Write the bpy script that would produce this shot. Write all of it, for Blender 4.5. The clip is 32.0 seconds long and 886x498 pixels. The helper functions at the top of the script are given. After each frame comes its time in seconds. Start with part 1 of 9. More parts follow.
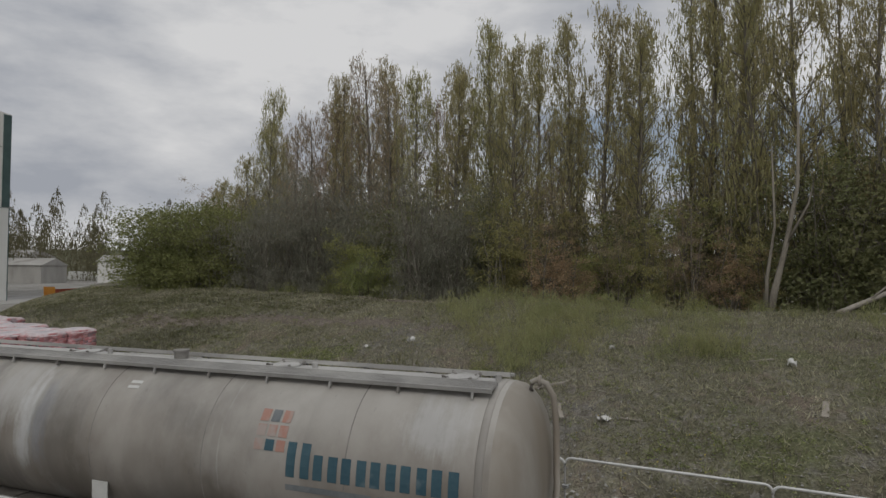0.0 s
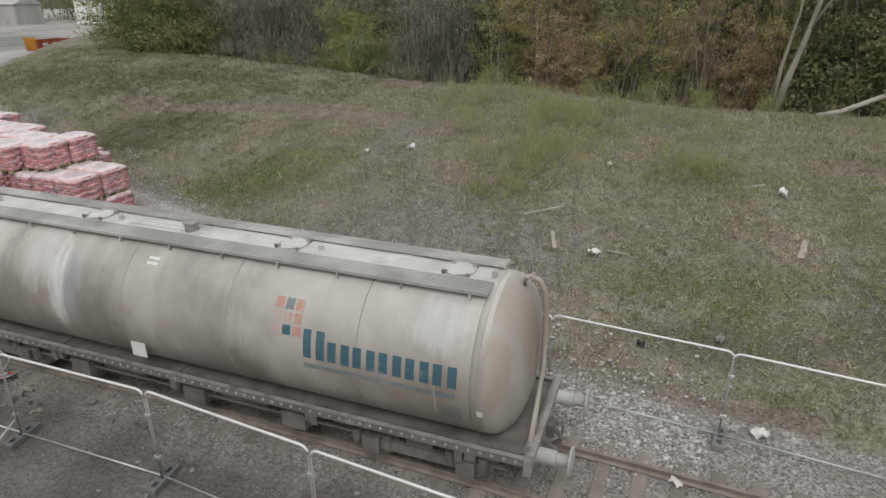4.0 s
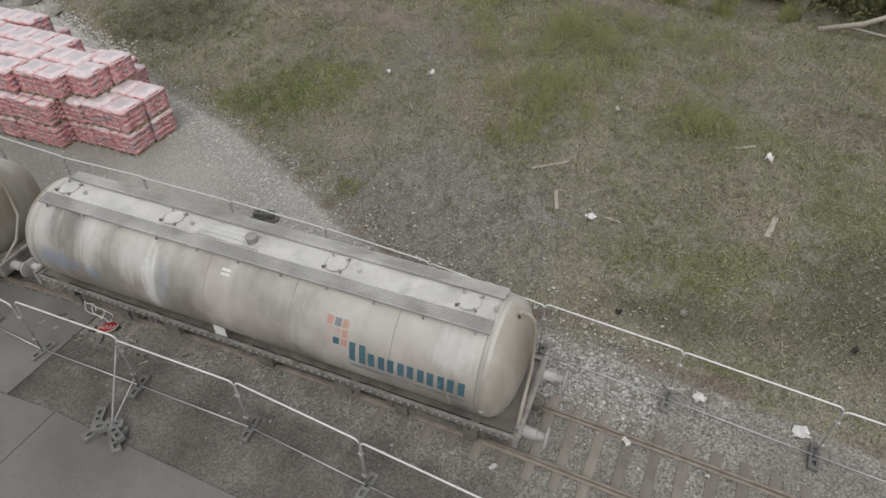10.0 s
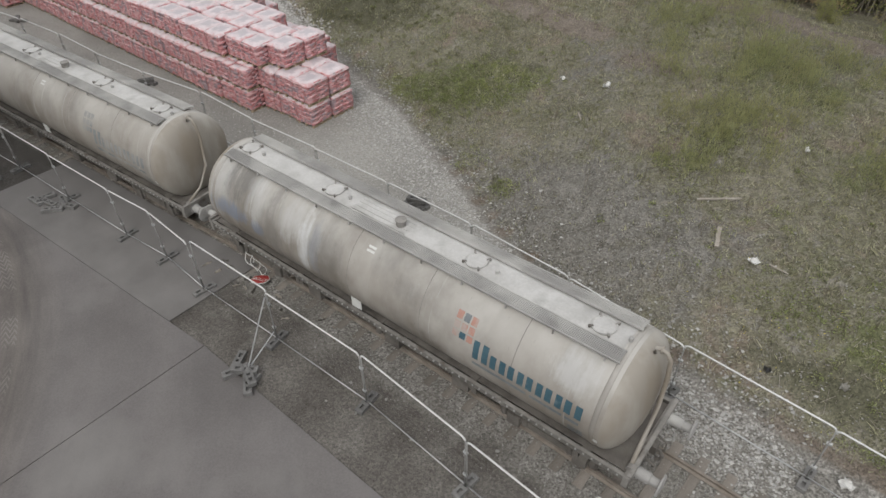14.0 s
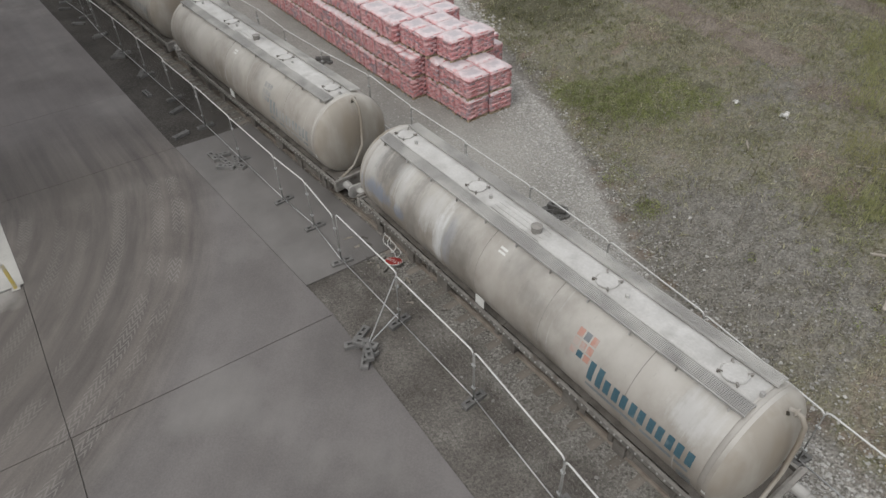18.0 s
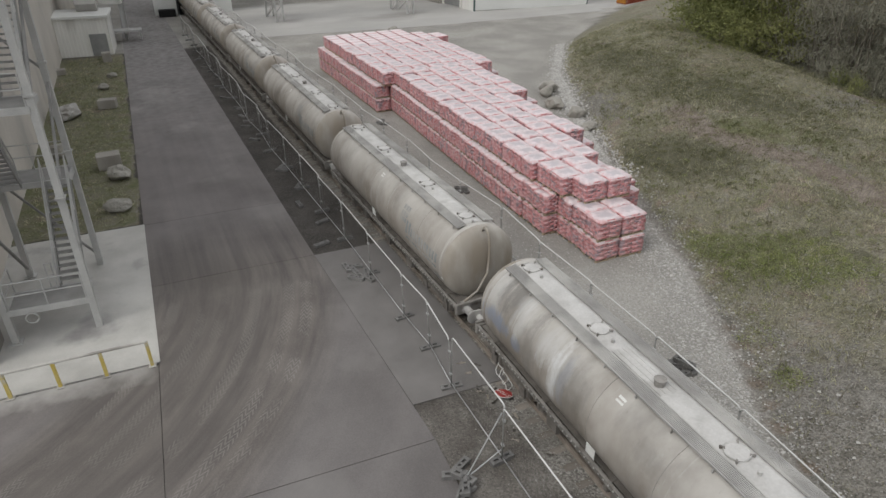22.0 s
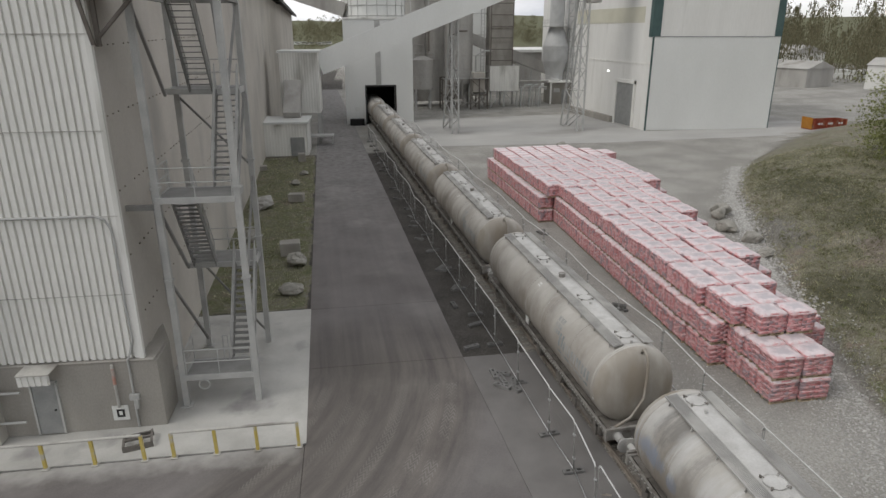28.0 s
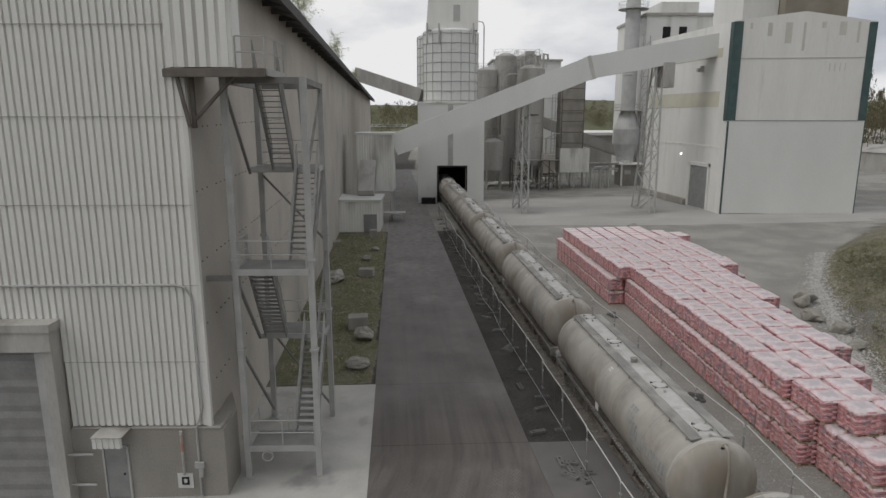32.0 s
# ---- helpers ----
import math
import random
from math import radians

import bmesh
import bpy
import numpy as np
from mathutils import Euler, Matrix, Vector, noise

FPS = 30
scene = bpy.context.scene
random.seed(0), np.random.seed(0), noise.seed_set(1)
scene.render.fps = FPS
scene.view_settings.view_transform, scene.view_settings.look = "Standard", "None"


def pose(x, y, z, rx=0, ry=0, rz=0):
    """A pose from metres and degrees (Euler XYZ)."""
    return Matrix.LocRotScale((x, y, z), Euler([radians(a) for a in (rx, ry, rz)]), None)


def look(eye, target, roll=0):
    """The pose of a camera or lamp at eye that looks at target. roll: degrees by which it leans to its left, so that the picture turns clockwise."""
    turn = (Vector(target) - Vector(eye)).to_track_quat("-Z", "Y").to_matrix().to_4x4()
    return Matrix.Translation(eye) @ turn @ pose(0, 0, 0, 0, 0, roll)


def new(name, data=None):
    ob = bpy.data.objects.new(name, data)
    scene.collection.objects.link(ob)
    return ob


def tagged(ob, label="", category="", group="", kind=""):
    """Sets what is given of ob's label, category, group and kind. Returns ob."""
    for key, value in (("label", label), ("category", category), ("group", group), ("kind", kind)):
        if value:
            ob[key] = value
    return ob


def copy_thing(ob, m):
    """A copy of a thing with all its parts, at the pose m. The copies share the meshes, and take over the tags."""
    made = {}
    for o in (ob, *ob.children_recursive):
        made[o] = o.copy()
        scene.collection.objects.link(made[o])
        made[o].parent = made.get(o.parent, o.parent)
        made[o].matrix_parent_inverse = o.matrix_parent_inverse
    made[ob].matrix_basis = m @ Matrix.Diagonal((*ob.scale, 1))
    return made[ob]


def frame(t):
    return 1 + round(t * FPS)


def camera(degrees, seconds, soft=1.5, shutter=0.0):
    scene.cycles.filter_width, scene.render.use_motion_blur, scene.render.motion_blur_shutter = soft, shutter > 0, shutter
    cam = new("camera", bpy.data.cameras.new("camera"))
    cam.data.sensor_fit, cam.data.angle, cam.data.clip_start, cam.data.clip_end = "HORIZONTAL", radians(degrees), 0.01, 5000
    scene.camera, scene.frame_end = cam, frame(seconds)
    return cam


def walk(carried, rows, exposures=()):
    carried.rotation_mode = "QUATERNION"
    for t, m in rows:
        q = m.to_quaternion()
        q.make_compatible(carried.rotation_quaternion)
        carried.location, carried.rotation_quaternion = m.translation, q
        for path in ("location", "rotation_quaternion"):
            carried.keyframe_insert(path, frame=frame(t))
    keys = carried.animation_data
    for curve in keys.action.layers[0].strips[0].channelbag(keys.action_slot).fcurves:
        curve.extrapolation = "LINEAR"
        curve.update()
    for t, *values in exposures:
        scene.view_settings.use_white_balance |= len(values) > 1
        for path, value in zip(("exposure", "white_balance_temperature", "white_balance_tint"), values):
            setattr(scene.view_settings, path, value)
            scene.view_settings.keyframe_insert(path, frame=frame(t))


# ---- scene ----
cam = camera(69.2, 32.0)
PATH = [
    (0, (0.186, -0.462, 5.781), (-0.574, 1.388, 5.8), 0.0),
    (0.5, (0.071, -0.159, 6.098), (-0.688, 1.689, 6.022), 0.0),
    (1, (0.045, -0.078, 6.401), (-0.711, 1.764, 6.211), 0.0),
    (1.5, (0.07, -0.097, 6.578), (-0.682, 1.73, 6.274), -0.0),
    (2, (0.081, -0.122, 6.759), (-0.664, 1.686, 6.336), -0.1),
    (2.5, (0.095, -0.141, 7.026), (-0.64, 1.639, 6.484), -0.1),
    (4.5, (0.062, -0.119, 9.096), (-0.636, 1.575, 8.295), -0.1),
    (5, (0.062, -0.092, 9.897), (-0.636, 1.6, 9.093), -0.1),
    (5.5, (0.048, -0.067, 10.675), (-0.64, 1.603, 9.816), -0.1),
    (6, (0.086, -0.042, 11.338), (-0.592, 1.594, 10.409), -0.3),
    (6.5, (0.097, -0.021, 11.998), (-0.567, 1.579, 10.997), -0.4),
    (7, (0.121, 0.001, 12.657), (-0.53, 1.56, 11.586), -0.5),
    (7.5, (0.139, 0.035, 13.262), (-0.497, 1.55, 12.122), -0.6),
    (8, (0.118, 0.084, 13.651), (-0.499, 1.555, 12.445), -0.6),
    (8.5, (0.062, 0.078, 13.912), (-0.533, 1.506, 12.644), -0.4),
    (9, (0.04, 0.08, 13.942), (-0.542, 1.472, 12.63), -0.3),
    (9.5, (0.06, 0.081, 13.908), (-0.543, 1.461, 12.592), -0.5),
    (10, (0.092, 0.068, 13.891), (-0.534, 1.437, 12.575), -0.6),
    (10.5, (0.125, 0.049, 13.829), (-0.528, 1.409, 12.517), -0.7),
    (11, (0.101, 0.047, 13.76), (-0.58, 1.397, 12.45), -0.5),
    (11.5, (0.068, 0.058, 13.72), (-0.652, 1.389, 12.411), -0.5),
    (12, (0.047, 0.053, 13.725), (-0.727, 1.353, 12.417), -0.6),
    (12.5, (0.008, 0.066, 13.728), (-0.822, 1.331, 12.42), -0.5),
    (13, (0.001, 0.079, 13.74), (-0.886, 1.307, 12.435), -0.6),
    (13.5, (-0.003, 0.102, 13.795), (-0.946, 1.287, 12.489), -0.8),
    (14, (-0.004, 0.141, 13.821), (-1.0, 1.284, 12.516), -0.9),
    (14.5, (0.001, 0.155, 13.878), (-1.038, 1.256, 12.572), -1.1),
    (15, (0.011, 0.172, 13.928), (-1.068, 1.234, 12.621), -1.2),
    (15.5, (0.018, 0.133, 13.988), (-1.097, 1.159, 12.682), -1.2),
    (17.5, (0.017, 0.215, 13.928), (-1.226, 1.084, 12.625), -1.7),
    (18, (0.005, 0.248, 13.932), (-1.265, 1.077, 12.629), -1.8),
    (18.5, (-0.009, 0.28, 13.999), (-1.336, 1.092, 12.743), -1.4),
    (19, (-0.027, 0.301, 14.032), (-1.438, 1.113, 12.871), -1.4),
    (19.5, (-0.006, 0.301, 14.033), (-1.495, 1.108, 12.968), -1.4),
    (20, (0.002, 0.329, 13.976), (-1.523, 1.1, 12.936), -1.5),
    (20.5, (0.029, 0.357, 13.914), (-1.52, 1.084, 12.879), -1.6),
    (21, (0.058, 0.345, 13.897), (-1.516, 1.03, 12.871), -1.7),
    (21.5, (0.019, 0.291, 13.922), (-1.586, 0.943, 12.924), -1.5),
    (22, (-0.043, 0.215, 13.904), (-1.681, 0.837, 12.939), -1.4),
    (22.5, (-0.082, 0.2, 13.891), (-1.753, 0.786, 12.961), -1.4),
    (23, (-0.093, 0.176, 13.896), (-1.794, 0.724, 12.998), -1.4),
    (23.5, (-0.116, 0.167, 13.904), (-1.847, 0.677, 13.041), -1.4),
    (24, (-0.146, 0.139, 13.901), (-1.904, 0.611, 13.073), -1.4),
    (24.5, (-0.156, 0.142, 13.895), (-1.94, 0.574, 13.101), -1.4),
    (25, (-0.155, 0.147, 13.91), (-1.956, 0.54, 13.134), -1.4),
    (25.5, (-0.163, 0.14, 13.91), (-1.973, 0.494, 13.136), -1.4),
    (27.5, (-0.195, 0.099, 13.913), (-2.06, 0.335, 13.229), -1.4),
    (28, (-0.216, 0.094, 13.876), (-2.095, 0.306, 13.225), -1.4),
    (28.5, (-0.205, 0.069, 13.867), (-2.097, 0.258, 13.247), -1.3),
    (29, (-0.238, 0.053, 13.85), (-2.143, 0.215, 13.262), -1.3),
    (29.5, (-0.226, 0.041, 13.853), (-2.143, 0.177, 13.3), -1.3),
    (30, (-0.271, 0.012, 13.857), (-2.199, 0.121, 13.338), -1.2),
    (30.5, (-0.244, 0.022, 13.87), (-2.182, 0.103, 13.386), -1.3),
    (31, (-0.215, 0.036, 13.854), (-2.163, 0.093, 13.404), -1.3),
    (31.5, (-0.228, 0.007, 13.864), (-2.183, 0.042, 13.445), -1.2),
    (32, (-0.25, 0.046, 13.87), (-2.207, 0.061, 13.457), -1.3),
]
EXPOSURES = [(0.0, -0.68), (1.0, -0.44), (2.0, 0.04), (5.0, 0.25), (9.0, 0.2), (15.0, 0.18), (25.0, 0.16), (28.0, 0.02), (30.0, -0.13), (32.0, -0.30)]
# the whole site rises gently towards the bank
SLOPE = radians(1.25)
TILT = Matrix.Rotation(SLOPE, 4, "X")
walk(cam, [(t, TILT @ look(eye, target, roll)) for t, eye, target, roll in PATH], EXPOSURES)

# where the buildings meet the sloping ground
BASE_Y = {"storage_shed": -8.6, "stair_tower": -6.2, "loading_tower": 1.0, "conveyor_gallery": 12.0, "transfer_tower": -8.0, "plant_hut": -9.0, "old_conveyor": -8.0, "warehouse": 39.0, "process_building": 38.0, "process_annex": 20.0, "silo": 12.0, "filter_house": 24.0, "exhaust_stack": 36.0, "grey_kiosk": 33.0, "pipe_rack": 29.0, "support_frame": 17.0, "pipe_bridge": 24.0, "low_store": 40.0}

# ---- sky and sun: bright broken overcast ----
world = bpy.data.worlds.new("sky")
scene.world = world
world.use_nodes = True
wn, wl = world.node_tree.nodes, world.node_tree.links
wn.clear()
w_out, w_bg = wn.new("ShaderNodeOutputWorld"), wn.new("ShaderNodeBackground")
w_sky = wn.new("ShaderNodeTexSky")
w_sky.sky_type = "NISHITA"
w_sky.sun_disc = False
w_sky.sun_elevation, w_sky.sun_rotation = radians(50), radians(165)
w_tex, w_map = wn.new("ShaderNodeTexCoord"), wn.new("ShaderNodeMapping")
w_map.inputs["Scale"].default_value = (1.3, 1.3, 3.4)
w_n1, w_n2 = wn.new("ShaderNodeTexNoise"), wn.new("ShaderNodeTexNoise")
w_n1.inputs["Scale"].default_value, w_n1.inputs["Detail"].default_value = 2.0, 9.0
w_n1.inputs["Roughness"].default_value = 0.55
w_n2.inputs["Scale"].default_value, w_n2.inputs["Detail"].default_value = 1.1, 4.0
w_r1, w_r2 = wn.new("ShaderNodeValToRGB"), wn.new("ShaderNodeValToRGB")
w_r1.color_ramp.elements[0].position, w_r1.color_ramp.elements[0].color = 0.36, (6.2, 6.55, 7.3, 1)
w_r1.color_ramp.elements[1].position, w_r1.color_ramp.elements[1].color = 0.60, (11.9, 11.9, 12.0, 1)
w_r2.color_ramp.elements[0].position, w_r2.color_ramp.elements[0].color = 0.57, (1, 1, 1, 1)
w_r2.color_ramp.elements[1].position, w_r2.color_ramp.elements[1].color = 0.69, (0.25, 0.25, 0.25, 1)
w_mix = wn.new("ShaderNodeMix")
w_mix.data_type = "RGBA"
w_bg.inputs["Strength"].default_value = 0.085
wl.new(w_tex.outputs["Generated"], w_map.inputs["Vector"])
for n in (w_n1, w_n2):
    wl.new(w_map.outputs["Vector"], n.inputs["Vector"])
wl.new(w_n1.outputs["Fac"], w_r1.inputs["Fac"])
wl.new(w_n2.outputs["Fac"], w_r2.inputs["Fac"])
wl.new(w_r2.outputs["Color"], w_mix.inputs["Factor"])
wl.new(w_sky.outputs["Color"], w_mix.inputs["A"])
wl.new(w_r1.outputs["Color"], w_mix.inputs["B"])
wl.new(w_mix.outputs["Result"], w_bg.inputs["Color"])
wl.new(w_bg.outputs["Background"], w_out.inputs["Surface"])

sun = new("sun", bpy.data.lights.new("sun", "SUN"))
sun.data.energy, sun.data.angle, sun.data.color = 1.1, radians(28), (1.0, 0.97, 0.92)
sun.matrix_world = look((15, -55, 70), (0, 0, 0))


# ---- materials ----
def sock(node, *names):
    return [node.inputs[n] for n in names]


def mat(name, c1, c2, rough=0.8, metal=0.0, scale=3.0, fine=40.0, bump=0.3, c3=None, c3_at=0.62, c3_scale=0.8,
        stretch=(1, 1, 1), per_object=0.0, dist=0.02, spread=0.2, island=0.0, spec=0.4):
    """Two-scale noise over two base colours, an optional third in patches, fine relief."""
    m = bpy.data.materials.new(name)
    m.use_nodes = True
    n, l = m.node_tree.nodes, m.node_tree.links
    b = n["Principled BSDF"]
    b.inputs["Metallic"].default_value = metal
    b.inputs["Specular IOR Level"].default_value = spec
    tex, mp = n.new("ShaderNodeTexCoord"), n.new("ShaderNodeMapping")
    mp.inputs["Scale"].default_value = stretch
    l.new(tex.outputs["Object"], mp.inputs["Vector"])
    big, small = n.new("ShaderNodeTexNoise"), n.new("ShaderNodeTexNoise")
    big.inputs["Scale"].default_value, big.inputs["Detail"].default_value = scale, 6.0
    small.inputs["Scale"].default_value, small.inputs["Detail"].default_value = fine, 5.0
    for k in (big, small):
        l.new(mp.outputs["Vector"], k.inputs["Vector"])
    add = n.new("ShaderNodeMath")
    add.operation = "MULTIPLY_ADD"
    l.new(small.outputs["Fac"], add.inputs[0])
    add.inputs[1].default_value = 0.45
    l.new(big.outputs["Fac"], add.inputs[2])
    ramp = n.new("ShaderNodeMapRange")
    ramp.inputs["From Min"].default_value, ramp.inputs["From Max"].default_value = 0.72 - spread, 0.72 + spread
    l.new(add.outputs[0], ramp.inputs["Value"])
    mix = n.new("ShaderNodeMix")
    mix.data_type = "RGBA"
    mix.inputs["A"].default_value, mix.inputs["B"].default_value = (*c1, 1), (*c2, 1)
    l.new(ramp.outputs["Result"], mix.inputs["Factor"])
    col = mix.outputs["Result"]
    if c3:
        pat, pr, m3 = n.new("ShaderNodeTexNoise"), n.new("ShaderNodeMapRange"), n.new("ShaderNodeMix")
        pat.inputs["Scale"].default_value, pat.inputs["Detail"].default_value = c3_scale, 8.0
        l.new(mp.outputs["Vector"], pat.inputs["Vector"])
        pr.inputs["From Min"].default_value, pr.inputs["From Max"].default_value = c3_at - 0.06, c3_at + 0.08
        l.new(pat.outputs["Fac"], pr.inputs["Value"])
        m3.data_type = "RGBA"
        l.new(pr.outputs["Result"], m3.inputs["Factor"])
        l.new(col, m3.inputs["A"])
        m3.inputs["B"].default_value = (*c3, 1)
        col = m3.outputs["Result"]
    if per_object or island:
        hsv, mr = n.new("ShaderNodeHueSaturation"), n.new("ShaderNodeMapRange")
        if island:
            src = n.new("ShaderNodeNewGeometry").outputs["Random Per Island"]
        else:
            src = n.new("ShaderNodeObjectInfo").outputs["Random"]
        k = island or per_object
        mr.inputs["To Min"].default_value, mr.inputs["To Max"].default_value = 1 - k, 1 + k
        l.new(src, mr.inputs["Value"])
        l.new(mr.outputs["Result"], hsv.inputs["Value"])
        l.new(col, hsv.inputs["Color"])
        col = hsv.outputs["Color"]
    l.new(col, b.inputs["Base Color"])
    rr = n.new("ShaderNodeMapRange")
    rr.inputs["To Min"].default_value, rr.inputs["To Max"].default_value = max(0.05, rough - 0.12), min(1, rough + 0.1)
    l.new(big.outputs["Fac"], rr.inputs["Value"])
    l.new(rr.outputs["Result"], b.inputs["Roughness"])
    if bump:
        bp = n.new("ShaderNodeBump")
        bp.inputs["Strength"].default_value, bp.inputs["Distance"].default_value = bump, dist
        l.new(small.outputs["Fac"], bp.inputs["Height"])
        l.new(bp.outputs["Normal"], b.inputs["Normal"])
    return m


# ---- mesh helpers ----
def part(name, bm, material, parent=None, label="", smooth=False):
    """Link a bmesh as one mesh object, under a thing or a part if given."""
    me = bpy.data.meshes.new(name)
    bm.normal_update()
    bm.to_mesh(me)
    bm.free()
    return link(name, me, material, parent, label, smooth)


def link(name, me, material, parent=None, label="", smooth=False):
    if material and not me.materials:
        me.materials.append(material)
    if smooth:
        me.polygons.foreach_set("use_smooth", [True] * len(me.polygons))
    ob = new(name, me)
    if parent:
        ob.parent = parent
    if label:
        tagged(ob, label)
    return ob


def thing(name, label, category, group="", at=None, kind=""):
    e = new(name)
    e.empty_display_size = 0.2
    if at is not None:
        e.matrix_world = at
    return tagged(e, label, category, group, kind)


def raw(name, verts, faces, material, parent=None, label="", smooth=False):
    me = bpy.data.meshes.new(name)
    me.from_pydata([tuple(v) for v in verts], [], [tuple(f) for f in faces])
    me.update()
    return link(name, me, material, parent, label, smooth)


def box(bm, x0, x1, y0, y1, z0, z1, m=None):
    v = [Vector((x, y, z)) for z in (z0, z1) for y in (y0, y1) for x in (x0, x1)]
    if m is not None:
        v = [m @ p for p in v]
    v = [bm.verts.new(p) for p in v]
    for f in ((0, 2, 3, 1), (4, 5, 7, 6), (0, 1, 5, 4), (2, 6, 7, 3), (0, 4, 6, 2), (1, 3, 7, 5)):
        bm.faces.new([v[i] for i in f])
    return v


def bev(bm, w=0.01, seg=1):
    bmesh.ops.bevel(bm, geom=bm.edges[:], offset=w, segments=seg, affect="EDGES", clamp_overlap=True)
    return bm


def boxes(*specs, bevel=0.0):
    bm = bmesh.new()
    for s in specs:
        box(bm, *s)
    if bevel:
        bev(bm, bevel)
    return bm


def beam(bm, p, q, w, h=None, up=(0, 0, 1)):
    """A straight bar of width w and height h from p to q."""
    p, q, h = Vector(p), Vector(q), h or w
    d = (q - p).normalized()
    u = Vector(up)
    if abs(d.dot(u)) > 0.98:
        u = Vector((1, 0, 0))
    s = d.cross(u).normalized()
    u = s.cross(d)
    v = [bm.verts.new(c + s * (a * w / 2) + u * (b * h / 2)) for c in (p, q) for a, b in ((-1, -1), (1, -1), (1, 1), (-1, 1))]
    for f in ((3, 2, 1, 0), (4, 5, 6, 7), (0, 1, 5, 4), (1, 2, 6, 5), (2, 3, 7, 6), (3, 0, 4, 7)):
        bm.faces.new([v[i] for i in f])


def tube(bm, pts, r, seg=8, r2=None, cap=True):
    """A round tube along points."""
    pts = [Vector(p) for p in pts]
    rings = []
    for i, p in enumerate(pts):
        a, b = pts[max(0, i - 1)], pts[min(len(pts) - 1, i + 1)]
        d = (b - a).normalized()
        u = Vector((0, 0, 1)) if abs(d.z) < 0.95 else Vector((1, 0, 0))
        s = d.cross(u).normalized()
        u = s.cross(d)
        rad = r if r2 is None else r + (r2 - r) * i / (len(pts) - 1)
        rings.append([bm.verts.new(p + (s * math.cos(k * 2 * math.pi / seg) + u * math.sin(k * 2 * math.pi / seg)) * rad) for k in range(seg)])
    for a, b in zip(rings, rings[1:]):
        for k in range(seg):
            bm.faces.new((a[k], a[(k + 1) % seg], b[(k + 1) % seg], b[k]))
    if cap:
        bm.faces.new(rings[0][::-1])
        bm.faces.new(rings[-1])


def lathe(bm, profile, axis="z", seg=24, at=(0, 0, 0), a0=0.0, a1=2 * math.pi):
    """Turn a list of (radius, height) round an axis."""
    rings = []
    full = a1 - a0 > 6.28
    for r, h in profile:
        ring = []
        for k in range(seg if full else seg + 1):
            a = a0 + (a1 - a0) * k / seg
            c, s = r * math.cos(a), r * math.sin(a)
            p = {"z": (c, s, h), "x": (h, c, s), "y": (s, h, c)}[axis]
            ring.append(bm.verts.new(Vector(p) + Vector(at)))
        rings.append(ring)
    for a, b in zip(rings, rings[1:]):
        for k in range(len(a) if full else len(a) - 1):
            j = (k + 1) % len(a)
            bm.faces.new((a[k], a[j], b[j], b[k]))
    if full:
        bm.faces.new(rings[0][::-1])
        bm.faces.new(rings[-1])


def sheet(bm, pts, z):
    return bm.faces.new([bm.verts.new((x, y, z)) for x, y in pts])


def slab(pts, z0, z1):
    """A flat slab over a polygon (counter-clockwise)."""
    bm = bmesh.new()
    f = sheet(bm, pts, z0)
    g = bmesh.ops.extrude_face_region(bm, geom=[f])
    for v in g["geom"]:
        if isinstance(v, bmesh.types.BMVert):
            v.co.z = z1
    bmesh.ops.recalc_face_normals(bm, faces=bm.faces[:])
    return bm


def track_y(x):
    """Centre line of the railway siding, a long gentle bend."""
    if x < -18:
        return 8.48 + 0.08 * (x + 18)
    if x > 6:
        return 8.96 - 0.04 * (x - 6)
    return 9.12 - 0.0025 * (x + 2) ** 2


def track_slope(x):
    return 0.08 if x < -18 else -0.04 if x > 6 else -0.005 * (x + 2)


def road_right(x):
    if x < -25.2:
        return 3.72 + 0.0735 * (x + 25.2)
    return 4.75 if x > -13 else 4.75 + 0.0844 * (x + 13)


def road_left(x):
    return -2.65 + 0.057 * (x + 18)


TOE = [(-140, 175), (-95, 96), (-80.6, 65.9), (-74.8, 55.8), (-70.5, 48.8), (-59.5, 37.0), (-49.5, 30.6), (-34.5, 24.0), (-21.6, 19.2), (-17.7, 18.0), (-14.7, 16.5), (-11.9, 15.2), (-9.6, 13.9), (-6, 12.9), (0, 12.2), (6, 11.8), (40, 10), (140, 4)]
CREST = [(-140, 200), (-95, 118), (-80, 82), (-70, 64), (-60, 51), (-45, 41), (-25, 35.4), (-10.6, 30.7), (-0.9, 29), (3.8, 28.3), (40, 26), (140, 20)]


def along(points, x):
    for (x0, y0), (x1, y1) in zip(points, points[1:]):
        if x <= x1:
            return y0 + (y1 - y0) * (x - x0) / (x1 - x0)
    return points[-1][1]


def bank(x, y):
    """How far a place lies up the bank from its foot, square to it."""
    s = (along(TOE, x + 0.5) - along(TOE, x - 0.5))
    return (y - along(TOE, x)) / math.sqrt(1 + s * s)


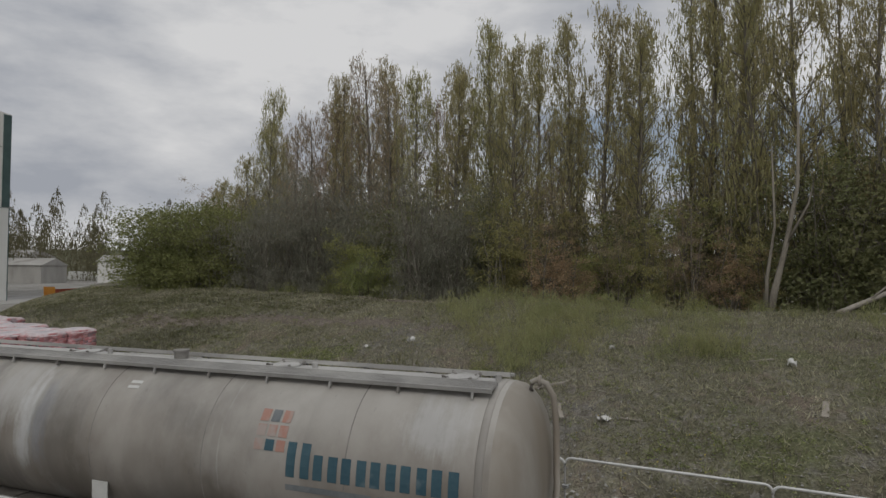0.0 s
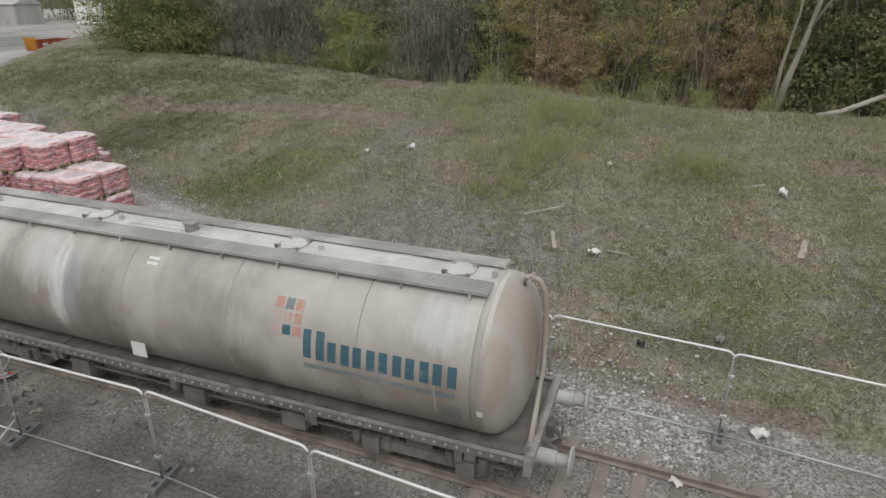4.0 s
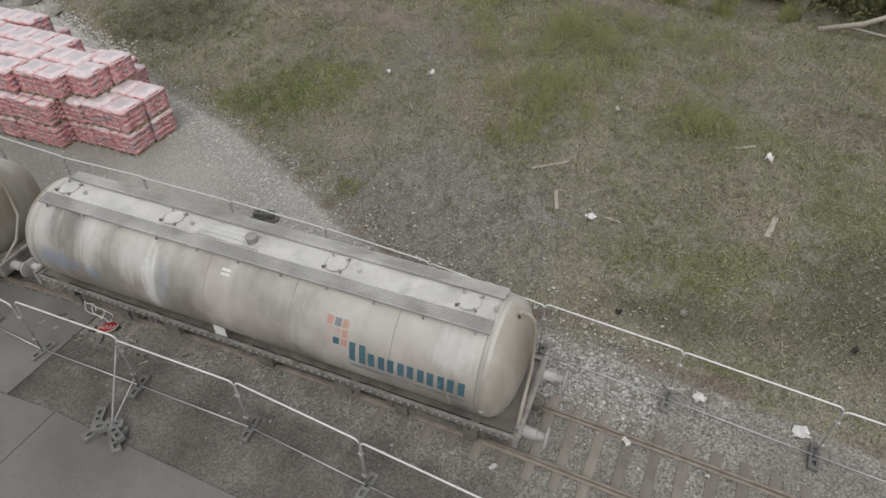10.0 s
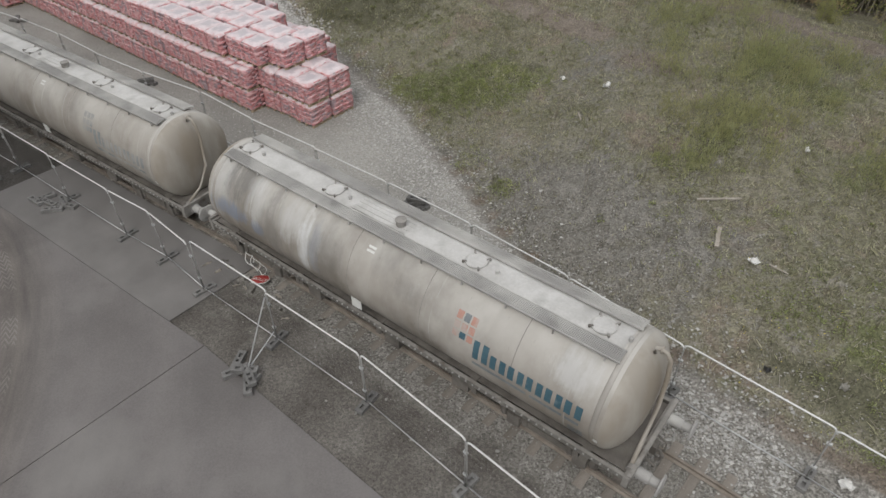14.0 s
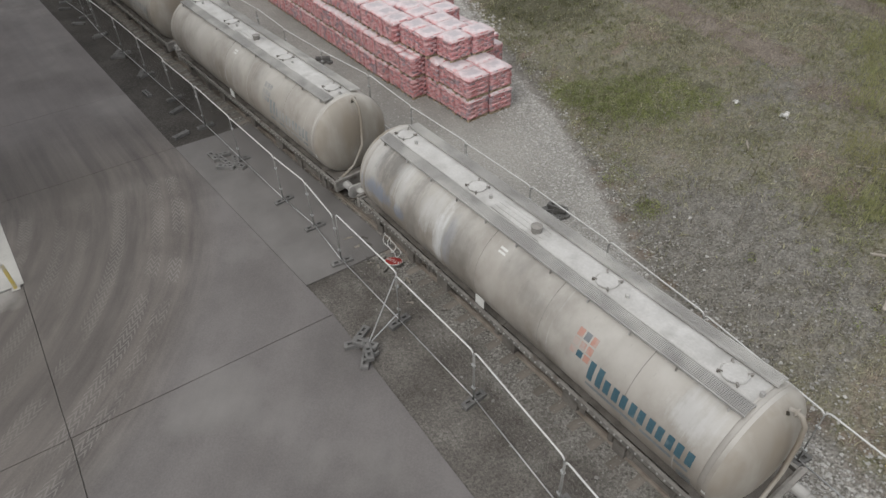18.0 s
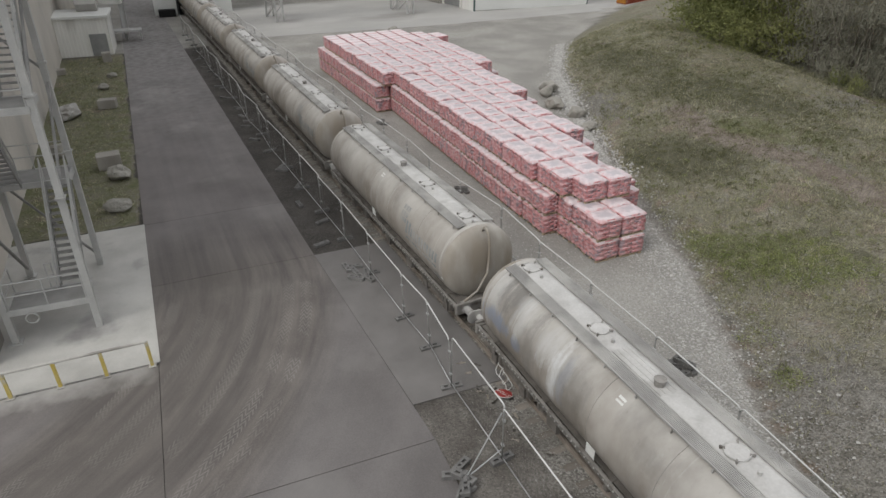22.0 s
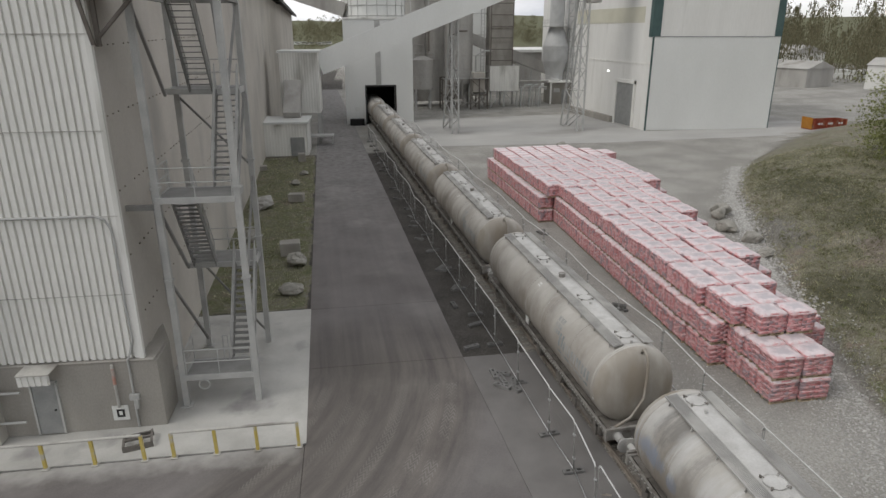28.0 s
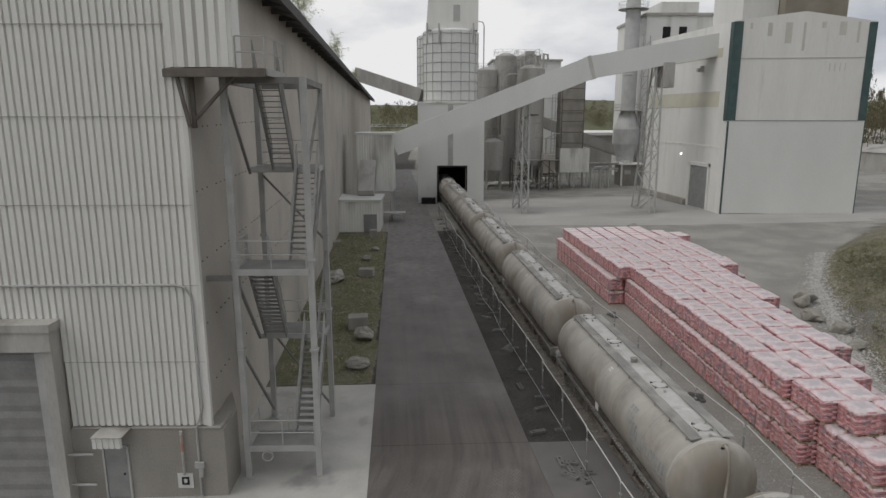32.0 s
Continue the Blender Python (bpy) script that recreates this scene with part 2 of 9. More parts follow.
def height(x, y):
    d = bank(x, y)
    out = math.hypot(x, y)
    hill = 0.0
    if out > 330:
        t = min(1.0, (out - 330) / 1500)
        hill = t * t * (3 - 2 * t) * (38 + 20 * noise.noise(Vector((x * 0.0016, y * 0.0016, 9)))) + 3 * t * noise.noise(Vector((x * 0.008, y * 0.008, 4)))
    if d <= 0:
        return hill
    h = 3.75 * (1 - math.exp(-d / 6.0))
    near = 1 if x > -30 else max(0.9, 1 + (x + 30) / 100)
    h *= near
    c = y - along(CREST, x)
    if c > 0:
        h -= 2.0 * near * (1 - math.exp(-c / 4.0)) + 0.002 * c * max(0, 60 - c) / 60
    lump = noise.noise(Vector((x * 0.16, y * 0.16, 0))) * 0.28 + noise.noise(Vector((x * 0.5, y * 0.5, 3))) * 0.09
    return h + hill + lump * min(1, d / 3)


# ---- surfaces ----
def tank_material(name="dusted and shaded tank paint", stains=()):
    """Grey tank paint under cement dust; up-facing parts paler, by dust and painted-in light."""
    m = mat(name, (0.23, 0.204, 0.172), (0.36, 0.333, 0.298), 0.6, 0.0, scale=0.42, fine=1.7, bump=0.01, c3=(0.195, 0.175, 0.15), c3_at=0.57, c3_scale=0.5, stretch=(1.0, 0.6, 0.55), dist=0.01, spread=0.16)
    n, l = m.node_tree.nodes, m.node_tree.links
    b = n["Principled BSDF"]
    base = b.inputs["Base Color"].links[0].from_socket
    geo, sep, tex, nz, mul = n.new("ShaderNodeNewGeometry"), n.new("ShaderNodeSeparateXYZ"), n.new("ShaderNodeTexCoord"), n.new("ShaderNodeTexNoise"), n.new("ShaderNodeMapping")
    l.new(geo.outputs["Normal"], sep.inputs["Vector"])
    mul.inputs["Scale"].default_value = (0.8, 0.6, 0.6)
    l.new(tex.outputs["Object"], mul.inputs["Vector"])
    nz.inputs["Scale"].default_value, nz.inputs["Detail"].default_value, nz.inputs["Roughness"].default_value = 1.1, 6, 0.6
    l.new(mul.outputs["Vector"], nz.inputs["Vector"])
    # facing mix: settled dust plus the flank's shade, both in the colour
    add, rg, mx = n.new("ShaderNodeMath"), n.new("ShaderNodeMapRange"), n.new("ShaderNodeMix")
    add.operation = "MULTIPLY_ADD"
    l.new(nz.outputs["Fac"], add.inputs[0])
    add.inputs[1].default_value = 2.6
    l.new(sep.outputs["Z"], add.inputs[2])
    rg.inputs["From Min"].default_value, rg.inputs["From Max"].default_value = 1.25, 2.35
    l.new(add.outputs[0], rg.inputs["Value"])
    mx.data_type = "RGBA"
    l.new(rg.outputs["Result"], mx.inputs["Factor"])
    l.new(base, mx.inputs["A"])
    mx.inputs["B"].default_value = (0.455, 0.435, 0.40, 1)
    run, rmap, rr, mr = n.new("ShaderNodeTexNoise"), n.new("ShaderNodeMapping"), n.new("ShaderNodeMapRange"), n.new("ShaderNodeMix")
    rmap.inputs["Scale"].default_value, rmap.inputs["Location"].default_value = (4.5, 0.3, 0.25), (3.1, 0, 0)
    l.new(tex.outputs["Object"], rmap.inputs["Vector"])
    run.inputs["Scale"].default_value, run.inputs["Detail"].default_value, run.inputs["Roughness"].default_value = 1.0, 6, 0.62
    l.new(rmap.outputs["Vector"], run.inputs["Vector"])
    rr.inputs["From Min"].default_value, rr.inputs["From Max"].default_value, rr.inputs["To Max"].default_value = 0.63, 0.74, 0.75
    l.new(run.outputs["Fac"], rr.inputs["Value"])
    mr.data_type = "RGBA"
    l.new(rr.outputs["Result"], mr.inputs["Factor"])
    l.new(mx.outputs["Result"], mr.inputs["A"])
    mr.inputs["B"].default_value = (0.56, 0.555, 0.535, 1)
    col = mr.outputs["Result"]
    # every wagon takes its own part of the patterns
    info, off = n.new("ShaderNodeObjectInfo"), n.new("ShaderNodeVectorMath")
    off.operation = "MULTIPLY_ADD"
    l.new(info.outputs["Random"], off.inputs[0])
    off.inputs[1].default_value = (61, 17, 29)
    l.new(tex.outputs["Object"], off.inputs[2])
    for k in [q for q in n if q.type == "MAPPING"]:
        l.new(off.outputs[0], k.inputs["Vector"])
    def mth(op, a, c=None, d=None):
        k = n.new("ShaderNodeMath")
        k.operation = op
        for so, v in zip(k.inputs, (a, c, d)):
            if v is None:
                continue
            if isinstance(v, (int, float)):
                so.default_value = v
            else:
                l.new(v, so)
        return k.outputs[0]
    def layer(fac, colour):
        nonlocal col
        k = n.new("ShaderNodeMix")
        k.data_type = "RGBA"
        l.new(fac, k.inputs["Factor"])
        l.new(col, k.inputs["A"])
        k.inputs["B"].default_value = (*colour, 1)
        col = k.outputs["Result"]
    def field(scale, stretch, detail=6, rough=0.6):
        k, q = n.new("ShaderNodeTexNoise"), n.new("ShaderNodeMapping")
        q.inputs["Scale"].default_value = stretch
        l.new(off.outputs[0], q.inputs["Vector"])
        l.new(q.outputs["Vector"], k.inputs["Vector"])
        k.inputs["Scale"].default_value, k.inputs["Detail"].default_value, k.inputs["Roughness"].default_value = scale, detail, rough
        return k.outputs["Fac"]
    def clampr(v, a, c, top):
        k = n.new("ShaderNodeMapRange")
        k.inputs["From Min"].default_value, k.inputs["From Max"].default_value, k.inputs["To Max"].default_value = a, c, top
        l.new(v, k.inputs["Value"])
        return k.outputs["Result"]
    # broad grey smears, chalky patches, fine soot specks
    layer(clampr(field(0.55, (1.0, 0.5, 0.5)), 0.55, 0.70, 0.55), (0.20, 0.19, 0.175))
    layer(clampr(field(0.8, (1.0, 0.45, 0.4), 7, 0.65), 0.58, 0.70, 0.5), (0.46, 0.452, 0.43))
    layer(clampr(field(9.0, (1, 0.6, 0.5), 3, 0.7), 0.66, 0.76, 0.35), (0.15, 0.14, 0.13))
    if stains:
        pos = n.new("ShaderNodeSeparateXYZ")
        l.new(tex.outputs["Object"], pos.inputs["Vector"])
        wob = mth("MULTIPLY", mth("SUBTRACT", field(2.6, (1.0, 0.7, 0.7), 8, 0.75), 0.5), 4.2)
        lane = mth("MULTIPLY", mth("SUBTRACT", field(6.0, (1.0, 0.1, 0.1), 5, 0.65), 0.5), 4.0)
        front = mth("LESS_THAN", pos.outputs["Y"], 0.5)
        for x, z, sx, sz, colour, k in stains:
            a = mth("MULTIPLY", mth("SUBTRACT", pos.outputs["X"], x), 1 / sx)
            c = mth("MULTIPLY", mth("SUBTRACT", pos.outputs["Z"], z), 1 / sz)
            d = mth("ADD", mth("ADD", mth("MULTIPLY", a, a), mth("MULTIPLY", c, c)), mth("ADD", wob, lane))
            layer(mth("MULTIPLY", clampr(mth("SUBTRACT", 1.6, d), 0.0, 1.5, k), front), colour)
    l.new(col, b.inputs["Base Color"])
    return m



M_concrete = mat("worn concrete", (0.20, 0.19, 0.175), (0.29, 0.28, 0.26), 0.9, scale=0.5, fine=25, bump=0.25, c3=(0.36, 0.35, 0.33), c3_at=0.58, c3_scale=0.25)
M_pad = mat("dusty pale concrete", (0.38, 0.37, 0.342), (0.495, 0.485, 0.452), 0.92, scale=0.7, fine=30, bump=0.2, c3=(0.27, 0.26, 0.25), c3_at=0.64, c3_scale=0.5)
M_apron = mat("swept grey concrete", (0.33, 0.322, 0.305), (0.41, 0.40, 0.38), 0.92, scale=0.25, fine=9, bump=0.1, c3=(0.26, 0.25, 0.235), c3_at=0.63, c3_scale=0.12, stretch=(1, 0.5, 1))
# treads, landings, braces: column steel darkened, their shade put into the colour
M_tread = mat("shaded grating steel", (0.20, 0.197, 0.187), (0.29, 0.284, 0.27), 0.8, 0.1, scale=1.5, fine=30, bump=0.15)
M_bracket = mat("rusty brown steel", (0.115, 0.10, 0.085), (0.18, 0.16, 0.14), 0.85, scale=2, fine=30, bump=0.2)
M_flower = mat("yellow petals", (0.60, 0.48, 0.04), (0.68, 0.58, 0.10), 0.7, bump=0)
M_plinth = mat("cement-stained concrete", (0.25, 0.235, 0.21), (0.36, 0.34, 0.305), 0.92, scale=0.6, fine=22, bump=0.4, c3=(0.38, 0.36, 0.33), c3_at=0.6, c3_scale=0.4, stretch=(1, 1, 0.5))
M_bay = mat("dirty cream sheet metal", (0.38, 0.365, 0.335), (0.50, 0.485, 0.445), 0.7, scale=0.7, fine=12, bump=0.1, c3=(0.27, 0.255, 0.23), c3_at=0.57, c3_scale=0.6, stretch=(1, 1, 0.3))
M_slabcross = mat("smooth crossing slab", (0.14, 0.132, 0.125), (0.19, 0.18, 0.171), 0.85, scale=0.8, fine=40, bump=0.12)
M_rail = mat("rusted rail steel", (0.19, 0.16, 0.13), (0.29, 0.255, 0.22), 0.6, 0.3, scale=4, fine=60, bump=0.2)
M_sleeper = mat("weathered sleeper", (0.165, 0.145, 0.123), (0.25, 0.225, 0.197), 0.9, scale=3, fine=40, bump=0.4, stretch=(1, 0.3, 1), per_object=0.25)
M_stone = mat("ballast stone", (0.235, 0.225, 0.207), (0.375, 0.365, 0.343), 0.95, scale=6, fine=50, bump=0.4, island=0.22)
M_palestone = mat("pale limestone chips", (0.34, 0.33, 0.31), (0.47, 0.46, 0.435), 0.95, scale=6, fine=50, bump=0.3, island=0.25)
M_rock = mat("limestone boulder", (0.24, 0.23, 0.20), (0.36, 0.345, 0.31), 0.95, scale=1.5, fine=12, bump=0.8, dist=0.06)
M_galv = mat("galvanised steel", (0.42, 0.43, 0.43), (0.56, 0.56, 0.55), 0.45, 0.6, scale=4, fine=60, bump=0.05)
# top rails: the sky's shine is put into this paler zinc colour
M_brightgalv = mat("sky-bright galvanised tube", (0.60, 0.60, 0.585), (0.71, 0.71, 0.69), 0.5, 0.25, scale=4, fine=60, bump=0.05)
# uprights and mesh: same metal coloured darker, to stand out less
M_dullgalv = mat("darkened galvanised tube", (0.24, 0.237, 0.225), (0.33, 0.325, 0.31), 0.7, 0.2, scale=4, fine=60, bump=0.05)
M_steel = mat("dusty grey steelwork", (0.37, 0.37, 0.355), (0.49, 0.485, 0.465), 0.75, 0.1, scale=1.2, fine=30, bump=0.12)
M_foot = mat("recycled plastic block", (0.125, 0.122, 0.117), (0.205, 0.20, 0.19), 0.85, scale=5, fine=50, bump=0.3, per_object=0.25)
M_yellow = mat("chipped yellow paint", (0.48, 0.37, 0.09), (0.54, 0.44, 0.16), 0.6, scale=3, fine=40, bump=0.1, c3=(0.45, 0.42, 0.34), c3_at=0.56, c3_scale=3)
M_clad = mat("off-white profiled cladding", (0.70, 0.69, 0.65), (0.79, 0.78, 0.74), 0.55, scale=0.5, fine=20, bump=0.05, c3=(0.46, 0.45, 0.41), c3_at=0.60, c3_scale=0.35, stretch=(1, 1, 0.25))
M_clad2 = mat("white insulated panel", (0.64, 0.645, 0.62), (0.71, 0.715, 0.69), 0.5, scale=0.2, fine=8, bump=0.03, stretch=(1, 1, 0.4))
M_clad3 = mat("streaked cream cladding", (0.66, 0.65, 0.615), (0.75, 0.74, 0.71), 0.6, scale=0.35, fine=6, bump=0.05, c3=(0.54, 0.53, 0.485), c3_at=0.66, c3_scale=0.5, stretch=(1, 1, 0.15))
M_green = mat("dark green trim", (0.045, 0.08, 0.078), (0.07, 0.115, 0.11), 0.6, scale=1, fine=20, bump=0.05)
M_shedwall = mat("grimy render wall", (0.43, 0.40, 0.355), (0.53, 0.497, 0.445), 0.95, scale=0.25, fine=10, bump=0.25, c3=(0.38, 0.36, 0.325), c3_at=0.6, c3_scale=0.22, stretch=(1, 1, 0.7))
M_roof = mat("dark corrugated roof", (0.075, 0.073, 0.07), (0.12, 0.115, 0.11), 0.9, scale=0.6, fine=15, bump=0.3)
M_dark = mat("dark opening", (0.012, 0.012, 0.012), (0.022, 0.021, 0.02), 0.95, bump=0)
M_door = mat("grey steel door", (0.22, 0.225, 0.22), (0.30, 0.30, 0.29), 0.65, scale=1.5, fine=20, bump=0.06)
M_silo = mat("cement silo shell", (0.33, 0.317, 0.294), (0.46, 0.446, 0.418), 0.85, scale=0.4, fine=8, bump=0.2, c3=(0.27, 0.255, 0.23), c3_at=0.62, c3_scale=0.3, stretch=(1, 1, 0.3))
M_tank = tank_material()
CHALK, SOOT, GHOST = (0.54, 0.54, 0.53), (0.17, 0.162, 0.15), (0.20, 0.23, 0.29)
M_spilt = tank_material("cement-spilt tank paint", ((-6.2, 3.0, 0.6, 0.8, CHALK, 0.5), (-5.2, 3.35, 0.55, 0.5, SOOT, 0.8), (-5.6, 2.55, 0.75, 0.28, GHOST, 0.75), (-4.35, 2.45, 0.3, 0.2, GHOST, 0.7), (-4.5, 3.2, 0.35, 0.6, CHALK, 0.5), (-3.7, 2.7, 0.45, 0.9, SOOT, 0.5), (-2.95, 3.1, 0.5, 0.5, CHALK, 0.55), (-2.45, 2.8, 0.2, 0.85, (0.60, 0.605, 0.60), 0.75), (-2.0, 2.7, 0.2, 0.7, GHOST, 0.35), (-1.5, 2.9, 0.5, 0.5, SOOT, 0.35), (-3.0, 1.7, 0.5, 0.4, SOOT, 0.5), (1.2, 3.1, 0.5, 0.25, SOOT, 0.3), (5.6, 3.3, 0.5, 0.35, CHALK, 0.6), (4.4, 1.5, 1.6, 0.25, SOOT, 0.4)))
M_dish = mat("tan-stained tank end", (0.30, 0.272, 0.232), (0.43, 0.405, 0.365), 0.65, scale=0.8, fine=4, bump=0.02, c3=(0.27, 0.235, 0.19), c3_at=0.55, c3_scale=0.9, stretch=(1, 1, 0.4))
M_tanktop = mat("caked cement dust", (0.42, 0.41, 0.39), (0.55, 0.54, 0.52), 0.95, scale=1.3, fine=18, bump=0.5, c3=(0.34, 0.33, 0.31), c3_at=0.6, c3_scale=0.9)
M_under = mat("grimy underframe", (0.10, 0.09, 0.08), (0.20, 0.185, 0.165), 0.9, 0.2, scale=2.5, fine=40, bump=0.3)
M_sole = mat("dusty solebar paint", (0.20, 0.19, 0.175), (0.30, 0.285, 0.262), 0.85, scale=3.0, fine=30, bump=0.2, c3=(0.14, 0.122, 0.105), c3_at=0.60, c3_scale=2.4)
# solebar paint taken darker: the shade under the tank is in the colour
M_girder = mat("grimy, shade-darkened girder paint", (0.115, 0.108, 0.098), (0.19, 0.18, 0.163), 0.88, scale=2.2, fine=30, bump=0.2, c3=(0.26, 0.25, 0.23), c3_at=0.62, c3_scale=1.6)
M_grate = mat("walkway grating", (0.31, 0.302, 0.288), (0.44, 0.43, 0.41), 0.85, 0.15, scale=1.1, fine=60, bump=0.4, c3=(0.50, 0.49, 0.465), c3_at=0.55, c3_scale=0.7)
M_blue = mat("faded blue marking", (0.035, 0.088, 0.118), (0.065, 0.13, 0.16), 0.65, scale=1.5, fine=20, bump=0.03, c3=(0.19, 0.24, 0.26), c3_at=0.62, c3_scale=2)
M_red = mat("faded red marking", (0.43, 0.21, 0.16), (0.44, 0.27, 0.22), 0.7, scale=2, fine=20, bump=0.03, c3=(0.41, 0.345, 0.31), c3_at=0.5, c3_scale=2.5)
M_ghost = mat("worn grey lettering", (0.13, 0.15, 0.165), (0.22, 0.235, 0.24), 0.7, scale=2, fine=20, bump=0.03)
M_white = mat("dusty white plate", (0.60, 0.60, 0.57), (0.70, 0.70, 0.67), 0.6, scale=3, fine=20, bump=0.05)
M_wood = mat("pale pallet timber", (0.36, 0.28, 0.19), (0.48, 0.39, 0.28), 0.85, scale=3, fine=30, bump=0.3, stretch=(0.4, 3, 3))
M_deadwood = mat("bleached dead timber", (0.27, 0.24, 0.20), (0.40, 0.365, 0.32), 0.9, scale=4, fine=40, bump=0.4)
M_bark = mat("poplar bark", (0.17, 0.15, 0.12), (0.28, 0.255, 0.21), 0.95, scale=2, fine=20, bump=0.5, stretch=(1, 1, 0.3))
M_rubbish = mat("dirty white litter", (0.55, 0.54, 0.51), (0.68, 0.67, 0.65), 0.7, scale=6, fine=50, bump=0.3)
M_black = mat("black scrap rubber", (0.02, 0.02, 0.02), (0.05, 0.048, 0.045), 0.85, scale=5, fine=40, bump=0.3)
M_skipred = mat("weathered red skip paint", (0.30, 0.06, 0.03), (0.40, 0.11, 0.06), 0.7, scale=1.5, fine=20, bump=0.1, c3=(0.33, 0.20, 0.13), c3_at=0.6, c3_scale=1.2)
M_skipyel = mat("weathered orange paint", (0.55, 0.26, 0.04), (0.62, 0.34, 0.08), 0.7, scale=1.5, fine=20, bump=0.1)


def bag_material():
    """Red-printed paper bags in film; faces that look up are mixed paler."""
    m = bpy.data.materials.new("red cement bags in film")
    m.use_nodes = True
    n, l = m.node_tree.nodes, m.node_tree.links
    b = n["Principled BSDF"]
    b.inputs["Roughness"].default_value = 0.45
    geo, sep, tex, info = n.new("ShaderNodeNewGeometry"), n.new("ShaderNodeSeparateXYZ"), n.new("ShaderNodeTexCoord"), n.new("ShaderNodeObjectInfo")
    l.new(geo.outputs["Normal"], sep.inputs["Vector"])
    off = n.new("ShaderNodeVectorMath")
    off.operation = "MULTIPLY_ADD"
    l.new(info.outputs["Random"], off.inputs[0])
    off.inputs[1].default_value = (37, 19, 11)
    l.new(tex.outputs["Object"], off.inputs[2])
    def nz(scale, detail):
        k = n.new("ShaderNodeTexNoise")
        k.inputs["Scale"].default_value, k.inputs["Detail"].default_value = scale, detail
        l.new(off.outputs[0], k.inputs["Vector"])
        return k.outputs["Fac"]
    def rng(src, a, c):
        k = n.new("ShaderNodeMapRange")
        k.inputs["From Min"].default_value, k.inputs["From Max"].default_value = a, c
        l.new(src, k.inputs["Value"])
        return k.outputs["Result"]
    def mixc(f, a, c):
        k = n.new("ShaderNodeMix")
        k.data_type = "RGBA"
        l.new(f, k.inputs["Factor"])
        for s, v in (("A", a), ("B", c)):
            if isinstance(v, tuple):
                k.inputs[s].default_value = (*v, 1)
            else:
                l.new(v, k.inputs[s])
        return k.outputs["Result"]
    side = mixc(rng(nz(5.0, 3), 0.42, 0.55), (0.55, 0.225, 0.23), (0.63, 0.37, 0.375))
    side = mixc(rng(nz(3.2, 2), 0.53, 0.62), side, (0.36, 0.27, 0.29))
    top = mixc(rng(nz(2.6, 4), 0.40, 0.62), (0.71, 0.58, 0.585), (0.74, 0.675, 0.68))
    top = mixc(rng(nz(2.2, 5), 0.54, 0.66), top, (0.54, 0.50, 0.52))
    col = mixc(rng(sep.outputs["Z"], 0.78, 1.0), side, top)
    l.new(col, b.inputs["Base Color"])
    bp = n.new("ShaderNodeBump")
    bp.inputs["Strength"].default_value, bp.inputs["Distance"].default_value = 0.35, 0.02
    l.new(nz(22.0, 4), bp.inputs["Height"])
    l.new(bp.outputs["Normal"], b.inputs["Normal"])
    return m


M_bag = bag_material()


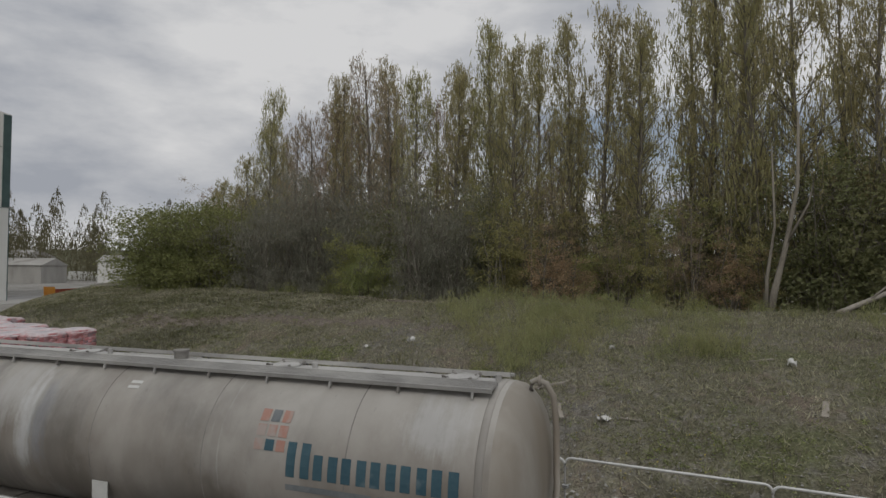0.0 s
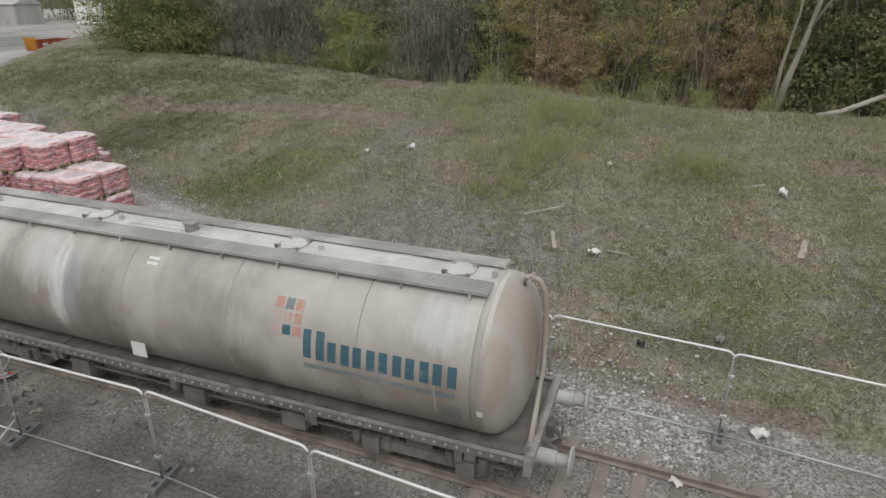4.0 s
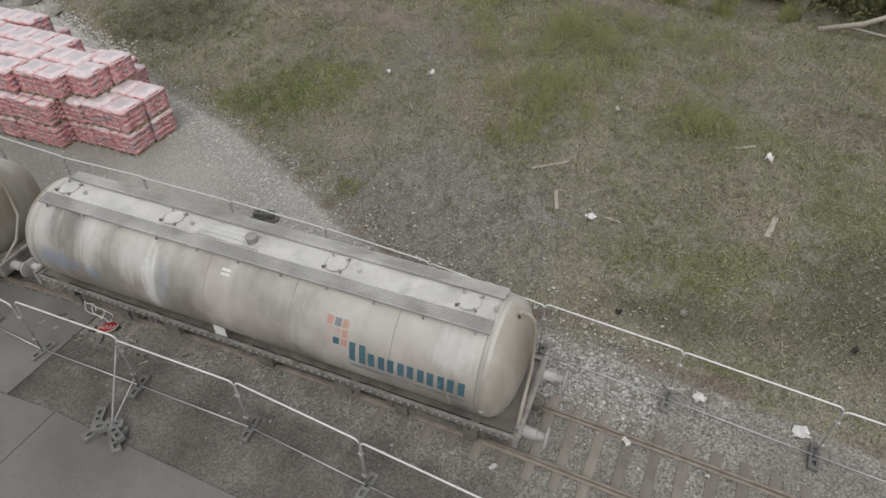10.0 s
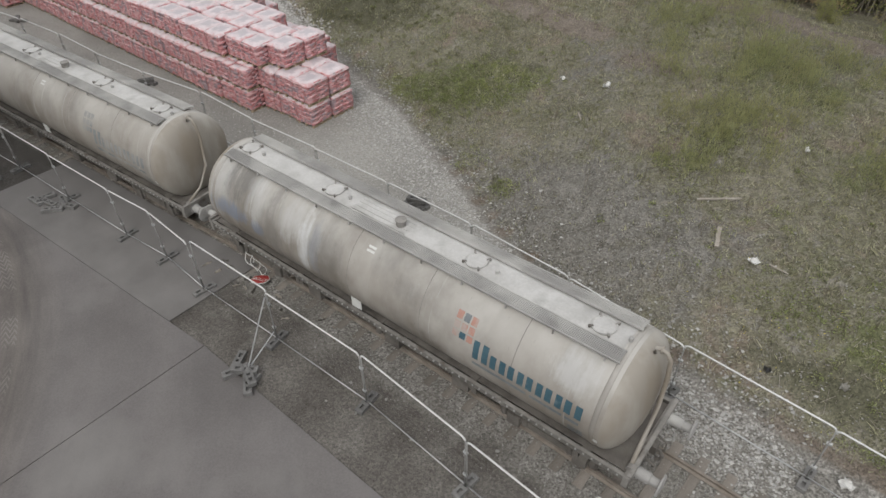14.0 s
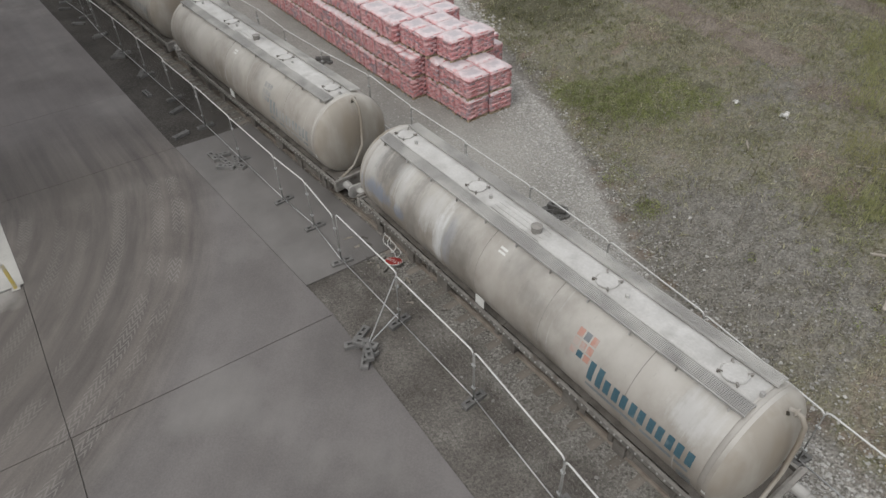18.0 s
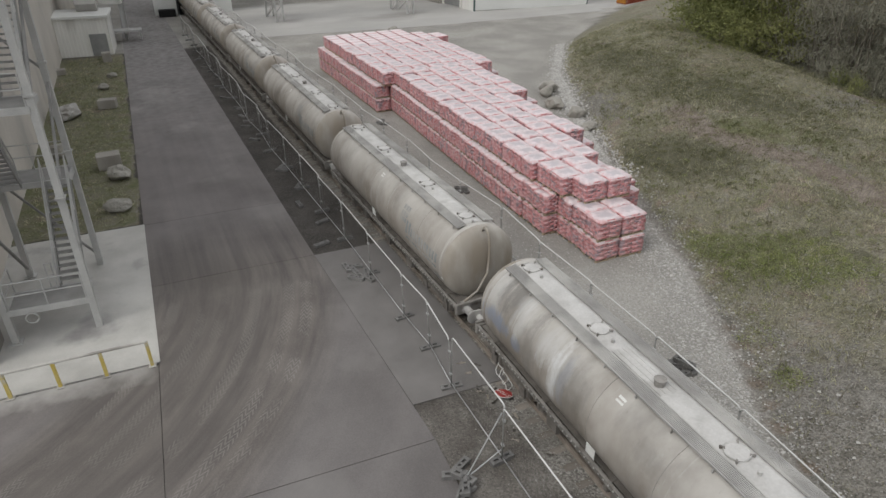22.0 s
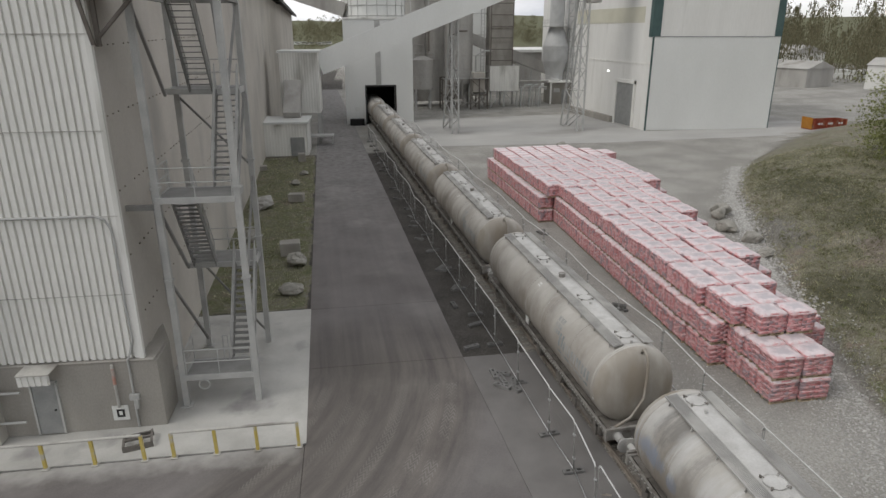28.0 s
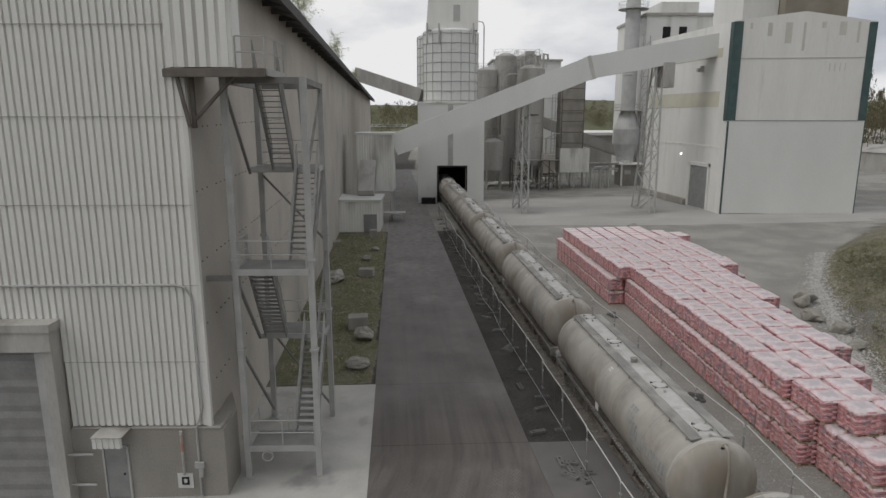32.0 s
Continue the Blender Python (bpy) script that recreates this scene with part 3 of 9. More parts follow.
def ground_material():
    """Earth, gravel, grass and pale yard dust, blended by the masks of the sheet."""
    m = bpy.data.materials.new("ground")
    m.use_nodes = True
    n, l = m.node_tree.nodes, m.node_tree.links
    b = n["Principled BSDF"]
    b.inputs["Roughness"].default_value = 0.95
    b.inputs["Specular IOR Level"].default_value = 0.15
    tex, at, sep = n.new("ShaderNodeTexCoord"), n.new("ShaderNodeAttribute"), n.new("ShaderNodeSeparateColor")
    at.attribute_name = "cover"
    l.new(at.outputs["Color"], sep.inputs["Color"])
    def nz(scale, detail=5.0, rough=0.5):
        k = n.new("ShaderNodeTexNoise")
        k.inputs["Scale"].default_value, k.inputs["Detail"].default_value, k.inputs["Roughness"].default_value = scale, detail, rough
        l.new(tex.outputs["Object"], k.inputs["Vector"])
        return k.outputs["Fac"]
    def rng(src, a, c):
        k = n.new("ShaderNodeMapRange")
        k.inputs["From Min"].default_value, k.inputs["From Max"].default_value = a, c
        l.new(src, k.inputs["Value"])
        return k.outputs["Result"]
    def mixc(f, a, c):
        k = n.new("ShaderNodeMix")
        k.data_type = "RGBA"
        l.new(f, k.inputs["Factor"])
        for s, v in (("A", a), ("B", c)):
            if isinstance(v, tuple):
                k.inputs[s].default_value = (*v, 1)
            else:
                l.new(v, k.inputs[s])
        return k.outputs["Result"]
    def ragged(src, amount=0.8):
        k = n.new("ShaderNodeMath")
        k.operation = "MULTIPLY_ADD"
        l.new(edge, k.inputs[0])
        k.inputs[1].default_value = amount
        l.new(src, k.inputs[2])
        return rng(k.outputs[0], 0.5 + amount / 2 - 0.13, 0.5 + amount / 2 + 0.13)
    edge = nz(1.1, 8.0, 0.65)
    fine = nz(16, 4, 0.7)
    stones = n.new("ShaderNodeTexVoronoi")
    stones.inputs["Scale"].default_value = 20
    l.new(tex.outputs["Object"], stones.inputs["Vector"])
    stone_bw = n.new("ShaderNodeRGBToBW")
    l.new(stones.outputs["Color"], stone_bw.inputs["Color"])
    earth = mixc(rng(nz(0.6), 0.35, 0.65), (0.062, 0.057, 0.052), (0.095, 0.088, 0.08))
    earth = mixc(rng(fine, 0.5, 0.78), earth, (0.135, 0.127, 0.117))
    soil = n.new("ShaderNodeAttribute")
    soil.attribute_name = "soil"
    earth = mixc(soil.outputs["Fac"], earth, mixc(rng(nz(0.8, 7), 0.35, 0.65), (0.115, 0.105, 0.094), (0.17, 0.158, 0.143)))
    gravel = mixc(rng(stone_bw.outputs["Val"], 0.15, 0.85), (0.16, 0.152, 0.138), (0.37, 0.355, 0.33))
    gravel = mixc(rng(nz(0.7, 7, 0.65), 0.42, 0.62), gravel, (0.215, 0.205, 0.185))
    yard = mixc(rng(nz(0.25, 7), 0.38, 0.62), (0.285, 0.275, 0.253), (0.385, 0.372, 0.345))
    yard = mixc(rng(fine, 0.45, 0.8), yard, (0.275, 0.266, 0.246))
    grass = mixc(rng(nz(0.45, 7, 0.6), 0.35, 0.62), (0.13, 0.132, 0.08), (0.215, 0.203, 0.15))
    grass = mixc(rng(nz(6, 5, 0.65), 0.46, 0.66), grass, (0.235, 0.22, 0.18))
    grass = mixc(rng(nz(1.7, 7, 0.75), 0.55, 0.64), grass, (0.255, 0.24, 0.215))
    grass = mixc(rng(nz(0.5, 7, 0.7), 0.55, 0.63), grass, (0.215, 0.18, 0.145))
    moss = n.new("ShaderNodeAttribute")
    moss.attribute_name = "moss"
    grass = mixc(ragged(moss.outputs["Fac"], 1.2), grass, mixc(rng(fine, 0.4, 0.65), (0.115, 0.127, 0.066), (0.19, 0.192, 0.108)))
    col = mixc(ragged(sep.outputs["Green"]), earth, gravel)
    col = mixc(ragged(sep.outputs["Blue"], 0.5), col, yard)
    bankmix = mixc(rng(nz(2.6, 8, 0.75), 0.40, 0.56), (0.138, 0.13, 0.114), (0.232, 0.222, 0.203))
    bankmix = mixc(rng(fine, 0.45, 0.7), bankmix, (0.17, 0.163, 0.14))
    col = mixc(ragged(at.outputs["Alpha"], 0.6), col, bankmix)
    col = mixc(ragged(sep.outputs["Red"], 1.3), col, grass)
    bare = n.new("ShaderNodeMath")
    bare.operation = "MULTIPLY"
    l.new(at.outputs["Alpha"], bare.inputs[0])
    l.new(soil.outputs["Fac"], bare.inputs[1])
    col = mixc(ragged(bare.outputs[0], 0.9), col, mixc(rng(nz(1.4, 6), 0.35, 0.65), (0.165, 0.138, 0.113), (0.23, 0.20, 0.172)))
    loam = n.new("ShaderNodeAttribute")
    loam.attribute_name = "loam"
    col = mixc(ragged(loam.outputs["Fac"], 0.9), col, mixc(rng(nz(1.1, 7, 0.65), 0.35, 0.65), (0.079, 0.078, 0.05), (0.135, 0.131, 0.092)))
    speck, chips, chip_bw = nz(17, 4, 0.85), n.new("ShaderNodeTexVoronoi"), n.new("ShaderNodeRGBToBW")
    chips.inputs["Scale"].default_value = 19
    l.new(tex.outputs["Object"], chips.inputs["Vector"])
    l.new(chips.outputs["Color"], chip_bw.inputs["Color"])
    sm, mulc = n.new("ShaderNodeMath"), n.new("ShaderNodeMix")
    sm.operation = "ADD"
    l.new(rng(speck, 0.33, 0.67), sm.inputs[0])
    l.new(chip_bw.outputs["Val"], sm.inputs[1])
    mulc.data_type, mulc.blend_type = "RGBA", "MULTIPLY"
    calm = n.new("ShaderNodeMath")
    calm.operation = "MULTIPLY_ADD"
    l.new(sep.outputs["Blue"], calm.inputs[0])
    calm.inputs[1].default_value, calm.inputs[2].default_value = -0.62, 1.0
    most, gain = n.new("ShaderNodeMath"), n.new("ShaderNodeMath")
    most.operation, gain.operation = "MAXIMUM", "MULTIPLY"
    l.new(at.outputs["Alpha"], most.inputs[0])
    l.new(sep.outputs["Green"], most.inputs[1])
    keep = n.new("ShaderNodeMapRange")
    keep.inputs["To Min"].default_value = 0.5
    l.new(most.outputs[0], keep.inputs["Value"])
    l.new(keep.outputs["Result"], gain.inputs[0])
    l.new(calm.outputs[0], gain.inputs[1])
    l.new(gain.outputs[0], mulc.inputs["Factor"])
    l.new(col, mulc.inputs["A"])
    l.new(mixc(rng(sm.outputs[0], 0.35, 1.65), (0.47, 0.465, 0.45), (1.52, 1.51, 1.49)), mulc.inputs["B"])
    col = mulc.outputs["Result"]
    l.new(col, b.inputs["Base Color"])
    bp = n.new("ShaderNodeBump")
    bp.inputs["Strength"].default_value, bp.inputs["Distance"].default_value = 0.8, 0.05
    hm = n.new("ShaderNodeMath")
    hm.operation = "ADD"
    l.new(fine, hm.inputs[0])
    l.new(stone_bw.outputs["Val"], hm.inputs[1])
    l.new(hm.outputs[0], bp.inputs["Height"])
    l.new(bp.outputs["Normal"], b.inputs["Normal"])
    return m


def smooth(a, c, v):
    t = max(0.0, min(1.0, (v - a) / (c - a)))
    return t * t * (3 - 2 * t)


def trail(x, y, pts):
    """Distance to a worn path over the bank."""
    best = 99.0
    for (x0, y0), (x1, y1) in zip(pts, pts[1:]):
        dx, dy = x1 - x0, y1 - y0
        t = max(0.0, min(1.0, ((x - x0) * dx + (y - y0) * dy) / (dx * dx + dy * dy)))
        best = min(best, math.hypot(x - x0 - dx * t, y - y0 - dy * t))
    return best


TRAILS = (((-31, 27.5), (-26.4, 25.8), (-20.3, 26.1), (-17.5, 25.8), (-12.5, 24.6)), ((-28.5, 37.2), (-21.9, 34.9), (-16.8, 32.1), (-10.5, 29.8), (-3, 28.6)))


def cover(x, y):
    """Masks of the ground sheet: grass, gravel, pale yard."""
    d = bank(x, y)
    g = smooth(-0.3, 0.5, d)
    thin = noise.noise(Vector((x * 0.22, y * 0.22, 7)))
    low = smooth(7.0, 2.0, d) * smooth(-14, -10, x) * smooth(0.5, -3, x)
    g *= 0.84 - 0.42 * low + 0.5 * thin
    for path in TRAILS:
        g *= 1 - 0.8 * math.exp(-(trail(x, y, path) / 0.75) ** 2)
    g *= 1 - 0.55 * math.exp(-((x + 9.6) / 2.2) ** 2 - ((y - 23.3) / 1.5) ** 2)
    g *= 1 - 0.75 * math.exp(-((x + 38) / 4.5) ** 2 - ((y - 26.8 + 0.35 * (x + 38)) / 1.5) ** 2)
    if d < 0 and y < track_y(x) - 2.2:
        wall = -9.6 + 0.05 * (x + 23)
        g = smooth(-31.7, -32.3, x) * smooth(-79, -76, x) * smooth(road_left(x) + 0.1, road_left(x) - 0.3, y) * smooth(wall - 1, wall, y)
    if (x < -165 and y < 40) or x < -250 or abs(y) > 165 or x > 90:
        g = max(g, 0.9) if x < -300 or abs(y - 10) > 32 else 0.1
    off = y - track_y(x)
    gr = max(smooth(3.2, 2.2, abs(off)) * (1 if off > -0.8 else 0.62 - 0.25 * smooth(-1.2, -2.2, off)), 0.34 * smooth(5.5, 4.6, abs(off))) if x > -14.8 else smooth(0.2, 1.2, off + 2.0)
    gr = max(gr, smooth(-6.5, -2.6, d) if off > 0 else 0)
    if d > 0:
        gr = max(gr, smooth(5, 1, d))
        gr = max(gr, 0.0)
    ya = smooth(2.2, 3.8, off) * max(0.8 * smooth(0.3, -0.5, d), smooth(-0.8, -3.4, d)) * smooth(2, -10, x)
    ya = max(ya, smooth(-76, -79, x) * smooth(-165, -150, x), smooth(-72, -80, x) * smooth(-260, -220, x) * smooth(40, 60, y) * smooth(170, 140, y) * smooth(3, -3, d))
    return g, gr, ya, smooth(-0.4, 0.5, d)


def spread_axis(lo, hi, step, reach):
    v = list(np.arange(lo, hi + step / 2, step))
    s, a = step, hi
    while a < reach:
        s *= 1.35
        a += s
        v.append(a)
    s, a = step, lo
    while a > -reach:
        s *= 1.35
        a -= s
        v.insert(0, a)
    return v


def rise(y):
    """Lift of the sloping site at y; it levels out beyond the works."""
    k = 60 + 20 * (1 - math.exp(-(y - 60) / 20)) if y > 60 else -15 - 10 * (1 - math.exp((y + 15) / 10)) if y < -15 else y
    return math.sin(SLOPE) * k


gx, gy = spread_axis(-66, 22, 0.45, 2600), spread_axis(-12, 44, 0.45, 2600)
verts = [(x, y, height(x, y)) for y in gy for x in gx]
w = len(gx)
lifted = [(x, y, z + rise(y)) for x, y, z in verts]
faces = [(j * w + i, j * w + i + 1, (j + 1) * w + i + 1, (j + 1) * w + i) for j in range(len(gy) - 1) for i in range(w - 1)]
ground = raw("ground", lifted, faces, ground_material(), smooth=True)
tagged(ground, "earth and gravel ground rising to a rough grassy bank", "ground", kind="structure")
attr = ground.data.color_attributes.new("cover", "FLOAT_COLOR", "POINT")
attr.data.foreach_set("color", [c for v in verts for c in cover(v[0], v[1])])
def mossy(x, y):
    """Vivid green moss and clover in a few patches of the bank."""
    if math.hypot(x, y) > 200:
        return 0.8
    if -77 < x < -32 and y < road_left(x):
        return 0.5
    return min(1.0, sum(k * math.exp(-((x - a) / sx) ** 2 - ((y - c) / sy) ** 2) for a, c, sx, sy, k in ((-14.8, 20.2, 2.6, 1.6, 1.0), (-4.5, 24.5, 4.0, 2.6, 0.7), (-18.5, 19.4, 2.2, 1.0, 0.7), (0.5, 20.5, 3.0, 1.6, 0.6), (-24, 27, 6, 3, 0.6), (5.0, 16.5, 4.0, 3.2, 0.55), (1.0, 14.9, 2.4, 1.1, 0.5), (8, 21, 4, 4, 0.45))))
def worn(x, y):
    """Brown soil beside the rails, and the bare paths over the bank."""
    if bank(x, y) < 0.3:
        return smooth(-14.9, -14.3, x)
    k = max(math.exp(-(trail(x, y, p) / 0.85) ** 2) for p in TRAILS)
    k = max(k, 0.75 * math.exp(-((x - 4.6) / 2.6) ** 2 - ((y - 21.8) / 1.3) ** 2))
    return max(k, 0.8 * math.exp(-((x + 9.6) / 2.4) ** 2 - ((y - 23.4) / 1.4) ** 2))
def loamy(x, y):
    """Dark damp earth low on the bank."""
    if math.hypot(x, y) > 330:
        return 0.5
    if bank(x, y) < 0.2:
        return 0.0
    return min(1.0, sum(k * math.exp(-((x - a) / sx) ** 2 - ((y - c) / sy) ** 2) for a, c, sx, sy, k in ((6.0, 15.2, 4.0, 2.6, 0.75), (0.2, 13.6, 3.0, 0.9, 0.6), (-11.5, 16.2, 1.2, 0.6, 0.5), (-13.5, 21.6, 1.0, 0.5, 0.7), (9, 19, 3, 3, 0.5), (-27.0, 23.2, 4.5, 2.0, 0.62), (-23.5, 24.0, 3.0, 1.6, 0.5), (-15.7, 22.0, 1.2, 0.6, 0.6), (-30, 30.8, 6.0, 2.2, 0.5), (-45, 33.5, 5.0, 2.2, 0.5), (-20.5, 30.0, 4.0, 1.5, 0.35), (-52, 36, 4, 2, 0.5), (-36, 31, 15, 6.5, 0.48))))
for key, rule in (("moss", mossy), ("soil", worn), ("loam", loamy)):
    ground.data.attributes.new(key, "FLOAT", "POINT").data.foreach_set("value", [rule(v[0], v[1]) for v in verts])


# ---- road, pad, crossing ----
def road_material():
    """Concrete road darkened by tyres, which follow the lane and swing round the corner."""
    m = mat("tyre-blackened concrete road", (0.126, 0.116, 0.110), (0.186, 0.174, 0.166), 0.88, scale=0.35, fine=22, bump=0.2, c3=(0.215, 0.205, 0.192), c3_at=0.62, c3_scale=0.2)
    n, l = m.node_tree.nodes, m.node_tree.links
    b = n["Principled BSDF"]
    base = b.inputs["Base Color"].links[0].from_socket
    tex, sep = n.new("ShaderNodeTexCoord"), n.new("ShaderNodeSeparateXYZ")
    l.new(tex.outputs["Object"], sep.inputs["Vector"])
    def mth(op, a, c=None, d=None):
        k = n.new("ShaderNodeMath")
        k.operation = op
        for s, v in zip(k.inputs, (a, c, d)):
            if v is None:
                continue
            if isinstance(v, (int, float)):
                s.default_value = v
            else:
                l.new(v, s)
        return k.outputs[0]
    x, y = sep.outputs["X"], sep.outputs["Y"]
    # distance from the turning point of the bend; straight beyond it
    lean = mth("MULTIPLY", mth("MINIMUM", mth("ADD", x, 25.0), 0.0), -0.075)
    yy = mth("ADD", mth("ADD", y, lean), 14.0)
    xx = mth("MAXIMUM", mth("ADD", x, 25.0), 0.0)
    r = mth("SQRT", mth("ADD", mth("MULTIPLY", xx, xx), mth("MULTIPLY", yy, yy)))
    ang = mth("ARCTAN2", xx, yy)
    comb = n.new("ShaderNodeCombineXYZ")
    l.new(r, comb.inputs[0])
    l.new(mth("ADD", mth("MULTIPLY", ang, 1.2), mth("MULTIPLY", x, 0.03)), comb.inputs[1])
    nz = n.new("ShaderNodeTexNoise")
    nz.inputs["Scale"].default_value, nz.inputs["Detail"].default_value, nz.inputs["Roughness"].default_value = 1.9, 7, 0.62
    l.new(comb.outputs[0], nz.inputs["Vector"])
    lane = n.new("ShaderNodeMapRange")
    lane.inputs["From Min"].default_value, lane.inputs["From Max"].default_value = 0.36, 0.64
    l.new(nz.outputs["Fac"], lane.inputs["Value"])
    mix = n.new("ShaderNodeMix")
    mix.data_type = "RGBA"
    mix.blend_type = "MULTIPLY"
    l.new(base, mix.inputs["A"])
    mix.inputs["Factor"].default_value = 1.0
    tone = n.new("ShaderNodeMix")
    tone.data_type = "RGBA"
    l.new(lane.outputs["Result"], tone.inputs["Factor"])
    tone.inputs["A"].default_value, tone.inputs["B"].default_value = (0.62, 0.60, 0.59, 1), (1.08, 1.035, 0.985, 1)
    # smooth and cool outside the wheel paths
    outer = n.new("ShaderNodeMix")
    outer.data_type = "RGBA"
    l.new(mth("MINIMUM", mth("MAXIMUM", mth("MULTIPLY", mth("SUBTRACT", r, 17.3), 0.7), 0.0), 0.85), outer.inputs["Factor"])
    l.new(tone.outputs["Result"], outer.inputs["A"])
    outer.inputs["B"].default_value = (0.97, 0.97, 0.985, 1)
    calm = n.new("ShaderNodeMix")
    calm.data_type = "RGBA"
    inside = mth("MULTIPLY", mth("SUBTRACT", 11.2, r), 0.8)
    down = mth("MULTIPLY", mth("ADD", x, 25.5), -0.14)
    l.new(mth("MINIMUM", mth("MAXIMUM", mth("MAXIMUM", inside, down), 0.0), 0.72), calm.inputs["Factor"])
    l.new(outer.outputs["Result"], calm.inputs["A"])
    calm.inputs["B"].default_value = (1.08, 1.07, 1.085, 1)
    l.new(calm.outputs["Result"], mix.inputs["B"])
    # chevron tread prints in two narrow rings
    ring = None
    for rad in (11.9, 13.1, 13.8, 15.0, 16.3, 17.0):
        k = mth("LESS_THAN", mth("ABSOLUTE", mth("SUBTRACT", r, rad)), 0.22)
        ring = k if ring is None else mth("MAXIMUM", ring, k)
    chev = mth("SINE", mth("ADD", mth("MULTIPLY", ang, 420.0), mth("MULTIPLY", mth("ABSOLUTE", mth("SUBTRACT", mth("FRACT", mth("MULTIPLY", r, 4.2)), 0.5)), 14.0)))
    near = mth("LESS_THAN", mth("ABSOLUTE", mth("SUBTRACT", ang, 0.68)), 0.58)
    tread = mth("MULTIPLY", mth("MULTIPLY", ring, mth("GREATER_THAN", chev, 0.25)), near)
    wear = n.new("ShaderNodeTexNoise")
    wear.inputs["Scale"].default_value, wear.inputs["Detail"].default_value = 0.7, 8
    l.new(tex.outputs["Object"], wear.inputs["Vector"])
    mix2 = n.new("ShaderNodeMix")
    mix2.data_type = "RGBA"
    l.new(mth("MULTIPLY", tread, mth("MINIMUM", mth("MAXIMUM", mth("MULTIPLY", mth("SUBTRACT", wear.outputs["Fac"], 0.40), 3.2), 0.0), 0.42)), mix2.inputs["Factor"])
    l.new(mix.outputs["Result"], mix2.inputs["A"])
    mix2.inputs["B"].default_value = (0.27, 0.255, 0.235, 1)
    # pale dust blown off the pad
    gap = mth("MINIMUM", mth("MULTIPLY", mth("ADD", x, 18.9), -0.8), mth("MULTIPLY", mth("ADD", y, 2.75), -2.5))
    wisp = n.new("ShaderNodeTexNoise")
    wisp.inputs["Scale"].default_value, wisp.inputs["Detail"].default_value = 1.6, 7
    l.new(tex.outputs["Object"], wisp.inputs["Vector"])
    gap = mth("MINIMUM", gap, mth("MULTIPLY", mth("ADD", x, 20.6), 2.0))
    haze = mth("MULTIPLY", mth("MINIMUM", mth("MAXIMUM", mth("ADD", gap, mth("MULTIPLY", mth("SUBTRACT", wisp.outputs["Fac"], 0.5), 1.1)), 0.0), 1.0), 0.85)
    mix3 = n.new("ShaderNodeMix")
    mix3.data_type = "RGBA"
    l.new(haze, mix3.inputs["Factor"])
    l.new(mix2.outputs["Result"], mix3.inputs["A"])
    mix3.inputs["B"].default_value = (0.46, 0.45, 0.42, 1)
    # brown dirt carried round the bend, cement dust before the tower
    mix4, mix5 = n.new("ShaderNodeMix"), n.new("ShaderNodeMix")
    for k in (mix4, mix5):
        k.data_type = "RGBA"
    band = mth("MULTIPLY", mth("SUBTRACT", 1.0, mth("MINIMUM", mth("ABSOLUTE", mth("MULTIPLY", mth("SUBTRACT", r, 13.6), 0.25)), 1.0)), mth("MINIMUM", mth("MAXIMUM", mth("MULTIPLY", mth("ADD", x, 30.0), 0.2), 0.0), 1.0))
    l.new(mth("MULTIPLY", band, mth("MULTIPLY", wear.outputs["Fac"], 1.1)), mix4.inputs["Factor"])
    l.new(mix3.outputs["Result"], mix4.inputs["A"])
    mix4.inputs["B"].default_value = (0.105, 0.094, 0.084, 1)
    dusty = mth("MINIMUM", mth("MAXIMUM", mth("MULTIPLY", mth("ADD", x, 36.0), -0.017), 0.0), 0.68)
    l.new(mth("MULTIPLY", dusty, mth("MINIMUM", mth("MAXIMUM", mth("MULTIPLY", mth("SUBTRACT", wisp.outputs["Fac"], 0.30), 3.0), 0.0), 1.0)), mix5.inputs["Factor"])
    l.new(mix4.outputs["Result"], mix5.inputs["A"])
    mix5.inputs["B"].default_value = (0.27, 0.261, 0.256, 1)
    l.new(mix5.outputs["Result"], b.inputs["Base Color"])
    return m


xs = [-13, -25.4, -31.75, -50, -70, -104, -165]
ROAD_M = road_material()
road = thing("road", "tyre-marked grey concrete works road", "road", kind="structure")
road_cells = []
for x1, x0 in zip(xs, xs[1:]):
    road_cells.append([(x0 + 0.012, road_left(x0)), (x1 - 0.012, road_left(x1)), (x1 - 0.012, road_right(x1)), (x0 + 0.012, road_right(x0))])
road_cells[0] = [(-25.388, road_left(-25.4)), (-19.95, road_left(-19.95)), (-13.012, -2.6), (-13.012, road_right(-13)), (-25.388, road_right(-25.4))]
for pts in road_cells:
    part("concrete_bay", slab(pts, -0.1, 0.03), ROAD_M, road)
for x0, x1, y0, y1 in ((-12.988, -4, -2.58, 4.75), (-3.97, 10, -2.58, 4.75), (10.03, 40, -2.58, 4.75), (-12.988, 40, -40, -2.61)):
    part("concrete_bay", boxes((x0, x1, y0, y1, -0.1, 0.03)), ROAD_M, road)
part("concrete_bay", slab([(-19.93, -40), (-13.01, -40), (-13.01, -2.622), (-19.93, road_left(-19.95) - 0.02)], -0.1, 0.03), ROAD_M, road)
pad = part("pavement", slab([(-31.8, -40), (-20.0, -40), (-20.0, -2.72), (-31.8, -3.4)], -0.1, 0.05), M_pad)
tagged(pad, "pale dusty concrete pad beside the shed", "pavement", kind="structure")
cross = part("crossing_slab", slab([(-25.35, road_right(-25.4) + 0.01), (-14.6, road_right(-14.6) + 0.01), (-14.6, track_y(-14.6) - 0.9), (-25.35, track_y(-25.35) - 0.9)], -0.1, 0.045), M_slabcross)
tagged(cross, "smooth grey concrete crossing slab beside the rails", "slab", kind="structure")
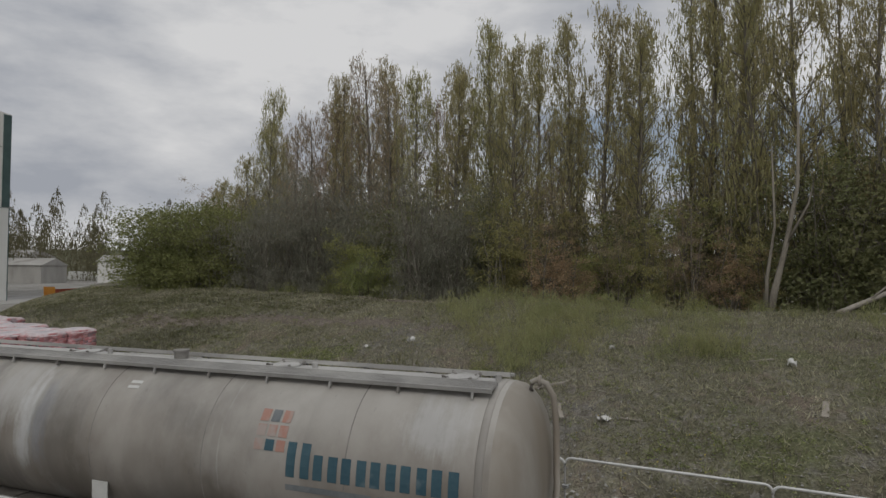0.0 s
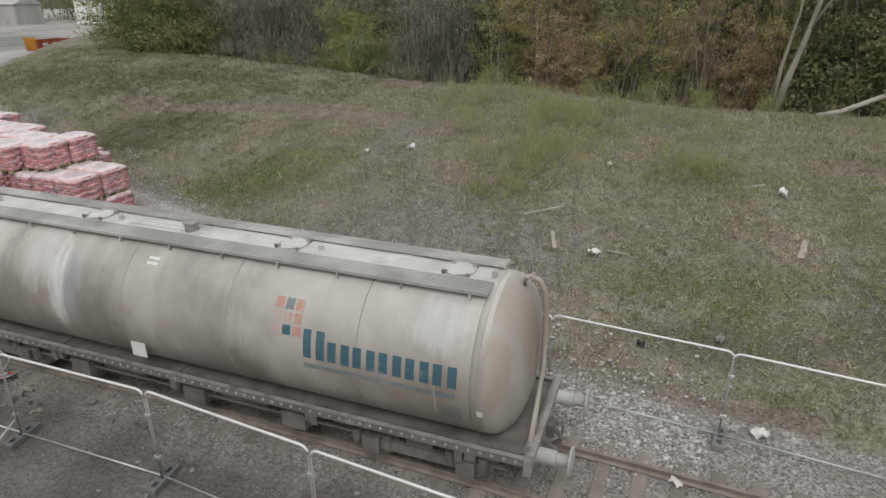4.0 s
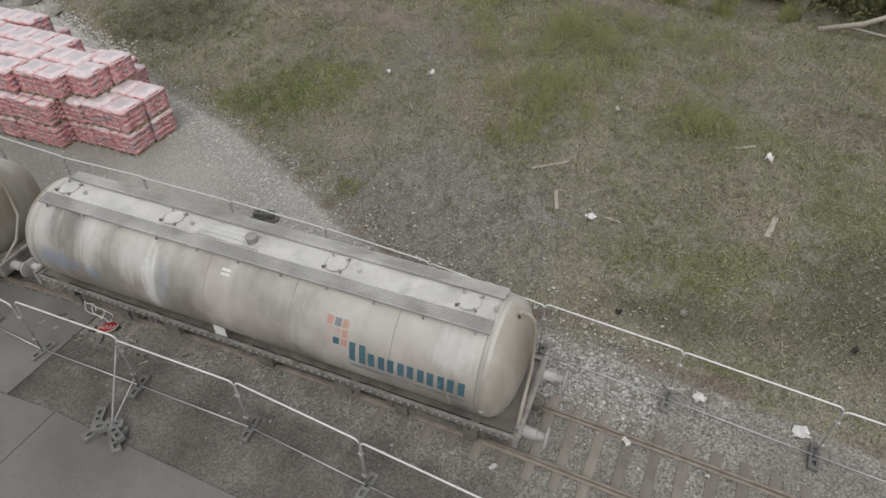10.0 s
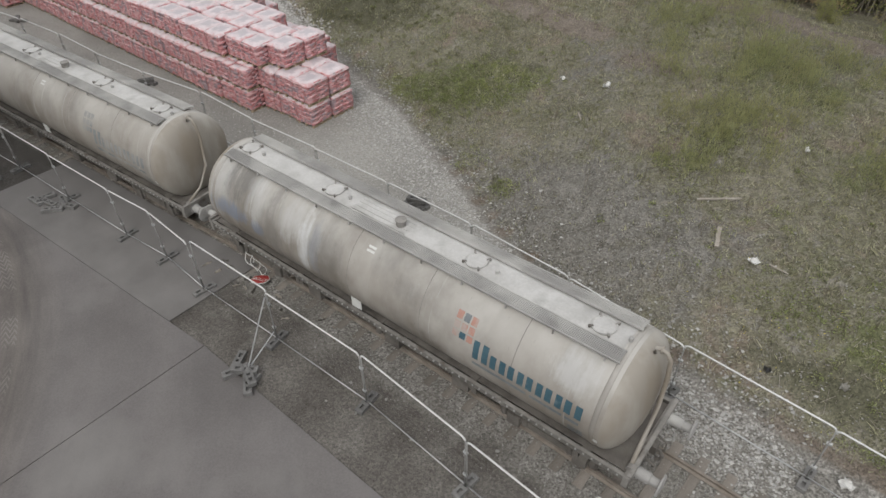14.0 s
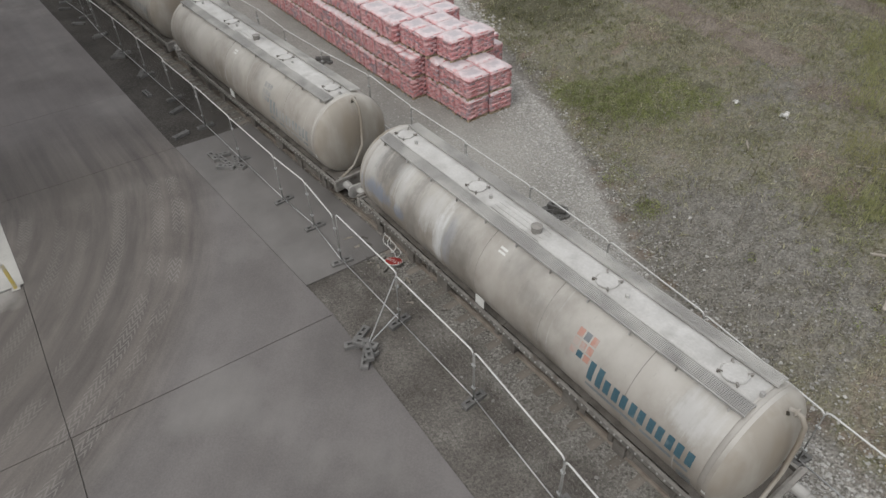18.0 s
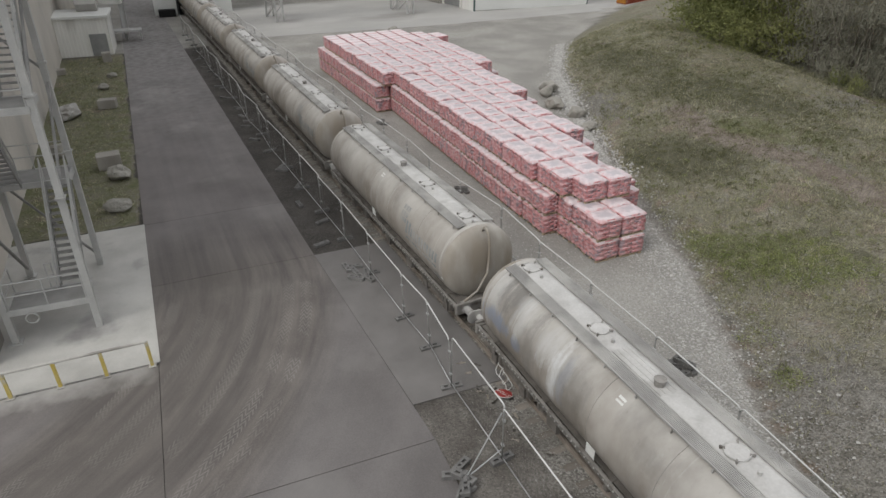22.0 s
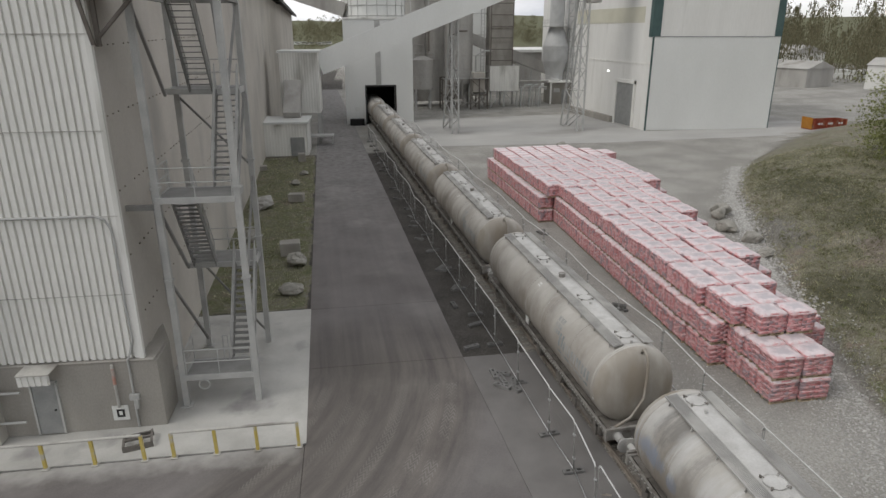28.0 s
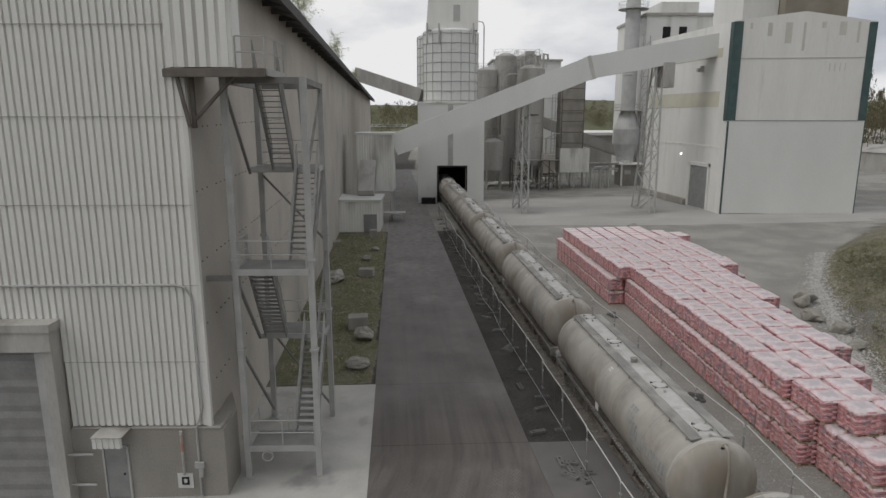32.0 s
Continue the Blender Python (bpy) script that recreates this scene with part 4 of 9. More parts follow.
apron = part("yard_apron", slab([(-104, 6.2), (-79, 8), (-76.5, 30), (-76, 57), (-84.5, 62), (-104, 60)], -0.1, 0.02), M_apron)
tagged(apron, "pale concrete apron before the works buildings", "pavement", kind="structure")

# ---- railway ----
track = thing("railway_track", "rusty railway siding on pale ballast", "railway track", kind="structure")
for side in (-0.76, 0.76):
    prof = [(-0.035, 0.17), (-0.03, 0.185), (0.03, 0.185), (0.035, 0.17), (0.03, 0.15), (0.01, 0.14), (0.01, 0.07), (0.07, 0.045), (0.07, 0.03), (-0.07, 0.03), (-0.07, 0.045), (-0.01, 0.07), (-0.01, 0.14), (-0.03, 0.15)]
    vs, fs = [], []
    xr = list(np.arange(-118, 61, 1.0))
    for x in xr:
        for a, z in prof:
            vs.append((x, track_y(x) + side + a, z))
    k = len(prof)
    for i in range(len(xr) - 1):
        for j in range(k):
            fs.append((i * k + j, i * k + (j + 1) % k, (i + 1) * k + (j + 1) % k, (i + 1) * k + j))
    raw("rail", vs, fs, M_rail, track)
sl = None
for i in range(120):
    x = 14.4 - i * 0.66
    at = pose(x, track_y(x), -0.008 if x > -3.4 else -0.03, 0, 0, math.degrees(math.atan(track_slope(x))))
    if sl is None:
        bm = boxes((-0.125, 0.125, -1.3, 1.3, -0.06, 0.035))
        bev(bm, 0.012)
        sl = part("sleeper", bm, M_sleeper, track)
        sl.matrix_local = at
    else:
        o = link("sleeper", sl.data, None, track)
        o.matrix_local = at

# loose ballast stones round the visible rails
rs = random.Random(5)
def pebbles(name, places, sizes, material, label, category):
    vs, fs = [], []
    for (x, y, z), s in zip(places, sizes):
        o = len(vs)
        a = [rs.uniform(0.6, 1.2) * s for _ in range(6)]
        t = rs.uniform(0, 6.28)
        c, d = math.cos(t), math.sin(t)
        for px, py, pz in ((a[0], 0, 0), (0, a[1], 0), (-a[2], 0, 0), (0, -a[3], 0), (0, 0, a[4] * 0.7), (0, 0, -a[5] * 0.5)):
            vs.append((x + px * c - py * d, y + px * d + py * c, z + pz + rs.uniform(-0.1, 0.1) * s))
        fs += [(o, o + 1, o + 4), (o + 1, o + 2, o + 4), (o + 2, o + 3, o + 4), (o + 3, o, o + 4), (o + 1, o, o + 5), (o + 2, o + 1, o + 5), (o + 3, o + 2, o + 5), (o, o + 3, o + 5)]
    ob = raw(name, vs, fs, material)
    return tagged(ob, label, category, kind="stuff")


pl, sz = [], []
for _ in range(24000):
    x = rs.uniform(-24, 9)
    o = rs.gauss(0.3, 1.35)
    if abs(o) > 3 or abs(abs(o) - 0.76) < 0.08 or (x < -14.6 and o < 0) or (o < -0.95 and rs.random() < 0.72):
        continue
    pl.append((x, track_y(x) + o, 0.015))
    sz.append(rs.uniform(0.012, 0.028))
pebbles("ballast", pl, sz, M_stone, "pale grey crushed stone ballast between the rails", "ballast")
pl, sz = [], []
for _ in range(17000):
    x = rs.uniform(-60, -26) if rs.random() < 0.4 else rs.uniform(-26, 1)
    d = rs.gauss(-0.35, 0.4) if x < -26 else rs.gauss(-0.75, 0.7)
    y = along(TOE, x) + d * 1.2
    pl.append((x, y, height(x, y) + 0.01))
    sz.append(rs.uniform(0.02, 0.03) / rs.uniform(0.35, 1.0) if x > -26 else rs.uniform(0.03, 0.12))
pebbles("bank_rubble", pl, sz, M_palestone, "pale stone rubble along the foot of the bank", "rubble")


# loose stone over the lower bank and the yard beside the rails
pl, sz = [], []
for _ in range(30000):
    x, y = rs.uniform(-15, 8), rs.uniform(11.5, 21)
    d = bank(x, y)
    if d < 0.3 or rs.random() > math.exp(-d / 3.5) * (0.35 + 0.65 * smooth(2, -4, x)) * (0.4 + 1.2 * max(0, 0.5 + noise.noise(Vector((x * 0.5, y * 0.5, 5))))):
        continue
    pl.append((x, y, height(x, y) + 0.005))
    sz.append(rs.uniform(0.012, 0.02) / rs.uniform(0.35, 1.0))
pebbles("scree", pl, sz, M_stone, "loose grey stones over the lower bank", "rubble")
pl, sz = [], []
for _ in range(9000):
    x = rs.uniform(-28, -3)
    y = rs.uniform(track_y(x) + 1.4, along(TOE, x))
    pl.append((x, y, 0.005))
    sz.append(rs.uniform(0.012, 0.018) / rs.uniform(0.3, 1.0))
pebbles("yard_stones", pl, sz, M_palestone, "scattered pale stones on the yard beside the rails", "rubble")


# ---- tank wagons ----
R, ZC = 1.43, 2.38


def on_tank(bm, x0, x1, z0, z1, side=-1, lift=0.006, nx=1, nz=3):
    """A patch that follows the round of the tank."""
    t0, t1 = (math.asin((z - ZC) / R) for z in (z0, z1))
    g = [[bm.verts.new((x0 + (x1 - x0) * i / nx, side * (R + lift) * math.cos(t0 + (t1 - t0) * j / nz), ZC + (R + lift) * math.sin(t0 + (t1 - t0) * j / nz))) for j in range(nz + 1)] for i in range(nx + 1)]
    for i in range(nx):
        for j in range(nz):
            q = (g[i][j], g[i + 1][j], g[i + 1][j + 1], g[i][j + 1])
            bm.faces.new(q if side < 0 else q[::-1])


def wagon():
    e = thing("tank_wagon", "dust-caked grey cement tank wagon with faded markings on the siding", "railway wagon", "train of tank wagons")
    L = 7.0
    bm = bmesh.new()
    prof = []
    for i in range(9):
        a = i / 8 * math.pi / 2
        prof.append((max(0.02, R * math.sin(a) ** 0.8), -L + 0.62 * (1 - math.sin(a) ** 0.0 * (1 - math.cos(a))) * 0 + 0.55 * (1 - math.cos(a))))
    xsq = [-5.2, -3.5, -1.8, 0, 1.8, 3.5, 5.2]
    tank_prof = prof + [(R, -L + 0.6)]
    for x in xsq:
        tank_prof += [(R, x - 0.03), (R - 0.008, x), (R, x + 0.03)]
    tank_prof += [(R, L - 0.6)] + [(r, -h) for r, h in prof[::-1]]
    lathe(bm, tank_prof, "x", 40, (0, 0, ZC))
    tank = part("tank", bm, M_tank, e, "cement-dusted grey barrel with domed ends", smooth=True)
    tank.data.materials.append(M_dish)
    tank.data.polygons.foreach_set("material_index", [1 if abs(p.center.x) > 6.44 else 0 for p in tank.data.polygons])
    for x in (-6.3, 6.3):
        bm = bmesh.new()
        lathe(bm, [(R + 0.001, x - 0.06), (R + 0.012, x - 0.04), (R + 0.012, x + 0.04), (R + 0.001, x + 0.06)], "x", 40, (0, 0, ZC))
        part("weld_band", bm, M_tank, tank, smooth=True)
    for x in (-0.75, 1.65, 4.25):
        bm = bmesh.new()
        lathe(bm, [(R + 0.0005, x - 0.010), (R + 0.004, x - 0.004), (R + 0.004, x + 0.004), (R + 0.0005, x + 0.010)], "x", 40, (0, 0, ZC))
        part("weld_seam", bm, M_sole, tank, smooth=True)
    # thick dust along the crown
    bm = bmesh.new()
    n = 40
    g = []
    for i in range(n + 1):
        x = -6.2 + 12.4 * i / n
        row = []
        for j in range(9):
            t = radians(90 + (j - 4) * 4.0)
            lift = 0.004 + 0.014 * max(0, noise.noise(Vector((x * 1.3, j * 0.5, 2))) + 0.3)
            row.append(bm.verts.new((x, (R + lift) * math.cos(t), ZC + (R + lift) * math.sin(t))))
        g.append(row)
    for a, c in zip(g, g[1:]):
        for j in range(8):
            bm.faces.new((a[j], a[j + 1], c[j + 1], c[j]))
    bmesh.ops.recalc_face_normals(bm, faces=bm.faces[:])
    part("dust_crust", bm, M_tanktop, tank, "pale caked cement dust on the crown", smooth=True)
    # roof walkways
    for s in (-1, 1):
        t = radians(90 - s * 20.5)
        cy, cz = (R + 0.10) * math.cos(t), ZC + (R + 0.10) * math.sin(t)
        m = Matrix.Translation((0, cy, cz)) @ Matrix.Rotation(-s * radians(9), 4, "X")
        bm = bmesh.new()
        for k in range(9):
            y = -0.15 + k * 0.0375
            box(bm, -6.28, 6.28, y - 0.008, y + 0.008, -0.02, 0.02, m)
        for k in range(300):
            x = -6.28 + k * 12.56 / 299
            box(bm, x - 0.007, x + 0.007, -0.15, 0.15, -0.02, 0.012, m)
        box(bm, -6.28, 6.28, -0.16, 0.16, -0.030, -0.021, m)
        for y in (-0.165, 0.165):
            box(bm, -6.3, 6.3, y - 0.012, y + 0.012, -0.035, 0.03, m)
        wk = part("walkway", bm, M_grate, e, "dusty steel grating walkway")
        bm = bmesh.new()
        for k in range(11):
            x = -6.0 + k * 1.2
            p = Vector((x, (R - 0.02) * math.cos(t), ZC + (R - 0.02) * math.sin(t)))
            bm = bmesh.new()
            beam(bm, p, m @ Vector((x, 0, -0.02)), 0.05)
            q = m @ Vector((x, s * 0.165, -0.03))
            beam(bm, m @ Vector((x, 0, -0.03)), q, 0.04)
            beam(bm, q, (x, q.y * 1.04, q.z - 0.10), 0.035)
            part("bracket", bm, M_grate if k % 3 else M_sole, wk)
    # manlids with their clamp rings
    top = ZC + R
    for x in (-5.9, -2.4, 2.3, 5.6):
        bm = bmesh.new()
        lathe(bm, [(0.27, 0), (0.27, 0.045), (0.25, 0.05), (0.235, 0.04), (0.1, 0.055), (0.02, 0.06)], "z", 20, (x, 0, top - 0.02))
        lid = part("manlid", bm, M_tanktop, e, smooth=False)
        bm = bmesh.new()
        tube(bm, [(x + 0.27 * math.cos(q * 0.3307), 0.27 * math.sin(q * 0.3307), top + 0.028 + 0.012 * math.sin(q * 1.3)) for q in range(20)], 0.014, 5)
        part("clamp_ring", bm, M_grate, lid)
        for k in range(4):
            a = k * math.pi / 2 + 0.75
            c, s = math.cos(a), math.sin(a)
            bm = bmesh.new()
            beam(bm, (x + 0.24 * c, 0.24 * s, top + 0.02), (x + 0.34 * c, 0.34 * s, top + 0.045), 0.045)
            beam(bm, (x + 0.32 * c, 0.32 * s, top - 0.02), (x + 0.33 * c, 0.33 * s, top + 0.07), 0.035)
            part("clamp", bm, M_sole if k != 2 else M_under, lid)
        bm = bmesh.new()
        lathe(bm, [(0.05, 0), (0.05, 0.12), (0.02, 0.13)], "z", 8, (x + 0.62, -0.05, top - 0.02))
        part("valve", bm, M_grate, e)
    bm = bmesh.new()
    lathe(bm, [(0.13, 0), (0.13, 0.16), (0.15, 0.16), (0.15, 0.2), (0.02, 0.2)], "z", 16, (0.0, -0.05, top - 0.02))
    part("vent", bm, M_sole, e, "short capped vent")
    bm = boxes(*[(-1.5, 0.3, y, y + 0.035, top - 0.06, top + 0.022 - abs(y) * 0.06) for y in (-0.28, -0.14, 0.02, 0.16)])
    part("crown_rib", bm, M_tanktop, tank)
    # vent pipe down the near end
    bm = bmesh.new()
    pts = [(L - 0.30, 0.10, top - 0.14), (L - 0.28, 0.10, top + 0.0), (L - 0.20, 0.11, top + 0.03), (L - 0.06, 0.12, top - 0.02), (L + 0.05, 0.14, top - 0.22), (L + 0.09, 0.15, top - 0.7), (L + 0.11, 0.06, 2.2), (L + 0.12, -0.35, 1.55), (L + 0.16, -0.95, 1.28)]
    tube(bm, pts, 0.05, 10)
    lathe(bm, [(0.09, -0.02), (0.09, 0.02)], "x", 10, (L - 0.16, 0.11, top + 0.02))
    pipe = part("vent_pipe", bm, M_dish, e, smooth=True)
    bm = bmesh.new()
    lathe(bm, [(0.10, -0.06), (0.10, 0.06), (0.06, 0.10)], "y", 10, (L + 0.18, -1.0, 1.25))
    lathe(bm, [(0.07, -0.05), (0.07, 0.12)], "z", 10, (L + 0.18, -0.92, 1.2))
    part("coupling_cap", bm, M_sole, pipe)
    # underframe
    for s in (-1, 1):
        bm = bmesh.new()
        a, c = sorted((s * 1.19, s * 1.225))
        box(bm, -7.2, 7.2, a, c, 1.03, 1.19)
        sole = part("solebar", bm, M_girder, e, "dusty grey side girder")
        a, c = sorted((s * 1.16, s * 1.25))
        part("top_flange", boxes((-7.2, 7.2, a, c, 1.192, 1.21)), M_sole, sole)
    bm = bmesh.new()
    box(bm, -7.2, 7.2, -1.09, 1.09, 1.15, 1.175)
    part("deck_plate", bm, M_under, e, "dark deck under the barrel")
    bm = bmesh.new()
    for s in (-1, 1):
        for k in range(70):
            x = -7.0 + k * 14 / 69
            box(bm, x - 0.02, x + 0.02, s * 1.235 - 0.014, s * 1.235 + 0.014, 1.10, 1.14)
    tagged(part("rivets", bm, M_grate, sole), kind="stuff")
    for s in (-1, 1):
        for x in (-6.0, -3.2, 0, 3.2, 6.0):
            part("step_plate", boxes((x - 0.07, x + 0.07, s * 1.22 - 0.014, s * 1.22 + 0.014, 0.82, 1.02)), M_under, sole)
    bm = bmesh.new()
    box(bm, -7.1, 7.1, -0.35, -0.15, 0.8, 1.15)
    box(bm, -7.1, 7.1, 0.15, 0.35, 0.8, 1.15)
    for x in (-6.2, -3.1, 0, 3.1, 6.2):
        box(bm, x - 0.1, x + 0.1, -1.2, 1.2, 0.85, 1.2)
    for x in (-1.6, 1.4):
        lathe(bm, [(0.22, -0.55), (0.25, -0.5), (0.25, 0.5), (0.22, 0.55)], "x", 12, (x, -0.7, 0.72))
    for x in (-2.6, 0.4, 2.7):
        box(bm, x - 0.25, x + 0.25, -1.15, -0.9, 0.55, 0.9)
    tube(bm, [(-6.8, -1.0, 0.7), (6.8, -1.0, 0.7)], 0.03, 6)
    part("underframe", bm, M_under, e, "rust-brown frame beams and brake gear")
    for d in (-1, 1):
        # saddles and ladders at the ends
        bm = bmesh.new()
        box(bm, d * 7.2 - 0.07, d * 7.2 + 0.07, -1.27, 1.27, 0.88, 1.24)
        bev(bm, 0.01)
        hs = part("headstock", bm, M_sole, e)
        bm = bmesh.new()
        beam(bm, (d * 7.25, -1.25, 1.27), (d * 7.25, 1.25, 1.27), 0.10)
        part("end_rail", bm, M_sole, hs)
        for s in (-0.865, 0.865):
            bm = bmesh.new()
            pr = [(0.17, 7.24), (0.17, 7.29), (0.135, 7.29), (0.135, 7.60), (0.105, 7.61), (0.105, 7.80), (0.265, 7.82), (0.265, 7.86), (0.16, 7.885), (0.02, 7.895)]
            lathe(bm, [(r, d * h) for r, h in (pr if d > 0 else pr[::-1])], "x", 18, (0, s, 1.06))
            bmesh.ops.recalc_face_normals(bm, faces=bm.faces[:])
            part("buffer", bm, M_grate, e, "round-headed dusty steel buffer")
        bm = bmesh.new()
        tube(bm, [(d * 7.2, 0, 0.98), (d * 7.45, 0, 0.95), (d * 7.55, 0, 0.80), (d * 7.5, 0.02, 0.62), (d * 7.42, 0, 0.55)], 0.045, 6)
        tube(bm, [(d * 7.25, 0.35, 0.95), (d * 7.5, 0.37, 0.8), (d * 7.5, 0.38, 0.5), (d * 7.36, 0.36, 0.38)], 0.03, 6)
        tube(bm, [(d * 7.25, -0.35, 0.95), (d * 7.52, -0.37, 0.85), (d * 7.46, -0.2, 0.55)], 0.03, 6)
        box(bm, d * 7.32 - 0.08, d * 7.32 + 0.08, -0.12, 0.12, 0.84, 1.1)
        part("coupling", bm, M_under, e, "dark screw coupling and hanging brake hoses")
        # bogie
        bm = bmesh.new()
        cx = d * 5.2
        for s in (-1, 1):
            box(bm, cx - 1.3, cx + 1.3, s * 1.02 - 0.05, s * 1.02 + 0.05, 0.52, 0.72)
            for wx in (-0.9, 0.9):
                box(bm, cx + wx - 0.17, cx + wx + 0.17, s * 1.05 - 0.1, s * 1.05 + 0.1, 0.42, 0.78)
                lathe(bm, [(0.09, -0.14), (0.09, 0.14)], "z", 8, (cx + wx - 0.3, s * 1.05, 0.72))
                lathe(bm, [(0.09, -0.14), (0.09, 0.14)], "z", 8, (cx + wx + 0.3, s * 1.05, 0.72))
        box(bm, cx - 0.25, cx + 0.25, -1.0, 1.0, 0.55, 0.85)
        bg = part("bogie", bm, M_under, e, "dark bogie with coil springs")
        for wx in (-0.9, 0.9):
            bm = bmesh.new()
            for s in (-1, 1):
                lathe(bm, [(0.05, s * 0.68), (0.30, s * 0.70), (0.46, s * 0.70), (0.46, s * 0.73), (0.43, s * 0.83), (0.30, s * 0.83), (0.05, s * 0.8)][::s], "y", 24, (cx + wx, 0, 0.61))
            lathe(bm, [(0.07, -0.9), (0.07, 0.9)], "y", 10, (cx + wx, 0, 0.61))
            part("wheelset", bm, M_rail, bg)
    # side markings, plain shapes only
    for side, x0, flip in ((-1, 3.25, 1), (1, -3.25, -1)):
        hgt = (0.50, 0.36, 0.36, 0.36, 0.36, 0.36)
        for k, h in enumerate(hgt):
            for lo, hi in ((0.0, 0.155), (0.25, 0.405)):
                a, c = x0 + flip * (k * 0.475 + lo), x0 + flip * (k * 0.475 + hi)
                bm = bmesh.new()
                on_tank(bm, min(a, c), max(a, c), 2.42, 2.42 + h, side)
                part("marking", bm, M_blue, e, "faded blue bar marking")
        bm = bmesh.new()
        for a, c in ((0, 1.45), (1.55, 2.35), (2.42, 2.75)):
            p, q = x0 + flip * a, x0 + flip * c
            on_tank(bm, min(p, q), max(p, q), 2.22, 2.31, side, nx=6)
        part("small_marking", bm, M_ghost, e, "worn grey line of small lettering as bars")
        for row, cols in enumerate(((0, 1, 2), (0, 1, 2), (0, 1, 2))):
            for cc in cols:
                a = x0 - flip * (0.62 - cc * 0.2)
                c = a + flip * 0.16
                bm = bmesh.new()
                on_tank(bm, min(a, c), max(a, c), 2.76 + row * 0.2, 2.92 + row * 0.2, side)
                part("marking", bm, M_blue if row == 0 and cc == 1 else M_ghost if row == 2 and cc == 1 else M_red, e, "faded square marking")
        bm = bmesh.new()
        a, c = sorted((side * 1.345, side * 1.36))
        box(bm, -0.75, -0.40, a, c, 1.55, 1.86)
        a, c = sorted((side * 1.22, side * 1.345))
        box(bm, -0.6, -0.55, a, c, 1.66, 1.72)
        part("number_plate", bm, M_white, e, "blank white data plate")
        bm = bmesh.new()
        on_tank(bm, -0.35, -0.1, 3.42, 3.46, side)
        on_tank(bm, -0.35, -0.1, 3.49, 3.53, side)
        part("number_plate", bm, M_white, e, "white stencilled bars")
        bm = bmesh.new()
        for k in range(5):
            on_tank(bm, 5.75, 6.1, 1.78 + k * 0.06, 1.81 + k * 0.06, side)
        part("small_marking", bm, M_ghost, e, "small panel of dark table lines")
        bm = bmesh.new()
        on_tank(bm, 6.36, 6.46, 1.95, 2.07, side)
        part("number_plate", bm, M_white, e, "small white sticker")
    return e


PITCH = 15.7
first = None
for i in range(7):
    xc = -9.05 - i * PITCH
    at = pose(xc, track_y(xc), 0.0, 0, 0, math.degrees(math.atan((track_y(xc + 5) - track_y(xc - 5)) / 10)))
    if first is None:
        first = wagon()
        first.matrix_world = at
    else:
        copy_thing(first, at)


# dust hides the markings of the later wagons
M_veiled = mat("dust-veiled marking", (0.20, 0.225, 0.23), (0.31, 0.315, 0.305), 0.8, scale=1.2, fine=12, bump=0.02, c3=(0.36, 0.35, 0.33), c3_at=0.5, c3_scale=1.4)
veiled = {}
for w in [o for o in scene.objects if o.parent is None and o.name.startswith("tank_wagon") and o is not first]:
    for o in w.children:
        if o.name.split(".")[0] in ("marking", "small_marking"):
            if o.data.name not in veiled:
                veiled[o.data.name] = o.data.copy()
                veiled[o.data.name].materials[0] = M_veiled
            o.data = veiled[o.data.name]
            o["label"] = "marking almost hidden under cement dust"
# the first wagon carries the spills
for o in first.children:
    if o.name.split(".")[0] == "tank":
        o.data = o.data.copy()
        o.data.materials[0] = M_spilt


# ---- site fence panels ----
def fence_panel(width, parent):
    e = new("panel")
    e.parent = parent
    bm = bmesh.new()
    h, r, z0 = 2.0, 0.13, 0.16
    path = []
    for k in range(5):
        a = math.pi - k * math.pi / 8
        path.append((0.02 + r + r * math.cos(a), 0, h - r + r * math.sin(a)))
    path += [(width - p[0], 0, p[2]) for p in path[::-1]]
    tube(bm, path, 0.024, 6)
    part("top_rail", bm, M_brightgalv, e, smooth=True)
    bm = bmesh.new()
    tube(bm, [(0.02, 0, z0), (width - 0.02, 0, z0)], 0.019, 6)
    part("bottom_rail", bm, M_galv, e, smooth=True)
    for x in (0.02, width - 0.02):
        bm = bmesh.new()
        tube(bm, [(x, 0, z0 - 0.1), (x, 0, h - r)], 0.017, 6)
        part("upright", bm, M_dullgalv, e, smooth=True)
    bm = bmesh.new()
    n = int(width / 0.15)
    for k in range(1, n):
        x = width * k / n
        tube(bm, [(x, 0, z0), (x, 0, h - 0.015)], 0.0009, 3, cap=False)
    for k in range(1, 9):
        z = z0 + (h - z0) * k / 9
        tube(bm, [(0.02, 0, z), (width - 0.02, 0, z)], 0.001, 3, cap=False)
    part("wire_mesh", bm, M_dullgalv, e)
    for z in (0.55, 1.45):
        part("clip", boxes((-0.05, 0.07, -0.035, 0.035, z, z + 0.07), bevel=0.01), M_galv, e)
    return e


def foot_block():
    bm = bmesh.new()
    box(bm, -0.36, 0.36, -0.11, -0.045, 0, 0.13)
    box(bm, -0.36, 0.36, 0.045, 0.11, 0, 0.13)
    for a, c in ((-0.36, -0.26), (-0.12, -0.04), (0.04, 0.12), (0.26, 0.36)):
        box(bm, a, c, -0.05, 0.05, 0, 0.125)
    box(bm, -0.34, 0.34, -0.1, 0.1, 0, 0.05)
    me = bpy.data.meshes.new("foot")
    bm.to_mesh(me)
    bm.free()
    me.materials.append(M_foot)
    return me


